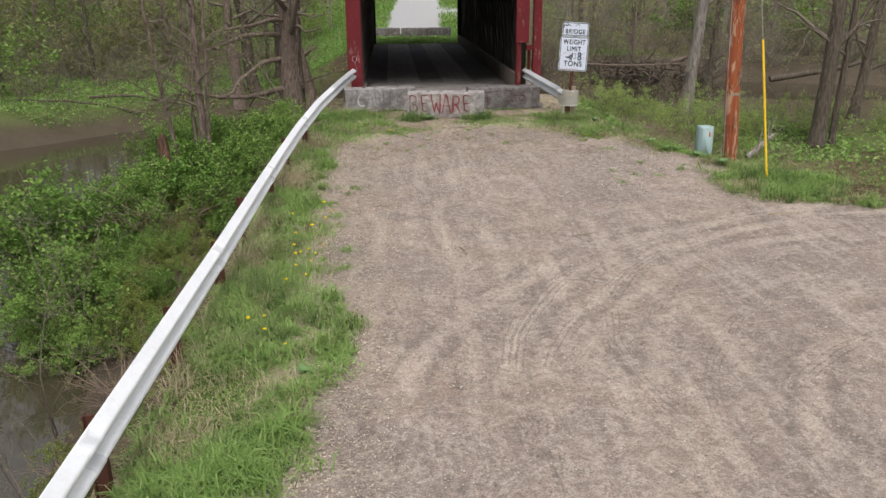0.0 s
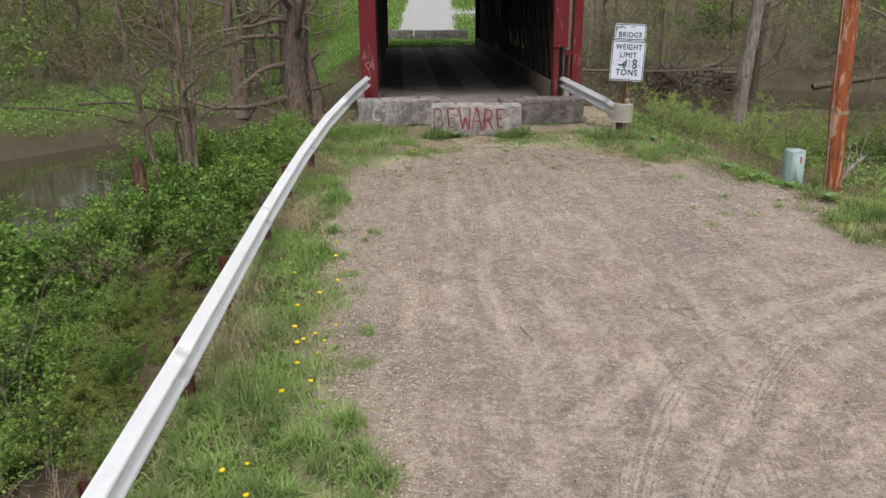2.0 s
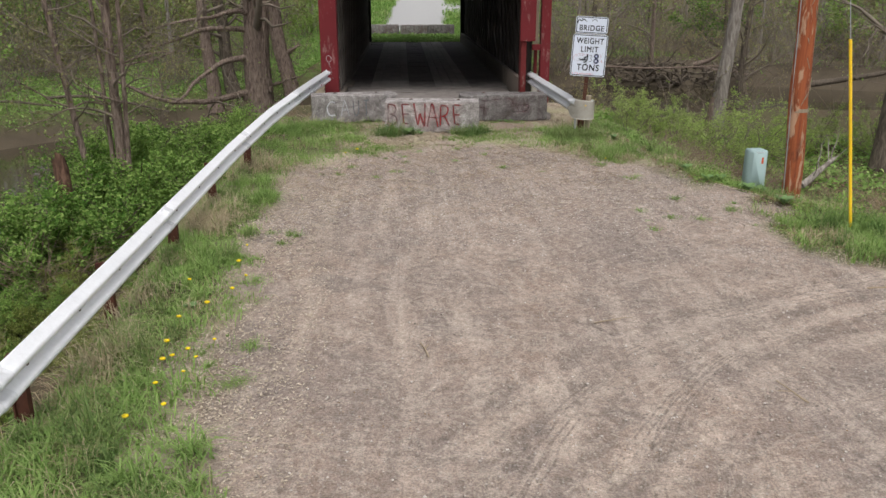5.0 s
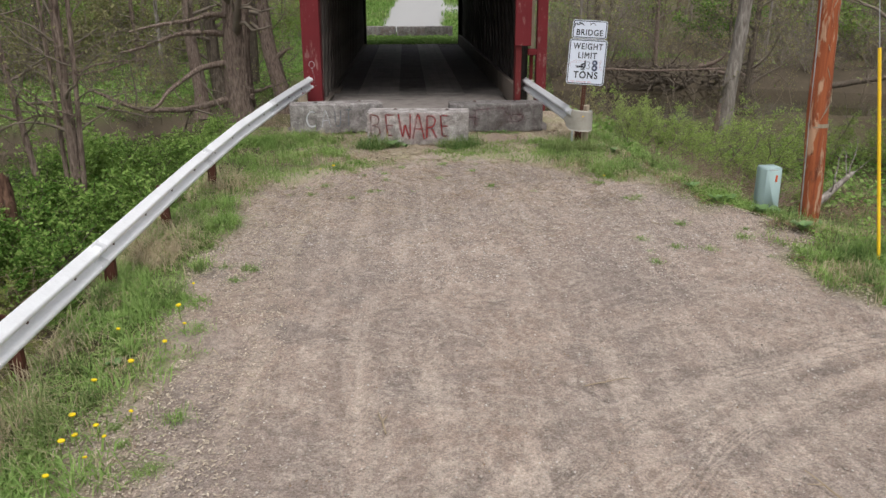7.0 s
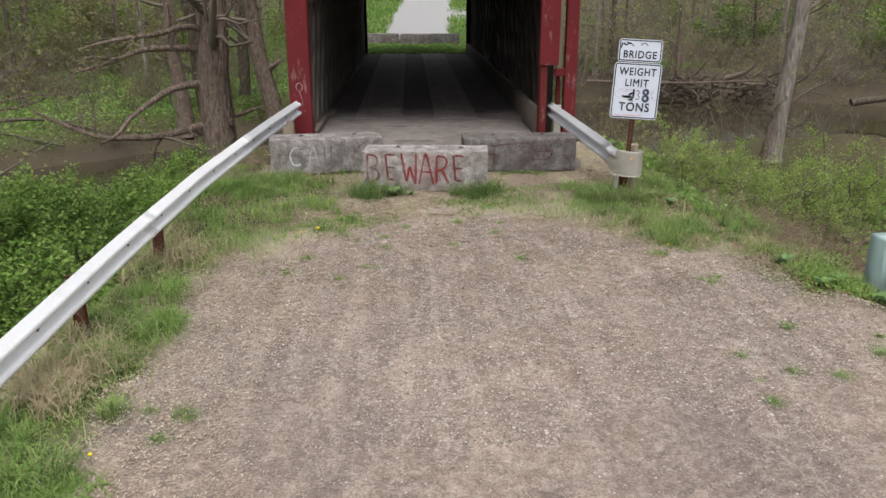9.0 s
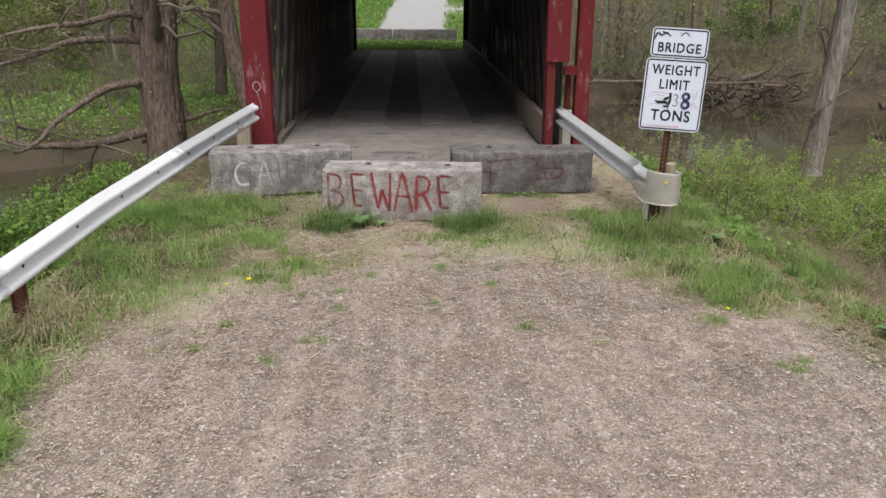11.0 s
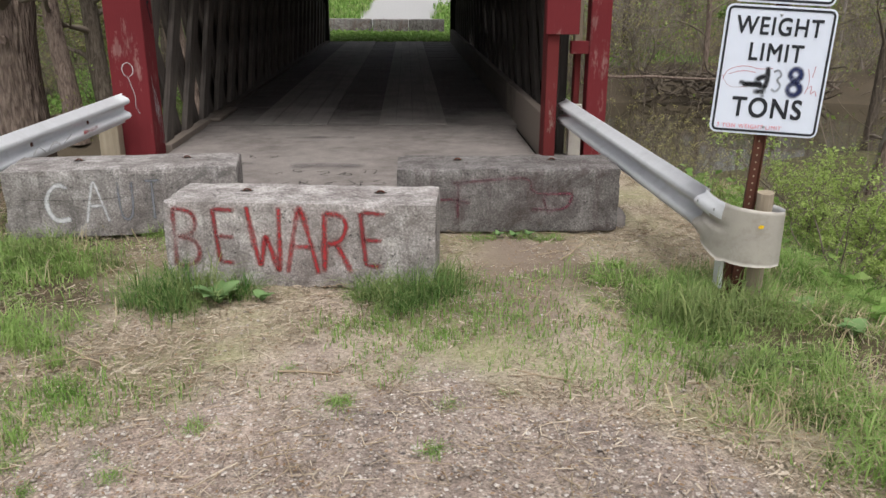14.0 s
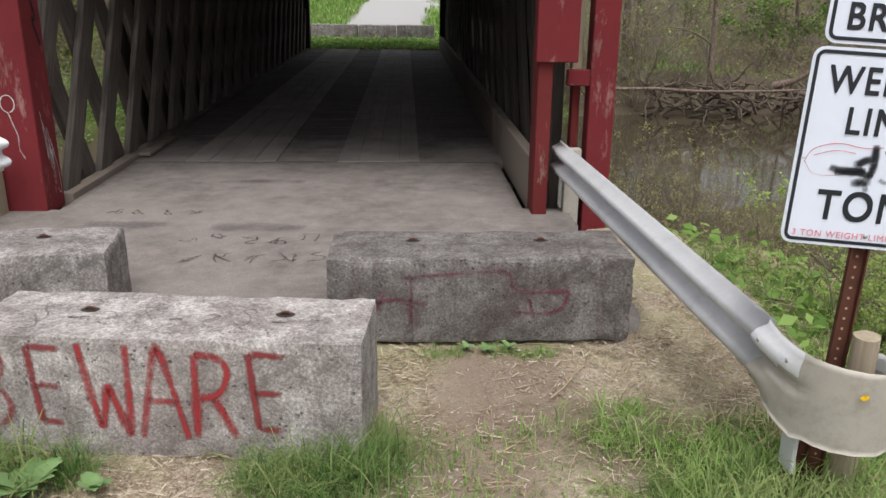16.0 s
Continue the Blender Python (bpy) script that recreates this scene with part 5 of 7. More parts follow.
def blades(p, height, width, rng, lean=0.5):
    """Bent grass blades rising from points p."""
    n = len(p)
    h = height * rng.uniform(0.5, 1.25, n)
    a = rng.uniform(0, 2 * np.pi, n)
    d = np.stack([np.cos(a), np.sin(a), np.zeros(n)], 1)
    side = np.stack([-np.sin(a), np.cos(a), np.zeros(n)], 1) * (width * rng.uniform(0.7, 1.3, n))[:, None]
    k = rng.uniform(0.1, 1.0, n)[:, None] * lean
    hz = np.stack([np.zeros(n), np.zeros(n), h], 1)
    mid = p + 0.55 * hz + d * k * h[:, None] * 0.35
    tip = p + hz * (1 - 0.45 * k) + d * k * h[:, None] * 1.0
    v = np.stack([p - side / 2, p + side / 2, mid - side * 0.42, mid + side * 0.42, tip], 1).reshape(-1, 3)
    b = np.arange(n)[:, None] * 5
    f = np.concatenate([b + np.array([0, 1, 3]), b + np.array([0, 3, 2]), b + np.array([2, 3, 4])])
    return v, f


def lying(p, length, width, rng):
    """Flat dry stalks strewn over points p."""
    n = len(p)
    a, ln = rng.uniform(0, 2 * np.pi, n), length * rng.gamma(2.0, 0.5, n)[:, None]
    d = np.stack([np.cos(a), np.sin(a), rng.normal(0, 0.16, n)], 1) * ln / 2
    s = np.stack([-np.sin(a), np.cos(a), rng.normal(0, 0.5, n)], 1) * (width * rng.uniform(0.5, 1.6, n))[:, None] / 2
    c = p + np.stack([np.zeros(n), np.zeros(n), rng.uniform(0.012, 0.035, n)], 1)
    return np.stack([c - d - s, c + d - s * 0.6, c + d + s * 0.6, c - d + s], 1).reshape(-1, 3), np.arange(4 * n).reshape(-1, 4)


def arching(p, height, width, rng, reach=1.0):
    """Long blades that rise and bow over, in four steps."""
    n = len(p)
    h, a = height * rng.uniform(0.45, 1.3, n), rng.uniform(0, 2 * np.pi, n)
    d = np.stack([np.cos(a), np.sin(a), np.zeros(n)], 1)
    side = np.stack([-np.sin(a), np.cos(a), np.zeros(n)], 1) * (width * rng.uniform(0.6, 1.3, n))[:, None] / 2
    k = rng.uniform(0.15, 1.0, n) * reach
    rows = []
    for s in (0.0, 0.3, 0.55, 0.8):
        c = p + d * (k * h * 1.1 * s * s)[:, None] + np.stack([np.zeros(n), np.zeros(n), h * (s - 0.55 * k * s**2.4)], 1)
        rows += [c - side * (1 - 0.5 * s), c + side * (1 - 0.5 * s)]
    rows.append(p + d * (k * h * 1.1)[:, None] + np.stack([np.zeros(n), np.zeros(n), h * (1 - 0.62 * k)], 1))
    b = np.arange(n)[:, None] * 9
    f = [b + np.array(t) for i in (0, 2, 4) for t in ((i, i + 1, i + 3), (i, i + 3, i + 2))] + [b + np.array((6, 7, 8))]
    return np.stack(rows, 1).reshape(-1, 3), np.concatenate(f)


def stuff(name, v, f, material, label, category, smooth_faces=False):
    return tagged(link(name, mesh_from(name, v, f), material, None, "", smooth_faces), label, category, kind="stuff")


def wander(start, way, length, r0, r1, rng, n=7, bend=0.25, droop=0.0):
    """A crooked line with radii, for a limb or stem."""
    p, d = np.array(start, float), np.array(way, float)
    d /= np.linalg.norm(d)
    pts = [p.copy()]
    for k in range(n - 1):
        d = d + rng.normal(0, bend, 3) + np.array((0, 0, -droop))
        d /= np.linalg.norm(d)
        p = p + d * length / (n - 1)
        pts.append(p.copy())
    return np.array(pts), np.linspace(r0, r1, n)


def branch_out(line, rng, count, length, depth, out, thin=0.5, rise=0.2):
    """Side branches along a line, and theirs in turn, appended to out."""
    pts, rad = line
    for k in range(count):
        t = rng.uniform(0.25, 1.0) * (len(pts) - 1)
        i = min(int(t), len(pts) - 2)
        p = pts[i] + (pts[i + 1] - pts[i]) * (t - i)
        d = pts[i + 1] - pts[i]
        w = d / np.linalg.norm(d) * 0.5 + rng.normal(0, 0.6, 3) + np.array((0, 0, rise))
        r = max(0.003, rad[i] * thin)
        ln = length * rng.uniform(0.5, 1.2)
        new_line = wander(p, w, ln, r, max(0.002, r * 0.25), rng, 5, 0.25)
        out.append(new_line)
        if depth > 0:
            branch_out(new_line, rng, max(2, count // 2), ln * 0.55, depth - 1, out, 0.6, rise)


def shrub(seed, name, label, radius, height, leaves, size, material, stems=9, stem_mat=None, depth=1, spread=0.75):
    """A shrub: crooked stems and leaves gathered along their twigs."""
    rng = np.random.default_rng(seed)
    t = thing(name, label, "shrub", (0, 0, 0))
    main, twigs = [], []
    for k in range(stems):
        a = rng.uniform(0, 2 * np.pi)
        d = np.array((math.cos(a) * spread, math.sin(a) * spread, rng.uniform(0.5, 1.3)))
        ln = math.hypot(radius, height) * rng.uniform(0.6, 1.05)
        line = wander((rng.normal(0, 0.08), rng.normal(0, 0.08), -0.15), d, ln, 0.014, 0.004, rng, 7, 0.16)
        main.append(line)
        branch_out(line, rng, 5, ln * 0.46, depth, twigs, 0.45, 0.25)
    tagged(tube_part("stem_clump", main, stem_mat or TWIG, t, "", 5), kind="stuff")
    tagged(tube_part("twig_spray", twigs, stem_mat or TWIG, t, "", 3), kind="stuff")
    if leaves:
        src = np.concatenate([p[1:] for p, _ in twigs])
        knots = src[rng.integers(0, len(src), leaves // 9 + 1)] + rng.normal(0, size * 0.8, (leaves // 9 + 1, 3))
        at = np.repeat(knots, 9, 0)[:leaves] + rng.normal(0, size * 1.0, (leaves, 3))
        tagged(link("foliage", mesh_from("foliage", *leaf_quads(at, size, rng, 0.3)), material, t), kind="stuff")
    return t


def ground_at(x, y):
    return float(ground_z(np.array(x), np.array(y)))


def placed(ob, x, y, scale, turn, sink=0.05, dz=0.0, lean=0.0):
    return pose(x, y, ground_at(x, y) - sink + dz, lean, 0, turn) @ Matrix.Scale(scale, 4)


def scatter_things(kinds, places, seed):
    rnd = random.Random(seed)
    used = set()
    for x, y, s in places:
        k = kinds[rnd.randrange(len(kinds))]
        m = placed(k, x, y, s, rnd.uniform(0, 360), lean=rnd.uniform(-6, 6))
        if k.name in used:
            copy_thing(k, m)
        else:
            used.add(k.name)
            k.matrix_basis = m
    for k in kinds:
        if k.name not in used:
            x, y, s = places[0]
            k.matrix_basis = placed(k, x + 0.6, y + 0.6, s, 40)


def jitter_places(seed, n, xr, yr, sr, ok=None):
    rnd = random.Random(seed)
    out = []
    while len(out) < n:
        x, y = rnd.uniform(*xr), rnd.uniform(*yr)
        if ok is None or ok(x, y):
            out.append((x, y, rnd.uniform(*sr)))
    return out


dry_land = lambda x, y: creek_distance(np.array(x), np.array(y)) > 5.0

# leafy bushes on the bank behind the long rail: a thicket near the water, a gap at the snag, a row up to the bridge
bushes = [shrub(100 + k, "bush", "dense green leafy bush on the creek bank behind the guard rail" if k < 3 else "olive-green twiggy bush on the creek bank", 0.95, 1.0, 11000, 0.034, BUSH_LEAF if k < 3 else DULL_LEAF, 14, BUSH_STEM) for k in range(5)]


def bush_top(u, v):
    """How high the bank bushes reach."""
    if v < 9.2:
        near_water = float(np.interp(v, [4.8, 5.6, 6.3, 8.0, 9.2], [-0.7, 0.2, 0.5, 0.3, 0.0])) * float(np.interp(u, [-6.6, -5.4, -4.4], [0.7, 0.9, 1.0])) + 0.12 * math.sin(3.1 * u + 1.7 * v)
        beside_rail = ground_at(u, v) + 0.66
        return near_water if u < -3.75 else beside_rail
    row_top = float(np.interp(u, [-6.8, -5.2, -4.3, -3.6, -2.9, -2.4], [-0.5, 0.1, 0.5, 0.92, 0.85, 0.5])) * float(np.interp(v, [10, 12, 14.5, 16.5], [0.55, 1.0, 1.0, 0.55]))
    return row_top + 0.12 * math.sin(2.7 * u + 2.1 * v)


row_green, row_olive = [], []
rnd = random.Random(31)
for y in np.concatenate([np.arange(1.8, 5.2, 0.6), np.arange(5.2, 9.3, 0.45), np.arange(9.5, 18.2, 0.55)]):
    lo = float(np.interp(y, [1, 4, 5.4, 7, 8.6, 9.4, 12, 15, 18], [-3.4, -3.6, -5.3, -6.6, -6.4, -4.9, -4.9, -4.9, -4.0]))
    x = float(np.interp(y, [0, 9, 11, 18], [-3.05, -2.95, -2.65, -2.4])) + rnd.uniform(-0.3, 0.05)
    while x > lo:
        u, v = x, y + rnd.uniform(-0.3, 0.3)
        s = min((bush_top(u, v) - ground_at(u, v)) / 1.3, 1.95 if v < 9.2 else 1.5, 0.24 + 0.62 * (float(rail_at(v)[0]) - u - 0.35)) * rnd.uniform(0.8, 1.05)
        gap = 9.2 < v < 10.6 and -5.2 < u < -3.7
        if rnd.random() > 0.1 and s > 0.24 and not gap:
            dry = 0.75 if (v < 9.4 and u > -4.1) else 0.35 if u < -4.8 else 0.15
            (row_olive if rnd.random() < dry else row_green).append((u, v, s))
        x -= 0.26 + 0.45 * max(0.25, s) * rnd.uniform(0.7, 1.2)
scatter_things(bushes[:3], row_green, 5)
scatter_things(bushes[3:], row_olive, 15)

# brighter bushes on the other side, and brambles
fresh = [shrub(140 + k, "bush", "yellow-green spring bush below the road verge", 0.8, 0.85, 6000, 0.025, SPRING_LEAF, 11) for k in range(3)]
places = [(5.15, 14.4, 0.95), (5.8, 14.8, 1.2), (5.3, 15.5, 1.15), (5.9, 15.8, 1.5), (6.7, 15.2, 1.5), (6.3, 14.4, 1.2), (7.3, 15.2, 1.4), (8.0, 14.6, 1.2), (7.2, 16.4, 1.6), (8.2, 15.8, 1.5), (8.8, 17.2, 1.0), (9.6, 16.4, 1.0), (10.6, 17.4, 1.1), (11.8, 16.6, 1.1), (8.4, 13.6, 0.8), (12.8, 18.2, 1.1), (13.6, 16.2, 1.0), (15.2, 18.6, 1.1)]
scatter_things(fresh, [(x, y, 0.86 * k) for x, y, k in places], 6)
bare = [shrub(170 + k, "bramble", "tangle of bare brown bramble stems with few buds", 0.9, 0.7, 420, 0.025, PALE_LEAF, 22, (BRAMBLE, DEAD, BRAMBLE)[k], 1, 1.25) for k in range(3)]
places = [(7.2, 8.4, 0.5), (8.0, 7.8, 0.6), (8.8, 8.6, 0.7), (9.6, 7.6, 0.6), (7.4, 9.2, 0.6), (8.6, 9.6, 0.7), (5.5, 12.4, 0.7), (6.1, 12.9, 0.8), (5.9, 11.7, 0.65), (6.7, 12.3, 0.8), (7.3, 13.2, 0.9), (6.6, 13.9, 0.9), (7.5, 11.6, 0.8), (7.9, 14.5, 1.0), (6.3, 11.2, 0.6), (6.9, 10.6, 0.7), (5.6, 13.0, 0.7), (6.4, 12.6, 0.9), (7.0, 12.8, 0.9), (8.2, 11.0, 0.8), (7.6, 10.0, 0.7), (9.2, 11.8, 0.9), (8.6, 12.4, 0.9), (5.3, 13.4, 0.6), (9.4, 14.0, 1.0), (5.5, 12.0, 0.75), (5.8, 12.5, 0.85), (6.2, 12.0, 0.8), (5.7, 13.1, 0.7), (6.5, 12.9, 0.85), (5.35, 12.7, 0.6), (5.9, 12.2, 0.8), (6.0, 13.3, 0.75), (5.2, 11.6, 0.5), (-4.5, 9.0, 1.0), (-4.2, 8.4, 0.95), (-4.9, 9.6, 1.1), (-4.0, 9.8, 0.9), (-4.6, 10.4, 1.0), (-2.72, 0.9, 0.45), (-2.8, 2.6, 0.45), (-2.7, 3.6, 0.45), (-2.75, 5.3, 0.45), (-2.6, 6.5, 0.45), (-2.5, 7.6, 0.45), (-2.35, 8.3, 0.45), (-2.3, 9.0, 0.42), (-3.3, 4.6, 0.9), (-3.8, 6.4, 1.1), (-3.9, 2.4, 0.8), (-4.4, 8.4, 1.2), (-5.3, 9.9, 1.2), (-4.3, 11.6, 1.1), (-5.8, 12.4, 1.3), (-2.62, 9.6, 0.55), (-2.5, 11.4, 0.6), (-2.3, 12.9, 0.6), (-2.75, 4.2, 0.6), (-3.2, 1.8, 0.8), (-3.0, 0.6, 0.7), (-2.4, 14.6, 0.6), (-2.1, 15.8, 0.6), (-3.4, 3.4, 0.9)]
scatter_things(bare, places, 7)
# budding brush beside the water
buds = [shrub(190 + k, "budding_shrub", "thin upright shrub with pale opening buds at the water", 0.8, 1.75, 1300, 0.030, BUD_LEAF, 14, TWIG, 1, 0.4) for k in range(3)]
places = [(5.0, 19.2, 0.85), (5.3, 19.8, 0.9), (5.7, 20.4, 0.85), (5.2, 20.6, 0.8), (6.5, 19.2, 0.75), (7.5, 19.6, 0.7), (6.4, 21.4, 0.65), (5.5, 21.2, 0.7), (6.0, 19.6, 0.7), (7.0, 20.6, 0.65), (5.4, 19.0, 0.75)] + jitter_places(77, 26, (-24, -5), (26, 40), (0.7, 1.3), dry_land) + jitter_places(78, 26, (7, 34), (38, 50), (1.0, 1.6), dry_land)
scatter_things(buds, places, 8)
# big spring thickets on the far banks
green = [shrub(220 + k, "thicket_bush", "tall yellow-green spring bush on the far creek bank", 1.5, 1.9, 3000, 0.075, (FRESH_LEAF, PALE_LEAF, BUSH_LEAF)[k], 12, TWIG, 1, 0.7) for k in range(3)]
off_road = lambda x, y: dry_land(x, y) and abs(x - 1.3) > 5.2 and not (-15 < x < 0 and y < 41)
scatter_things(green, jitter_places(87, 52, (-34, -6), (28, 62), (0.8, 1.7), off_road) + jitter_places(88, 5, (16, 44), (40, 66), (0.8, 1.6), off_road) + jitter_places(89, 3, (24, 40), (10, 22), (0.7, 1.2), off_road) + jitter_places(92, 10, (-36, -17), (4, 28), (0.8, 1.4), off_road), 9)
hazy = [shrub(230 + k, "budding_thicket", "grey-brown leafless thicket with pale opening buds", 1.5, 2.2, 700, 0.045, BUD_LEAF, 16, PALE_TWIG, 1, 0.55) for k in range(2)]
scatter_things(hazy, jitter_places(93, 44, (7, 46), (39, 68), (0.8, 1.6), off_road) + jitter_places(94, 5, (22, 38), (10, 22), (0.7, 1.2), off_road) + jitter_places(95, 18, (-34, -6), (27, 50), (0.7, 1.3), off_road), 10)


# ---- trees ----
def tree(name, label, base, lean, height, r0, seed, bark, limbs, twig_mat=TWIG, leaves=0, leaf_mat=None, leaf_size=0.05, start=2.2, limb_len=3.0, sides=14):
    rng = np.random.default_rng(seed)
    x, y = base
    t = thing(name, label, "tree", (x, y, ground_at(x, y) - 0.1))
    n = 30
    zs = np.concatenate([[0, 0.12, 0.3, 0.6, 1.0], np.linspace(1.5, height, n - 5)])
    pts = np.stack([lean[0] * zs + 0.05 * r0 * 8 * np.array([noise.noise((seed, z * 0.5, 0)) for z in zs]), lean[1] * zs, zs], 1)
    rad = r0 * (1 - 0.6 * zs / height) * (1 + 0.4 * np.exp(-zs / 0.4)) * (1 + 0.05 * np.array([noise.noise((z * 2.5, seed, 1)) for z in zs]))
    v, f = tubes([(pts, rad)], sides)
    for k in range(len(v)):
        p = Vector(v[k])
        c = pts[k // sides]
        w = 1 + 0.07 * noise.noise((p.x * 4, p.y * 4, p.z * 1.6)) + 0.05 * noise.noise((p.x * 11, p.y * 11, p.z * 3))
        v[k] = c + (v[k] - c) * w
    link("trunk", mesh_from("trunk", v, f), bark, t, "", True)
    twigs = []
    for item in limbs:
        z, way, ln, r = item[:4]
        c = np.array([np.interp(z, zs, pts[:, a]) for a in range(3)])
        line = wander(c, way, ln, r, r * 0.3, rng, 11, 0.16, item[4] if len(item) > 4 else 0.0)
        tube_part("limb", [line], bark, t, "", 8)
        branch_out(line, rng, 6, ln * 0.35, 1, twigs, 0.45, 0.1)
    z = start
    while z < height * 0.97:
        c = np.array([np.interp(z, zs, pts[:, a]) for a in range(3)])
        a = rng.uniform(0, 2 * np.pi)
        r = float(np.interp(z, zs, rad)) * 0.4
        line = wander(c, (math.cos(a), math.sin(a), 0.5), limb_len * rng.uniform(0.6, 1.1) * (1 - 0.5 * z / height), r, r * 0.2, rng, 7, 0.16)
        twigs.append(line)
        branch_out(line, rng, 5, limb_len * 0.4, 1, twigs, 0.45, 0.25)
        z += rng.uniform(0.35, 0.8) * height / 10
    if twigs:
        tagged(tube_part("branchwork", twigs, twig_mat, t, "", 4), kind="stuff")
    if leaves:
        src = np.concatenate([p[2:] for p, _ in twigs])
        at = src[rng.integers(0, len(src), leaves)] + rng.normal(0, leaf_size * 2.2, (leaves, 3))
        tagged(link("crown", mesh_from("crown", *leaf_quads(at, leaf_size, rng)), leaf_mat or PALE_LEAF, t), kind="stuff")
    return t


tree("tree", "large furrowed grey-brown trunk with bare twisted limbs beside the bridge", (-3.22, 19.2), (0.0, 0.0), 13, 0.40, 3, BARK, [
    (3.62, (-1.0, -0.1, -0.16), 3.0, 0.085, -0.02), (2.72, (-1.0, -0.35, -0.16), 3.6, 0.095, -0.012), (4.2, (-0.9, -0.4, 0.1), 2.8, 0.08, 0.0), (2.82, (1.0, 0.5, -0.28), 1.15, 0.06, 0.0), (4.6, (-0.7, -0.9, 0.5), 2.6, 0.07, 0.0), (4.4, (0.5, 0.9, 0.8), 2.2, 0.06, 0.0)], start=4.2, leaves=1500, sides=22)
knots = bpy.data.objects["tree"]
for z, a, r in ((1.62, -1.75, 0.085), (1.9, -1.6, 0.03), (2.62, -2.75, 0.10), (3.55, -2.6, 0.09), (2.8, -0.6, 0.07), (3.9, -1.35, 0.06)):
    bm = bmesh.new()
    bmesh.ops.create_uvsphere(bm, u_segments=14, v_segments=9, radius=r)
    for v in bm.verts:
        hollow = 0.55 if v.co.x > 0.7 * r else 1.0
        v.co = Matrix.Rotation(a, 3, "Z") @ Vector((v.co.x * 0.7 * hollow + 0.395, v.co.y, v.co.z * 1.1)) + Vector((0.01, 0, z)) + 0.25 * r * noise.noise_vector(v.co * 14)
    part("burl", bm, BARK, knots, "knotted burl", True)
tree("tree", "crooked forked trunk with a sawn limb behind the bridge rail", (-3.85, 30.6), (-0.15, 0.0), 9, 0.33, 13, BARK, [(2.3, (0.5, 0.0, 0.9), 0.9, 0.13), (2.9, (-0.8, 0.1, 0.9), 2.6, 0.12)], start=3.4, leaves=700)
tree("tree", "grey stub of a trunk on the mossy flat", (-6.7, 29.3), (-0.05, 0.0), 8, 0.26, 14, BARK, [], start=3.2, leaves=500)
tree("tree", "slim dark trunk on the far bank", (-5.6, 34.0), (0.03, 0), 10, 0.20, 15, BARK_DARK, [], start=2.0, leaves=700)
tree("tree", "leaning dark trunk above mossy ground", (-6.2, 30.6), (-0.12, 0), 9, 0.26, 16, BARK_DARK, [(1.4, (-1, 0, 0.5), 2.2, 0.08)], start=2.2, leaves=600)
for k, (x, y, r, lx, ly) in enumerate(((-4.22, 11.45, 0.095, 0.015, 0.0), (-4.10, 11.35, 0.045, 0.04, 0.02), (-4.33, 11.5, 0.04, -0.02, 0.0), (-4.7, 11.5, 0.055, -0.11, 0.0))):
    tree("tree", "vine-clad dark stem of a bare clump rising from the bank bushes", (x, y), (lx, ly), 7, r, 30 + k, BARK, [(2.0, (-1, -0.3, 0.3), 1.6, 0.018), (2.6, (0.9, 0.4, 0.5), 1.3, 0.016)], start=1.8, leaves=420, limb_len=1.5)
tree("tree", "pale grey dead trunk with a rotten split base", (9.6, 21.2), (0.085, 0.0), 10, 0.215, 41, BARK_GREY, [(0.9, (-0.3, 0, 1.0), 0.9, 0.09)], start=3.6, leaves=500)
boxed_stub = wander((9.32, 21.0, ground_at(9.32, 21.0) - 0.1), (0.05, 0, 1), 1.0, 0.13, 0.05, np.random.default_rng(4), 6, 0.1)
tagged(tube_part("tree_stump", [boxed_stub], BARK, None, "", 9), "rotten red-brown snag beside the grey dead tree", "stump")
tree("tree", "dark double trunk standing among brambles near the creek", (10.9, 14.9), (0.03, 0), 12, 0.20, 44, BARK_DARK, [(2.6, (0.7, 0.1, 0.8), 2.5, 0.09)], start=2.8, leaves=900)
tree("tree", "dark double trunk standing among brambles near the creek", (11.35, 15.0), (0.035, 0), 12, 0.085, 45, BARK_DARK, [], start=2.4, leaves=900)
tree("tree", "dark leaning trunk at the water", (14.8, 20.0), (0.12, 0.03), 10, 0.16, 46, BARK_DARK, [(1.5, (1, 0.2, 0.7), 2.4, 0.07)], start=2.0, leaves=700)
tree("tree", "spring tree with pale new leaves over the creek", (12.6, 27.0), (0.04, 0), 9, 0.13, 47, BARK_DARK, [], start=1.0, leaves=2600, leaf_mat=PALE_LEAF, limb_len=3.4)
woods = [tree("tree", "bare woodland tree with sparse pale spring leaves", (-24.0 + 4 * k, 47.0 + k), (0.02 * (k - 2), 0), 9 + k % 3, 0.07 + 0.018 * k, 60 + k, (BARK_DARK, BARK, BARK_GREY)[k % 3], [], start=0.6, leaves=1700, leaf_mat=(PALE_LEAF, FRESH_LEAF)[k % 2], leaf_size=0.085, limb_len=3.4) for k in range(5)]
rnd = random.Random(12)
open_flat = lambda x, y: dry_land(x, y) and not (-14 < x < 0 and y < 37)
spots = jitter_places(81, 46, (-42, -7), (27, 62), (0.8, 1.3), open_flat) + jitter_places(82, 46, (8, 52), (38, 70), (0.8, 1.3), dry_land) + jitter_places(83, 8, (20, 45), (8, 24), (0.8, 1.3), lambda x, y: dry_land(x, y) and x > 14 + (26 - y) * 0.5) + jitter_places(84, 10, (-40, -17), (4, 27), (0.8, 1.2), dry_land)
for x, y, s in spots:
    copy_thing(woods[rnd.randrange(5)], pose(x, y, ground_at(x, y) - 0.1, 0, 0, rnd.uniform(0, 360)) @ Matrix.Scale(s, 4))


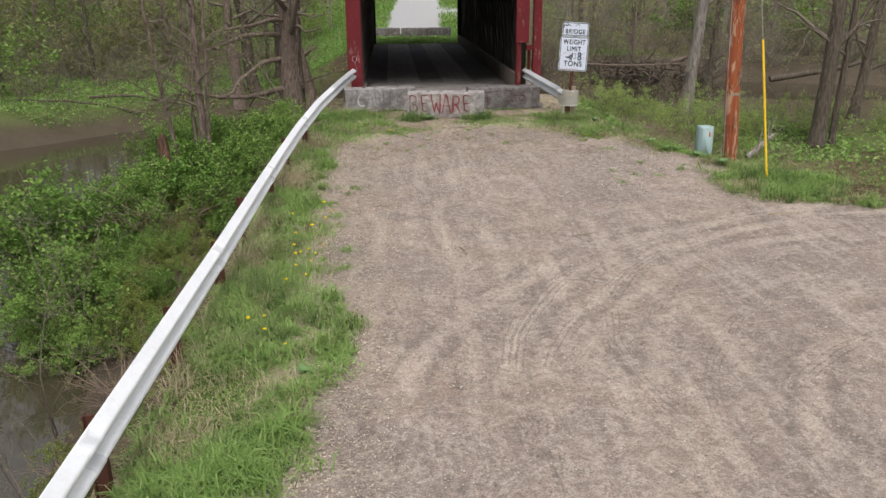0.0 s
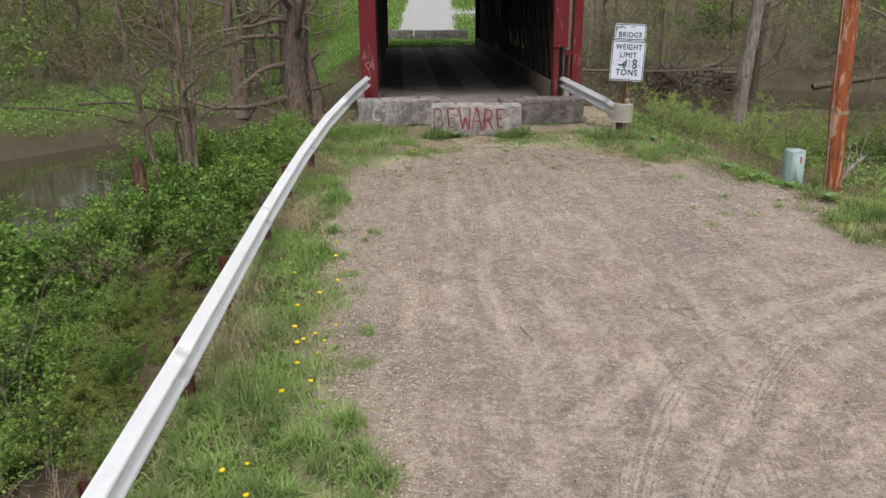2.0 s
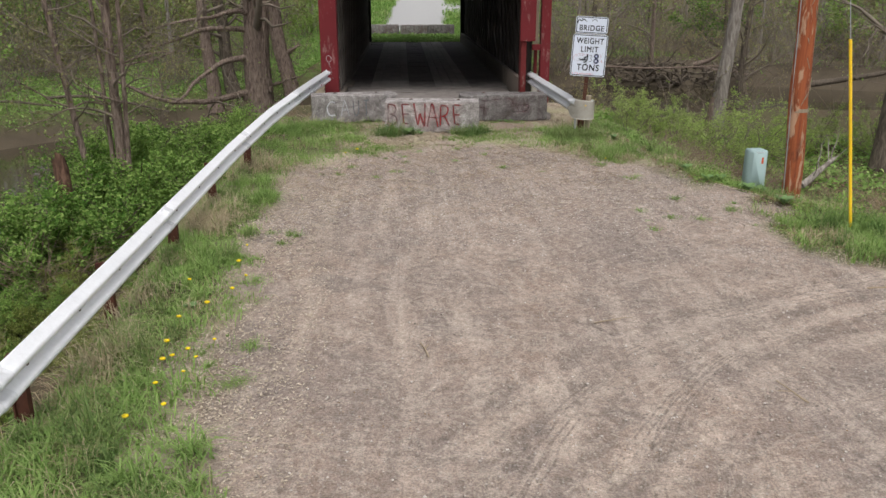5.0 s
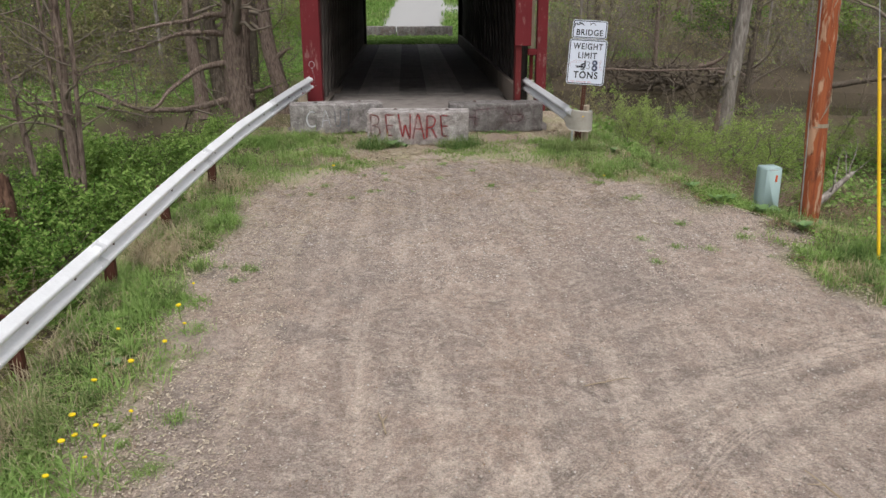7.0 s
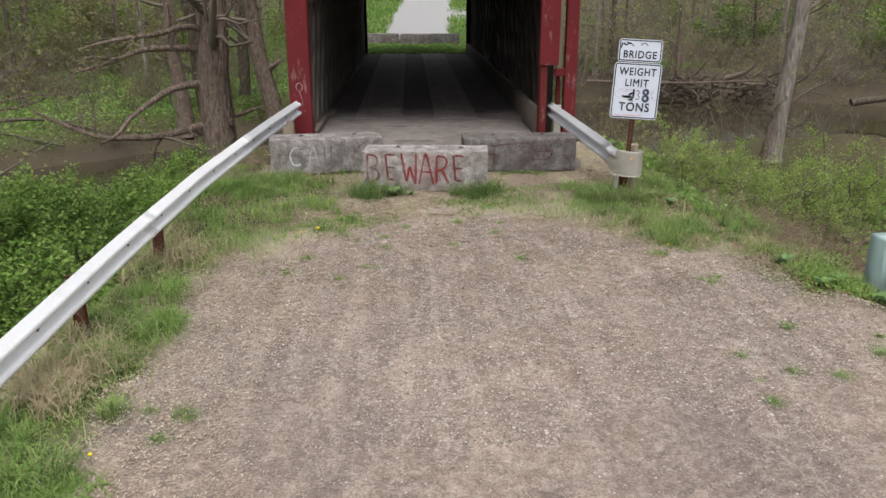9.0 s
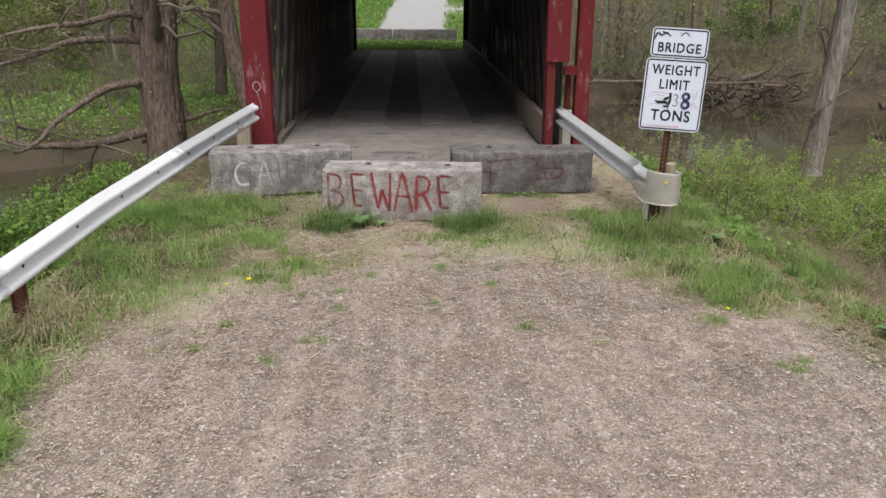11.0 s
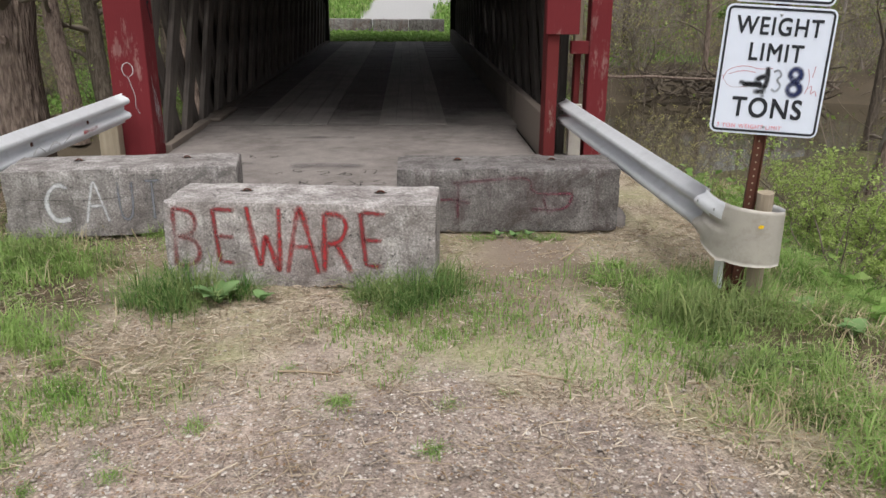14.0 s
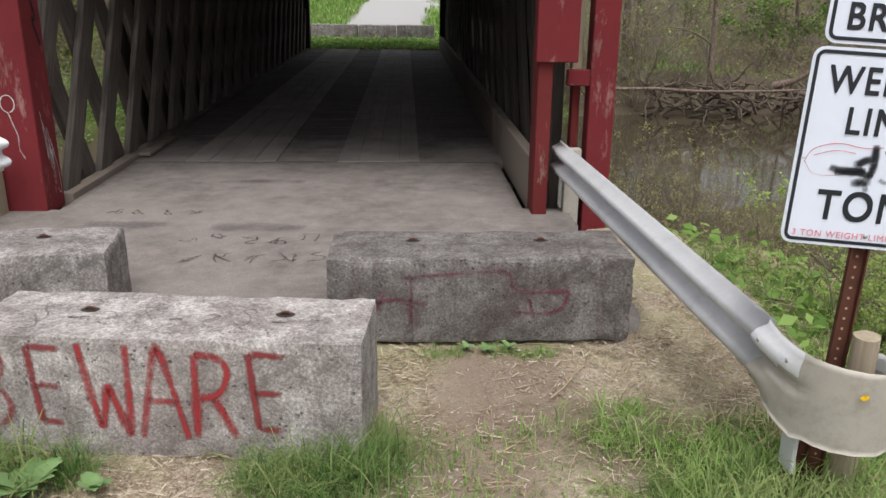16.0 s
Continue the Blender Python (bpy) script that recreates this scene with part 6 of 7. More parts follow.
def far_woods():
    """The woods beyond, too many to count: stems with branches, and a haze of young leaves."""
    rng = np.random.default_rng(90)
    lines, tips = [], []
    n = 0
    while n < 520:
        x, y = rng.uniform(-110, 120), rng.uniform(52, 130)
        if abs(x - 1.5) < 4.5 + 0.06 * (y - 44):
            continue
        n += 1
        z = ground_at(x, y) - 0.2
        h = rng.uniform(6, 12)
        line = wander((x, y, z), (rng.normal(0, 0.06), rng.normal(0, 0.06), 1), h, rng.uniform(0.04, 0.13), 0.02, rng, 7, 0.05)
        lines.append(line)
        for k in range(9):
            p = line[0][rng.integers(1, 6)] + rng.normal(0, 0.2, 3)
            b = wander(p, (rng.normal(0, 1), rng.normal(0, 1), 0.6), rng.uniform(1.2, 3.2), 0.03, 0.008, rng, 4, 0.25)
            lines.append(b)
            tips.append(b[0][1:])
    v, f = tubes(lines, 4)
    stuff("far_woods", v, f, PALE_TWIG, "distant bare grey-brown woodland stems", "woods")
    src = np.concatenate(tips)
    at = src[rng.integers(0, len(src), 60000)] + rng.normal(0, 0.5, (60000, 3))
    at = at[(at[:, 0] < 3) | (rng.random(len(at)) < 0.35)]
    v, f = leaf_quads(at, 0.2, rng)
    stuff("far_foliage", v, f, PALE_LEAF, "haze of pale spring leaves on distant trees", "foliage")


far_woods()


def brush():
    """Thicket stems and low leaves on the far banks."""
    rng = np.random.default_rng(91)
    lines, tips = [], []
    zones = [((-30, -4.5), (24, 52), 1000), ((6, 40), (36, 60), 1500), ((13, 34), (8, 22), 140), ((-30, -15), (2, 26), 250), ((5.0, 14), (16.5, 20), 25), ((-5.5, -2.6), (16, 20), 40)]
    for (x0, x1), (y0, y1), count in zones:
        for k in range(count):
            x, y = rng.uniform(x0, x1), rng.uniform(y0, y1)
            if creek_distance(np.array(x), np.array(y)) < 5.3 or (abs(x - 1.3) < 4.2 and y > 36):
                continue
            z = ground_at(x, y) - 0.05
            ln = rng.uniform(0.6, 2.6)
            line = wander((x, y, z), (rng.normal(0, 0.5), rng.normal(0, 0.5), 1), ln, rng.uniform(0.006, 0.02), 0.003, rng, 5, 0.2)
            lines.append(line)
            for j in range(3):
                b = wander(line[0][rng.integers(1, 5)], (rng.normal(0, 1), rng.normal(0, 1), 0.5), ln * 0.5, 0.007, 0.002, rng, 4, 0.25)
                lines.append(b)
                tips.append(b[0])
    v, f = tubes(lines, 3)
    stuff("thicket", v, f, TWIG, "grey-brown leafless thicket stems along the creek", "thicket")
    src = np.concatenate(tips)
    at = src[rng.integers(0, len(src), 26000)] + rng.normal(0, 0.12, (26000, 3))
    at = at[(at[:, 0] < 3) | (rng.random(len(at)) < 0.4)]
    v, f = leaf_quads(at, 0.06, rng)
    stuff("thicket_leaves", v, f, FRESH_LEAF, "young yellow-green leaves in the thicket", "foliage")
    # low green cover on the far flats
    pts = []
    for (x0, x1), (y0, y1), count in [((-30, -4), (24, 50), 70000), ((6, 40), (37, 56), 5000), ((4.4, 12), (13, 19), 4000), ((9, 24), (11, 19), 3500), ((-6, 8), (37.5, 47), 16000)]:
        x, y = rng.uniform(x0, x1, count), rng.uniform(y0, y1, count)
        keep = (creek_distance(x, y) > 5.6) & (rough(x, y, 3.0, 71) + 0.35 * rng.random(count) > 0.02) & (gravel_mask(x, y) < 0.4)
        pts.append(np.stack([x, y, ground_z(x, y)], 1)[keep])
    p = np.concatenate(pts)
    v, f = leaf_quads(p + np.array((0, 0, 0.06)) + rng.normal(0, 0.035, p.shape), 0.10, rng, 0.35)
    stuff("ground_cover", v, f, GRASS_LEAF, "low green plants covering the creek flats", "ground cover")


brush()


# ---- grass ----
def grow_grass():
    rng = np.random.default_rng(95)

    def sample(n, xr, yr, keep):
        x, y = rng.uniform(*xr, n), rng.uniform(*yr, n)
        ok = rng.random(n) < keep(x, y)
        x, y = x[ok], y[ok]
        return np.stack([x, y, ground_z(x, y) - 0.01], 1)

    def verge(x, y):
        d = (1 - gravel_mask(x, y)) ** 2
        clump = np.where(x < 0, np.interp(y, [7, 11], [0.2, 0.12]), 0.1) + 0.9 * smooth(0.0, 0.2, rough(x, y, 0.42, 101) + 0.8 * rough(x, y, 1.3, 102) - np.interp(y, [7, 11], [-0.05, -0.015]))
        left = (x < 0) * (x > -2.5) * (1 - 0.75 * smooth(11.5, 13.5, y) * smooth(-1.6, -0.5, x))
        right = (x > 2.4) * (1 - (x < 4.25) * (y > 14.1)) * 0.85 * smooth(2.7, 3.8, x + 0.1 * (y - 12)) * (1 - 0.93 * smooth(6.3, 7.3, x)) * (1 - 0.8 * (y > 14.3) * (x < 4.4))
        return d * clump * np.maximum(left, right) * (1 - np.where(x < 0, 0.3, 0.55) * litter_mask(x, y))

    p = sample(290000, (-2.5, 0.2), (-1.5, 15.6), verge)
    q = sample(430000, (2.4, 11), (5.4, 17), verge)
    p = np.concatenate([p, q])
    tall = 0.075 + 0.17 * smooth(-0.05, 0.22, rough(p[:, 0], p[:, 1], 0.5, 103))
    v, f = blades(p, tall, np.interp(p[:, 1], [6, 11], [0.0115, 0.0064]), rng, 1.7)
    stuff("verge_grass", v, f, GRASS_LEAF, "bright spring grass on the road verges", "grass")
    p = sample(90000, (-2.5, 0.4), (-1.5, 15.6), lambda x, y: verge(x, y) * smooth(0.0, 0.2, rough(x, y, 0.7, 105)))
    q = sample(150000, (2.4, 9), (6, 17), lambda x, y: verge(x, y) * smooth(0.0, 0.2, rough(x, y, 0.7, 105)))
    v, f = blades(np.concatenate([p, q]), 0.19, 0.0065, rng, 1.9)
    stuff("straw_grass", v, f, STRAW_LEAF, "dry straw-coloured grass among the green", "grass")
    # clumps that stand out of the sward, denser at the heart
    c = np.concatenate([sample(2600, (-2.35, 0.2), (-1.5, 15.4), verge), sample(3800, (2.6, 8.5), (5.8, 16.5), verge)])
    n = rng.integers(24, 80, len(c))
    wide = np.repeat(rng.uniform(0.03, 0.075, len(c)), n)
    high = np.repeat(rng.uniform(0.09, 0.24, len(c)), n)
    off = rng.normal(0, 1, (len(wide), 2)) * wide[:, None]
    p = np.repeat(c, n, 0) + np.concatenate([off, np.zeros((len(off), 1))], 1)
    dark = np.repeat(rng.random(len(c)) < 0.5, n)
    for pick, mt, lab in ((~dark, GRASS_LEAF, "bright clumps of spring grass on the verges"), (dark, DARK_GRASS, "dark clumps of longer grass on the verges")):
        v, f = arching(p[pick], high[pick], np.interp(p[pick][:, 1], [6, 11], [0.0105, 0.0058]), rng, 1.05)
        stuff("grass_clumps", v, f, mt, lab, "grass")
    # dry stalks bent down beside the rail posts
    strip = lambda x, y: smooth(-0.02, 0.22, rough(x, y, 0.9, 111)) * smooth(0.42, 0.1, np.abs(x - np.interp(y, RAIL[:, 1], RAIL[:, 0]) - 0.05))
    p = sample(60000, (-2.6, -1.0), (-1.5, 14.6), strip)
    v, f = arching(p, 0.34, 0.0065, rng, 1.5)
    stuff("dry_stalk_strip", v, f, STRAW_LEAF, "dry bent stalks under the guard rail", "grass")
    # chips of bark and dead leaf where the drive meets the grass
    edge = lambda x, y: smooth(0.02, 0.35, gravel_mask(x, y)) * smooth(1.0, 0.62, gravel_mask(x, y)) + 0.45 * smooth(0.75, 0.2, np.abs(x + 0.85)) * (y < 11)
    p = np.concatenate([sample(60000, (-1.9, 0.4), (-1.5, 12.5), edge), sample(50000, (2.4, 7.5), (5.8, 13.5), edge)])
    v, f = leaf_quads(p + np.array((0, 0, 0.02)), 0.020, rng, 0.7, 1.3)
    stuff("bark_chips", v, f, LITTER_LEAF, "pale chips of bark and dead leaf along the drive's edge", "litter")
    # thin, short grass in the trampled strip before the blocks
    thin = lambda x, y: 0.22 * (1 - gravel_mask(x, y)) ** 2 * smooth(0.0, 0.25, rough(x, y, 0.8, 107) + 0.04) * (y > 10.5)
    p = sample(190000, (-1.8, 4.2), (10.5, 14.6), thin)
    v, f = blades(p, 0.085, 0.006, rng, 0.8)
    stuff("short_grass", v, f, GRASS_LEAF, "thin short grass in the trampled strip", "grass")
    p = sample(210000, (-2.4, 5.0), (8.5, 17.0), lambda x, y: (0.25 + 0.75 * litter_mask(x, y)) * (1 - 0.8 * gravel_mask(x, y)) * (0.25 + smooth(-0.1, 0.2, rough(x, y, 0.35, 108))) * (1 - 0.65 * (np.abs(x - 2.65) < 0.35) * (y > 12.9)))
    v, f = lying(p, 0.048, 0.0045, rng)
    stuff("dry_litter", v, f, LITTER_LEAF, "flattened dry grass litter", "grass")
    # far verge by the other blocks
    p = sample(60000, (-5, 8), (38.4, 47), lambda x, y: (1 - gravel_mask(x, y)) * 0.8)
    v, f = blades(p, 0.11, 0.02, rng, 0.9)
    q = sample(60000, (-14, 16), (44, 80), lambda x, y: (1 - gravel_mask(x, y)) * (0.4 + smooth(-0.1, 0.2, rough(x, y, 2.5, 109))))
    v2, f2 = blades(q, 0.26, 0.05, rng, 0.9)
    v, f = np.concatenate([v, v2]), np.concatenate([f, f2 + len(v)])
    stuff("far_grass", v, f, GRASS_LEAF, "bright grass beyond the bridge", "grass")


grow_grass()


def tuft(seed, count, height, spread, material, name="grass_tuft", label="dark green tuft of long grass"):
    rng = np.random.default_rng(seed)
    p = np.stack([rng.normal(0, spread, count), rng.normal(0, spread, count), np.full(count, -0.02)], 1)
    me = mesh_from(name, *arching(p, height, 0.0070, rng, 1.15))
    return tagged(link(name, me, material), label, "grass tuft", kind="stuff")


tufts = [tuft(200 + k, 230, 0.30 + 0.06 * k, 0.09 + 0.025 * k, DARK_GRASS) for k in range(2)] + [tuft(210 + k, 130, 0.15, 0.085, GRASS_LEAF, label="short bright green tuft of grass") for k in range(2)]
spots = [(0.18, 13.72, 1.0, 0), (0.36, 13.62, 1.0, 1), (0.02, 13.55, 0.9, 0), (0.25, 13.42, 0.8, 0), (0.62, 13.68, 0.7, 0), (1.48, 13.60, 0.7, 0), (1.62, 13.55, 0.8, 1), (1.80, 13.58, 0.9, 0), (1.95, 13.62, 0.9, 1), (2.03, 13.80, 0.8, 0), (1.70, 13.36, 0.6, 0), (0.02, 12.35, 0.75, 2), (-0.35, 12.30, 0.8, 3), (0.20, 12.1, 0.8, 2), (-0.75, 11.4, 0.9, 3), (-0.9, 12.3, 0.9, 2), (2.3, 14.85, 0.8, 2), (2.42, 14.88, 0.7, 3), (2.95, 14.88, 0.7, 3), (2.7, 14.9, 0.9, 2), (2.85, 14.85, 0.6, 2), (1.9, 14.9, 0.6, 3), (3.3, 14.2, 0.9, 3), (3.1, 13.9, 0.9, 2), (3.45, 13.8, 1.0, 3), (3.35, 13.5, 1.0, 2), (3.0, 13.5, 0.8, 3), (3.5, 13.1, 1.1, 1), (3.9, 13.2, 0.9, 1), (3.6, 13.5, 0.8, 0), (4.2, 13.1, 0.8, 2), (-1.0, 14.4, 0.9, 1), (-0.2, 14.9, 0.6, 2), (0.0, 11.75, 0.6, 3), (1.1, 12.6, 0.5, 2), (-0.9, 4.6, 1.0, 3), (-1.1, 6.1, 1.1, 2), (-0.85, 2.0, 0.9, 3), (-1.0, 0.4, 1.0, 2), (4.9, 8.4, 0.9, 3), (5.3, 7.5, 0.9, 2), (5.7, 6.9, 1.1, 3), (6.3, 6.6, 1.1, 2), (3.7, 10.9, 0.7, 3), (4.1, 10.2, 0.6, 2), (-1.8, 3.1, 1.3, 0), (-1.9, 4.4, 1.2, 1), (-1.75, 1.6, 1.2, 0), (6.2, 9.9, 1.0, 0), (6.5, 8.9, 1.1, 1), (5.9, 9.0, 0.9, 0), (5.8, 7.6, 1.1, 1), (6.3, 7.3, 1.1, 0)]
rnd = random.Random(61)
spots += [(rnd.uniform(-1.4, 2.9), rnd.uniform(10.3, 13.4), rnd.uniform(0.35, 0.75), rnd.choice((2, 3))) for k in range(34)]
spots += [(rnd.uniform(-1.3, -0.7), rnd.uniform(-0.5, 9.5), rnd.uniform(0.5, 0.9), rnd.choice((2, 3))) for k in range(16)]
spots += [(rnd.uniform(3.6, 5.2), rnd.uniform(7.6, 11.6), rnd.uniform(0.4, 0.8), rnd.choice((2, 3))) for k in range(12)]
seen = set()
for x, y, s, k in spots:
    m = placed(None, x, y, s, 47 * x + 90 * y, 0.01)
    if k in seen:
        copy_thing(tufts[k], m)
    else:
        seen.add(k)
        tufts[k].matrix_basis = m


def broad_weed(seed, n, size, label):
    """A rosette of broad leaves."""
    rng = np.random.default_rng(seed)
    t = thing("broad_leaf_weed", label, "weed", (0, 0, 0), "weeds")
    for k in range(n):
        a, ln, el = k * 2.4 + rng.uniform(-0.3, 0.3), size * rng.uniform(0.8, 1.3), rng.uniform(0.85, 1.35)
        vs, fs = [], []
        for i in range(7):
            u = i / 6
            w = 0.31 * ln * math.sin(math.pi * min(1, 0.08 + u * 0.95)) ** 0.8
            r, z = ln * u * math.cos(el * (1 - 0.7 * u)), ln * (0.85 * u - 0.42 * u * u) * math.sin(el) * 1.75
            c = Vector((math.cos(a) * r, math.sin(a) * r, z))
            s = Vector((-math.sin(a), math.cos(a), 0))
            vs += [c - s * w + Vector((0, 0, 0.12 * w)), c, c + s * w + Vector((0, 0, 0.12 * w))]
        for i in range(6):
            for j in range(2):
                b = i * 3 + j
                fs.append((b, b + 1, b + 4, b + 3))
        link("leaf", mesh_from("leaf", vs, fs), DOCK_LEAF, t, "", True)
    return t


dock = broad_weed(5, 14, 0.145, "broad-leaved green dock plant beside the concrete block")
dock.matrix_basis = placed(dock, 0.52, 13.52, 1.0, 20, -0.02)
for x, y, s in ((2.62, 14.86, 0.35), (2.75, 14.9, 0.32), (2.5, 14.9, 0.3), (0.8, 13.55, 0.5), (4.25, 13.25, 0.7), (4.4, 12.9, 0.7), (5.0, 10.6, 0.8), (5.4, 10.2, 0.9), (5.6, 9.6, 0.9), (5.1, 9.9, 0.7), (6.4, 9.5, 1.0), (5.7, 8.6, 0.9), (-1.1, 1.2, 0.5), (-1.3, 0.7, 0.45), (-1.6, 5.4, 0.5), (6.0, 10.0, 1.0), (6.5, 10.1, 1.0)):
    copy_thing(dock, placed(dock, x, y, s, 77 * x + 31 * y, -0.02))


def dandelion():
    t = thing("dandelion", "yellow dandelion flower in the verge grass", "flower", (0, 0, 0), "dandelions")
    tube_part("stem", [([(0, 0, 0), (0.005, 0, 0.06), (0.0, 0.006, 0.125)], [0.003, 0.003, 0.003])], FRESH_LEAF, t, "", 5)
    bm = bmesh.new()
    bmesh.ops.create_uvsphere(bm, u_segments=10, v_segments=6, radius=0.021)
    for v in bm.verts:
        v.co = Vector((v.co.x * (1 + 0.15 * math.sin(9 * math.atan2(v.co.y, v.co.x))), v.co.y, v.co.z * 0.5 + 0.128))
    part("flower_head", bm, FLOWER, t, "yellow flower head", True)
    return t


flower = dandelion()
spots = [(-1.35, 4.3), (-1.42, 4.15), (-1.25, 4.2), (-1.5, 4.05), (-1.3, 3.95), (-1.55, 4.4), (-1.2, 4.5), (-1.45, 3.7), (-1.25, 5.6), (-1.2, 6.0), (-1.3, 6.3), (-1.35, 7.0), (-1.4, 5.2), (-1.6, 2.3), (-1.75, 2.2), (-1.55, 1.9), (-1.3, 1.6), (-1.5, 3.2), (-0.52, 11.55), (-0.30, 11.52), (3.75, 10.9), (-1.6, 4.9), (-1.3, 3.4), (-1.75, 5.9)]
for k, (x, y) in enumerate(spots):
    m = placed(flower, x, y, 1.0 + 0.25 * math.sin(9 * k), 50 * k, 0.0, 0.02, 12 * math.sin(5 * k))
    if k:
        copy_thing(flower, m)
    else:
        flower.matrix_basis = m


def weed_patch():
    """Low broad-leaved weeds crowded round the pole, the pedestal and the guy wire."""
    rng = np.random.default_rng(113)
    n = 26000
    x, y = rng.uniform(4.7, 9.5, n), rng.uniform(6.7, 12.4, n)
    dense = smooth(0.02, 0.2, rough(x, y, 0.7, 115) + 0.16 * smooth(1.6, 0.4, np.hypot(x - 6.2, (y - 8.8) * 0.7)))
    ok = (rng.random(n) < dense) & (gravel_mask(x, y) < 0.35)
    x, y = x[ok], y[ok]
    z = ground_z(x, y) + rng.uniform(0.02, 1.0, len(x)) * (0.1 + 0.22 * smooth(0.0, 0.25, rough(x, y, 0.5, 116)))
    v, f = leaf_quads(np.stack([x, y, z], 1), 0.036, rng, 0.45)
    stuff("weed_patch", v, f, BUSH_LEAF, "dark green broad-leaved weeds round the pole", "weeds")


weed_patch()


# ---- loose things on the ground ----
def loose_bits():
    rng = np.random.default_rng(97)
    n = 46000
    x, y = rng.uniform(-1.4, 6.5, n), rng.uniform(-1.5, 15, n)
    ok = np.maximum(gravel_mask(x, y), 0.5 * litter_mask(x, y)) * np.interp(y, [5, 10], [0.35, 1.0]) > rng.random(n)
    x, y = x[ok], y[ok]
    s = np.minimum(rng.gamma(1.6, 0.0034, len(x)) + 0.003, 0.013)
    base = np.array([(1, 0, 0), (0, 1, 0), (-1, 0, 0), (0, -1, 0), (0, 0, 0.75), (0, 0, -0.6)], float)
    tri = np.array([(0, 1, 4), (1, 2, 4), (2, 3, 4), (3, 0, 4), (1, 0, 5), (2, 1, 5), (3, 2, 5), (0, 3, 5)])
    a = rng.uniform(0, 6.28, len(x))
    b = base[None] * rng.uniform(0.65, 1.35, (len(x), 6, 1))
    b = np.stack([b[..., 0] * np.cos(a)[:, None] - b[..., 1] * np.sin(a)[:, None], b[..., 0] * np.sin(a)[:, None] + b[..., 1] * np.cos(a)[:, None], b[..., 2]], -1) * s[:, None, None]
    v = b + np.stack([x, y, ground_z(x, y) + 0.25 * s + 0.004], 1)[:, None]
    f = tri[None] + 6 * np.arange(len(x))[:, None, None]
    stuff("pebbles", v.reshape(-1, 3), f.reshape(-1, 3), STONE, "loose pale pebbles on the gravel", "pebbles")
    n = 34000
    x, y = rng.uniform(-2.2, 5.5, n), rng.uniform(-1, 15.3, n)
    ok = np.maximum(litter_mask(x, y), 0.06) * (0.3 + (y > 9)) > rng.random(n)
    p = np.stack([x, y, ground_z(x, y) + 0.014], 1)[ok]
    v, f = leaf_quads(p, 0.017, rng, 0.75)
    stuff("fallen_leaves", v, f, OLD_LEAF, "scattered brown fallen leaves and bits of bark", "litter")
    m = 20000
    x, y = rng.uniform(4.6, 13.5, m), rng.uniform(5.8, 14.0, m)
    p = np.stack([x, y, ground_z(x, y) + 0.02], 1)[gravel_mask(x, y) < 0.3]
    v, f = leaf_quads(p, 0.045, rng, 0.7)
    stuff("leaf_litter", v, f, OLD_LEAF, "brown fallen leaves under the brambles", "litter")
    lines = []
    for k in range(2000):
        x, y = rng.uniform(-1.6, 4.8), rng.uniform(8, 15.2)
        if rng.random() > max(0.25, float(litter_mask(np.array(x), np.array(y)))):
            continue
        a, ln = rng.uniform(0, 6.28), rng.gamma(2, 0.05) + 0.04
        z = ground_at(x, y) + 0.012
        lines.append(wander((x, y, z), (math.cos(a), math.sin(a), 0.02), ln, 0.0035, 0.0015, rng, 4, 0.12))
    v, f = tubes(lines, 4)
    stuff("twig_litter", v, f, DEAD, "small dry twigs strewn on the ground", "twigs")


loose_bits()
for k, (x, y, a, ln, r) in enumerate(((1.05, 12.55, 5, 0.55, 0.008), (2.35, 13.0, -20, 0.5, 0.008), (2.25, 13.9, -10, 0.7, 0.01), (0.15, 12.6, 130, 0.4, 0.008), (2.6, 12.4, 150, 0.35, 0.006), (2.9, 14.3, 60, 0.4, 0.007), (1.4, 11.4, 30, 0.3, 0.006), (0.65, 4.3, 100, 0.9, 0.007), (0.62, 4.45, 80, 0.7, 0.006), (5.2, 5.6, 10, 0.5, 0.01), (3.5, 3.4, 120, 0.3, 0.008), (2.2, 4.9, 20, 0.4, 0.006), (4.1, 11.9, 40, 0.5, 0.008), (4.4, 11.5, 160, 0.45, 0.008))):
    rng = np.random.default_rng(300 + k)
    z = ground_at(x, y) + 0.02
    lines = [wander((x, y, z), (math.cos(radians(a)), math.sin(radians(a)), 0.01), ln, r, r * 0.5, rng, 7, 0.10)]
    lines.append(wander(lines[0][0][3], (math.cos(radians(a + 40)), math.sin(radians(a + 40)), 0.08), ln * 0.35, r * 0.6, r * 0.3, rng, 4, 0.1))
    tagged(tube_part("fallen_stick", lines, DEAD, None, "", 5), "dry brown fallen stick on the ground", "stick", "fallen sticks")


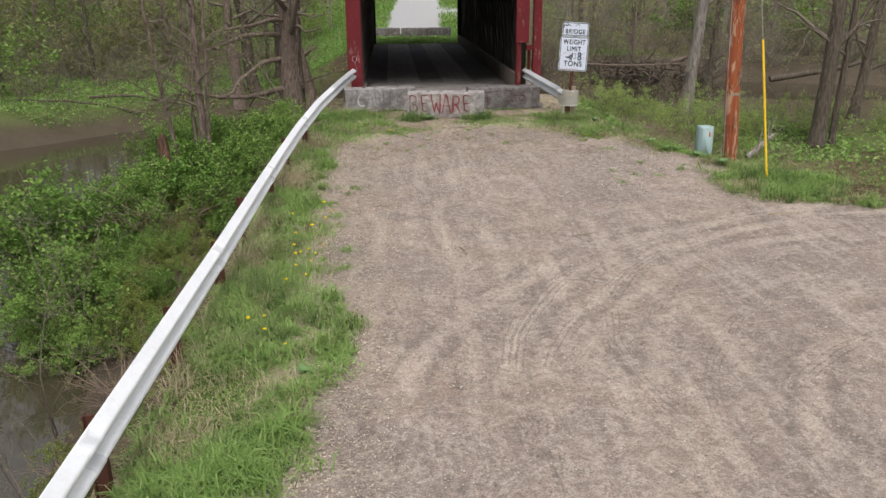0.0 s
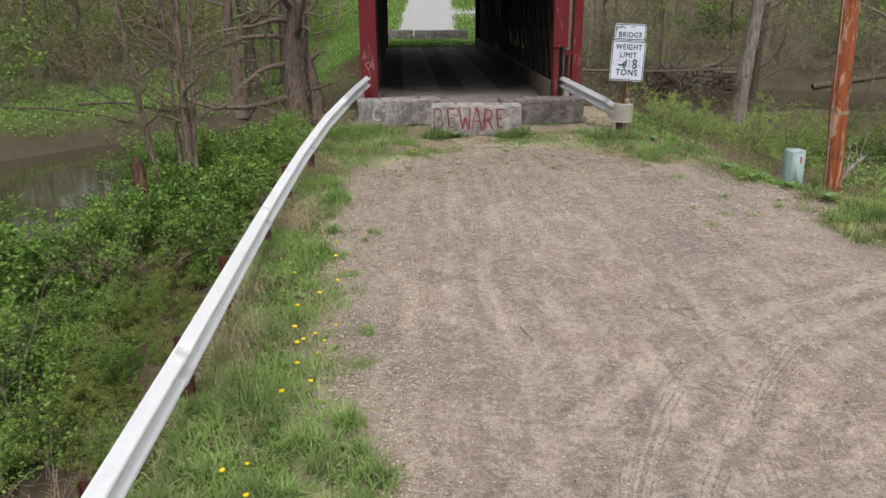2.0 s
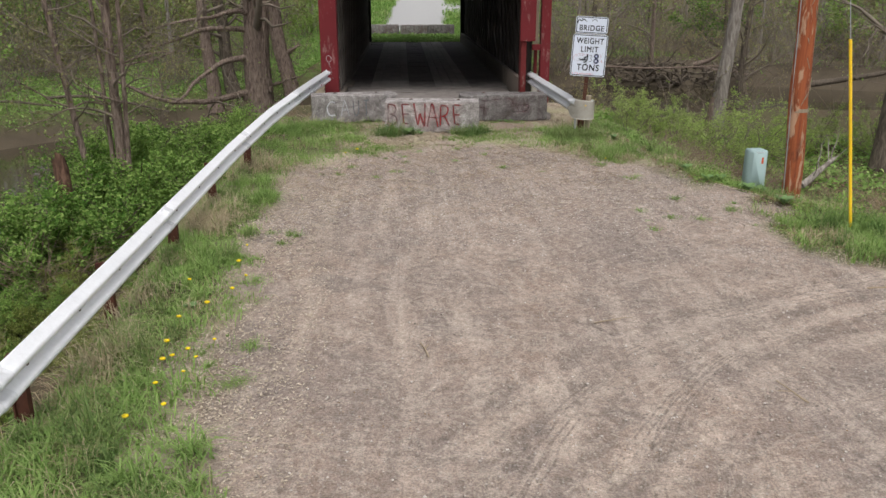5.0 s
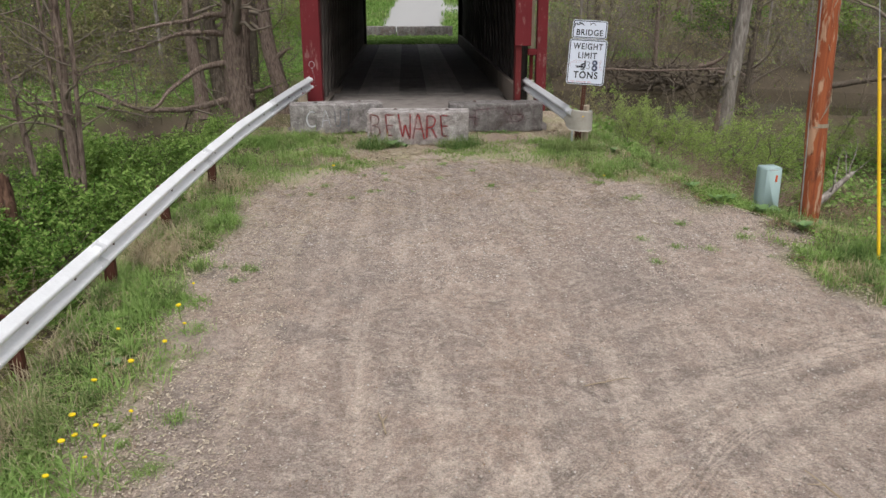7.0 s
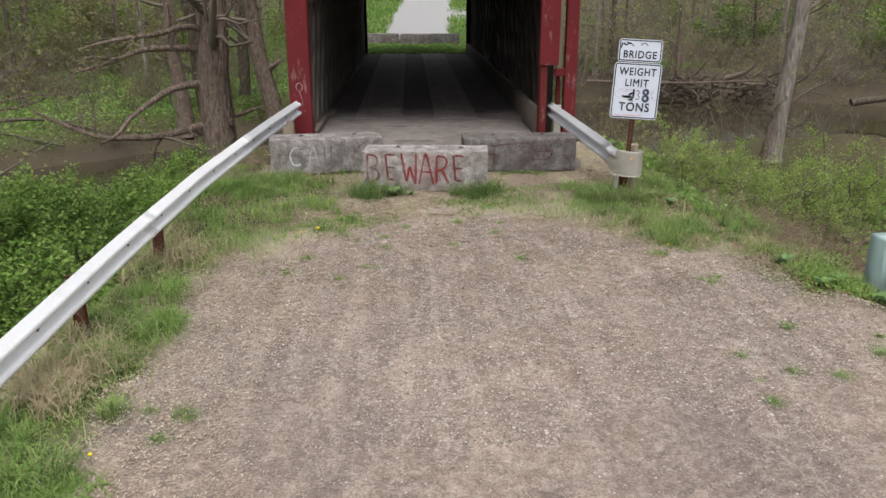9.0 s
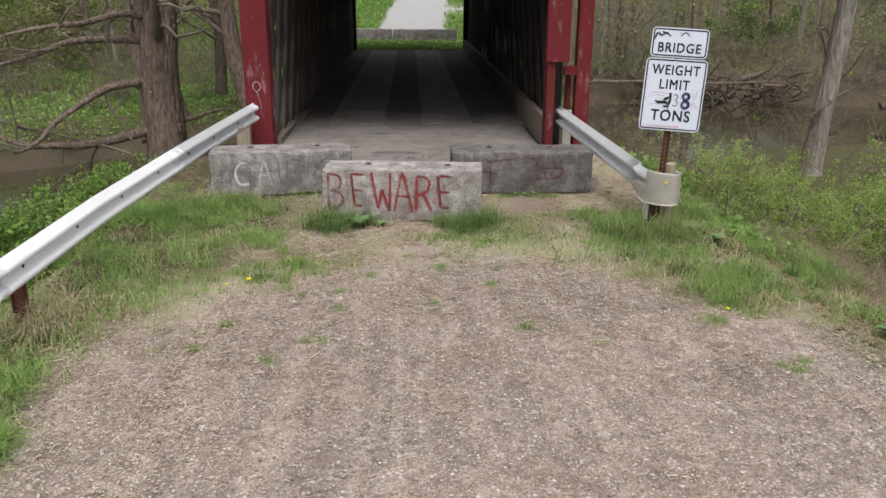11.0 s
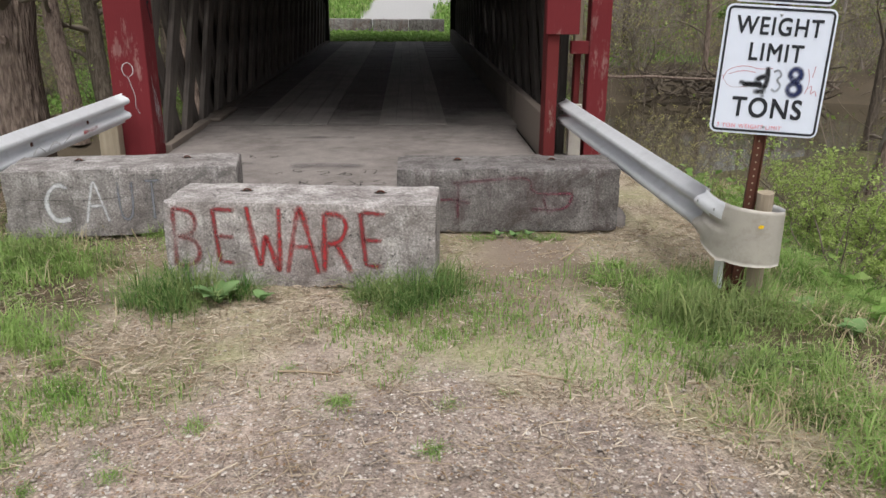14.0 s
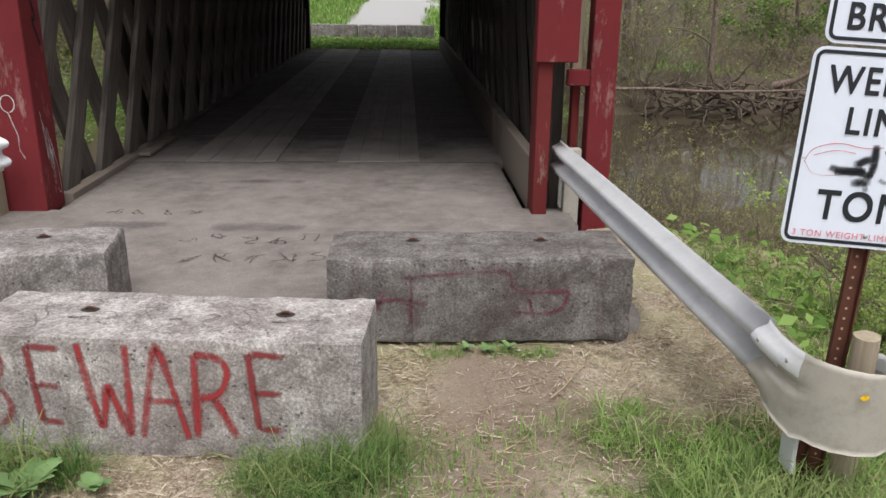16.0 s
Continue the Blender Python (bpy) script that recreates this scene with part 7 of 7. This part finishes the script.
def driftwood():
    rng = np.random.default_rng(98)
    t = thing("driftwood_pile", "pile of grey-brown driftwood logs and roots on the far bank", "driftwood", (13.5, 38.6, -1.6))
    for k in range(7):
        a = rng.uniform(-0.7, 0.7)
        line = wander((rng.uniform(-3.2, 2.5), rng.uniform(-0.6, 0.9), rng.uniform(-0.45, 0.5)), (math.cos(a), math.sin(a), rng.normal(0, 0.08)), rng.uniform(1.4, 3.6), rng.uniform(0.05, 0.16), 0.04, rng, 7, 0.16)
        tube_part("log", [line], (BARK_DARK, BARK, BARK_DARK)[k % 3], t, "", 8)
    roots = []
    for k in range(170):
        roots.append(wander((rng.uniform(-3, 4), rng.uniform(-0.8, 0.6), rng.uniform(-0.5, 0.6)), rng.normal(0, 1, 3) * (1, 1, 0.5), rng.uniform(0.5, 1.6), 0.055, 0.012, rng, 6, 0.3))
    # dark bark here also carries the shadow under the logs
    tagged(tube_part("root_tangle", roots, BARK_DARK, t, "", 5), kind="stuff")
    return t


driftwood()
for x, y, z, way, ln, r, mt, lab in ((8.3, 36.5, -0.95, (1.0, 0.0, -0.03), 7.5, 0.06, BARK, "long pale fallen trunk along the far bank"), (7.9, 12.4, -0.9, (0.9, 0.3, 0.55), 0.9, 0.07, BARK_GREY, "short pale broken branch propped among brambles"), (18.5, 33.9, -1.6, (1, -0.1, 0.12), 5.0, 0.16, BARK_DARK, "dark fallen trunk at the water's edge"), (-15.0, 26.6, -1.7, (1, -0.05, 0.04), 5.5, 0.05, BARK_DARK, "grey fallen branch on the far bank"), (-12.5, 28.2, -1.2, (1, 0.1, 0.08), 5.0, 0.06, BARK_DARK, "dark fallen branch on the far bank")):
    rng = np.random.default_rng(int(abs(x) * 10))
    line = wander((x, y, max(z, ground_at(x, y) - 0.02)), way, ln, r, r * 0.5, rng, 9, 0.06)
    br = [line]
    branch_out(line, rng, 5, 0.7, 0, br, 0.3, 0.4)
    tagged(tube_part("fallen_log", br, mt, None, "", 8), lab, "log")
# bare sapling over the near water
rng = np.random.default_rng(55)
for k, (x, y) in enumerate(((-4.4, 3.4), (-4.0, 1.6), (-4.8, 5.4))):
    t = thing("sapling", "bare thin grey sapling leaning over the water", "sapling", (x, y, ground_at(x, y) - 0.05))
    main = [wander((0, 0, 0), (rng.normal(0, 0.3), rng.normal(0, 0.3), 1), 2.4, 0.012, 0.003, rng, 8, 0.12) for j in range(3)]
    tw = []
    for line in main:
        branch_out(line, rng, 8, 0.7, 1, tw, 0.5, 0.3)
    tagged(tube_part("stem_clump", main, TWIG, t, "", 5), kind="stuff")
    tagged(tube_part("twig_spray", tw, TWIG, t, "", 3), kind="stuff")
snag = wander((-4.6, 10.1, ground_at(-4.6, 10.1) - 0.2), (0.03, 0.0, 1.0), 1.5, 0.15, 0.09, np.random.default_rng(14), 9, 0.04)
v, f = tubes([snag], 12)
for k in range(len(v)):
    v[k] += np.array(noise.noise_vector(Vector(v[k]) * 6)) * 0.035 + (np.array((0, 0, 0.12)) * rng.uniform(-1, 1) if k >= len(v) - 12 else 0)
tagged(link("tree_snag", mesh_from("tree_snag", v, f), bark_material("rotten_red_wood", (0.17, 0.10, 0.07), (0.05, 0.028, 0.02), 1.2), None, "", True), "broken rotten red-brown snag among the bank bushes", "stump")
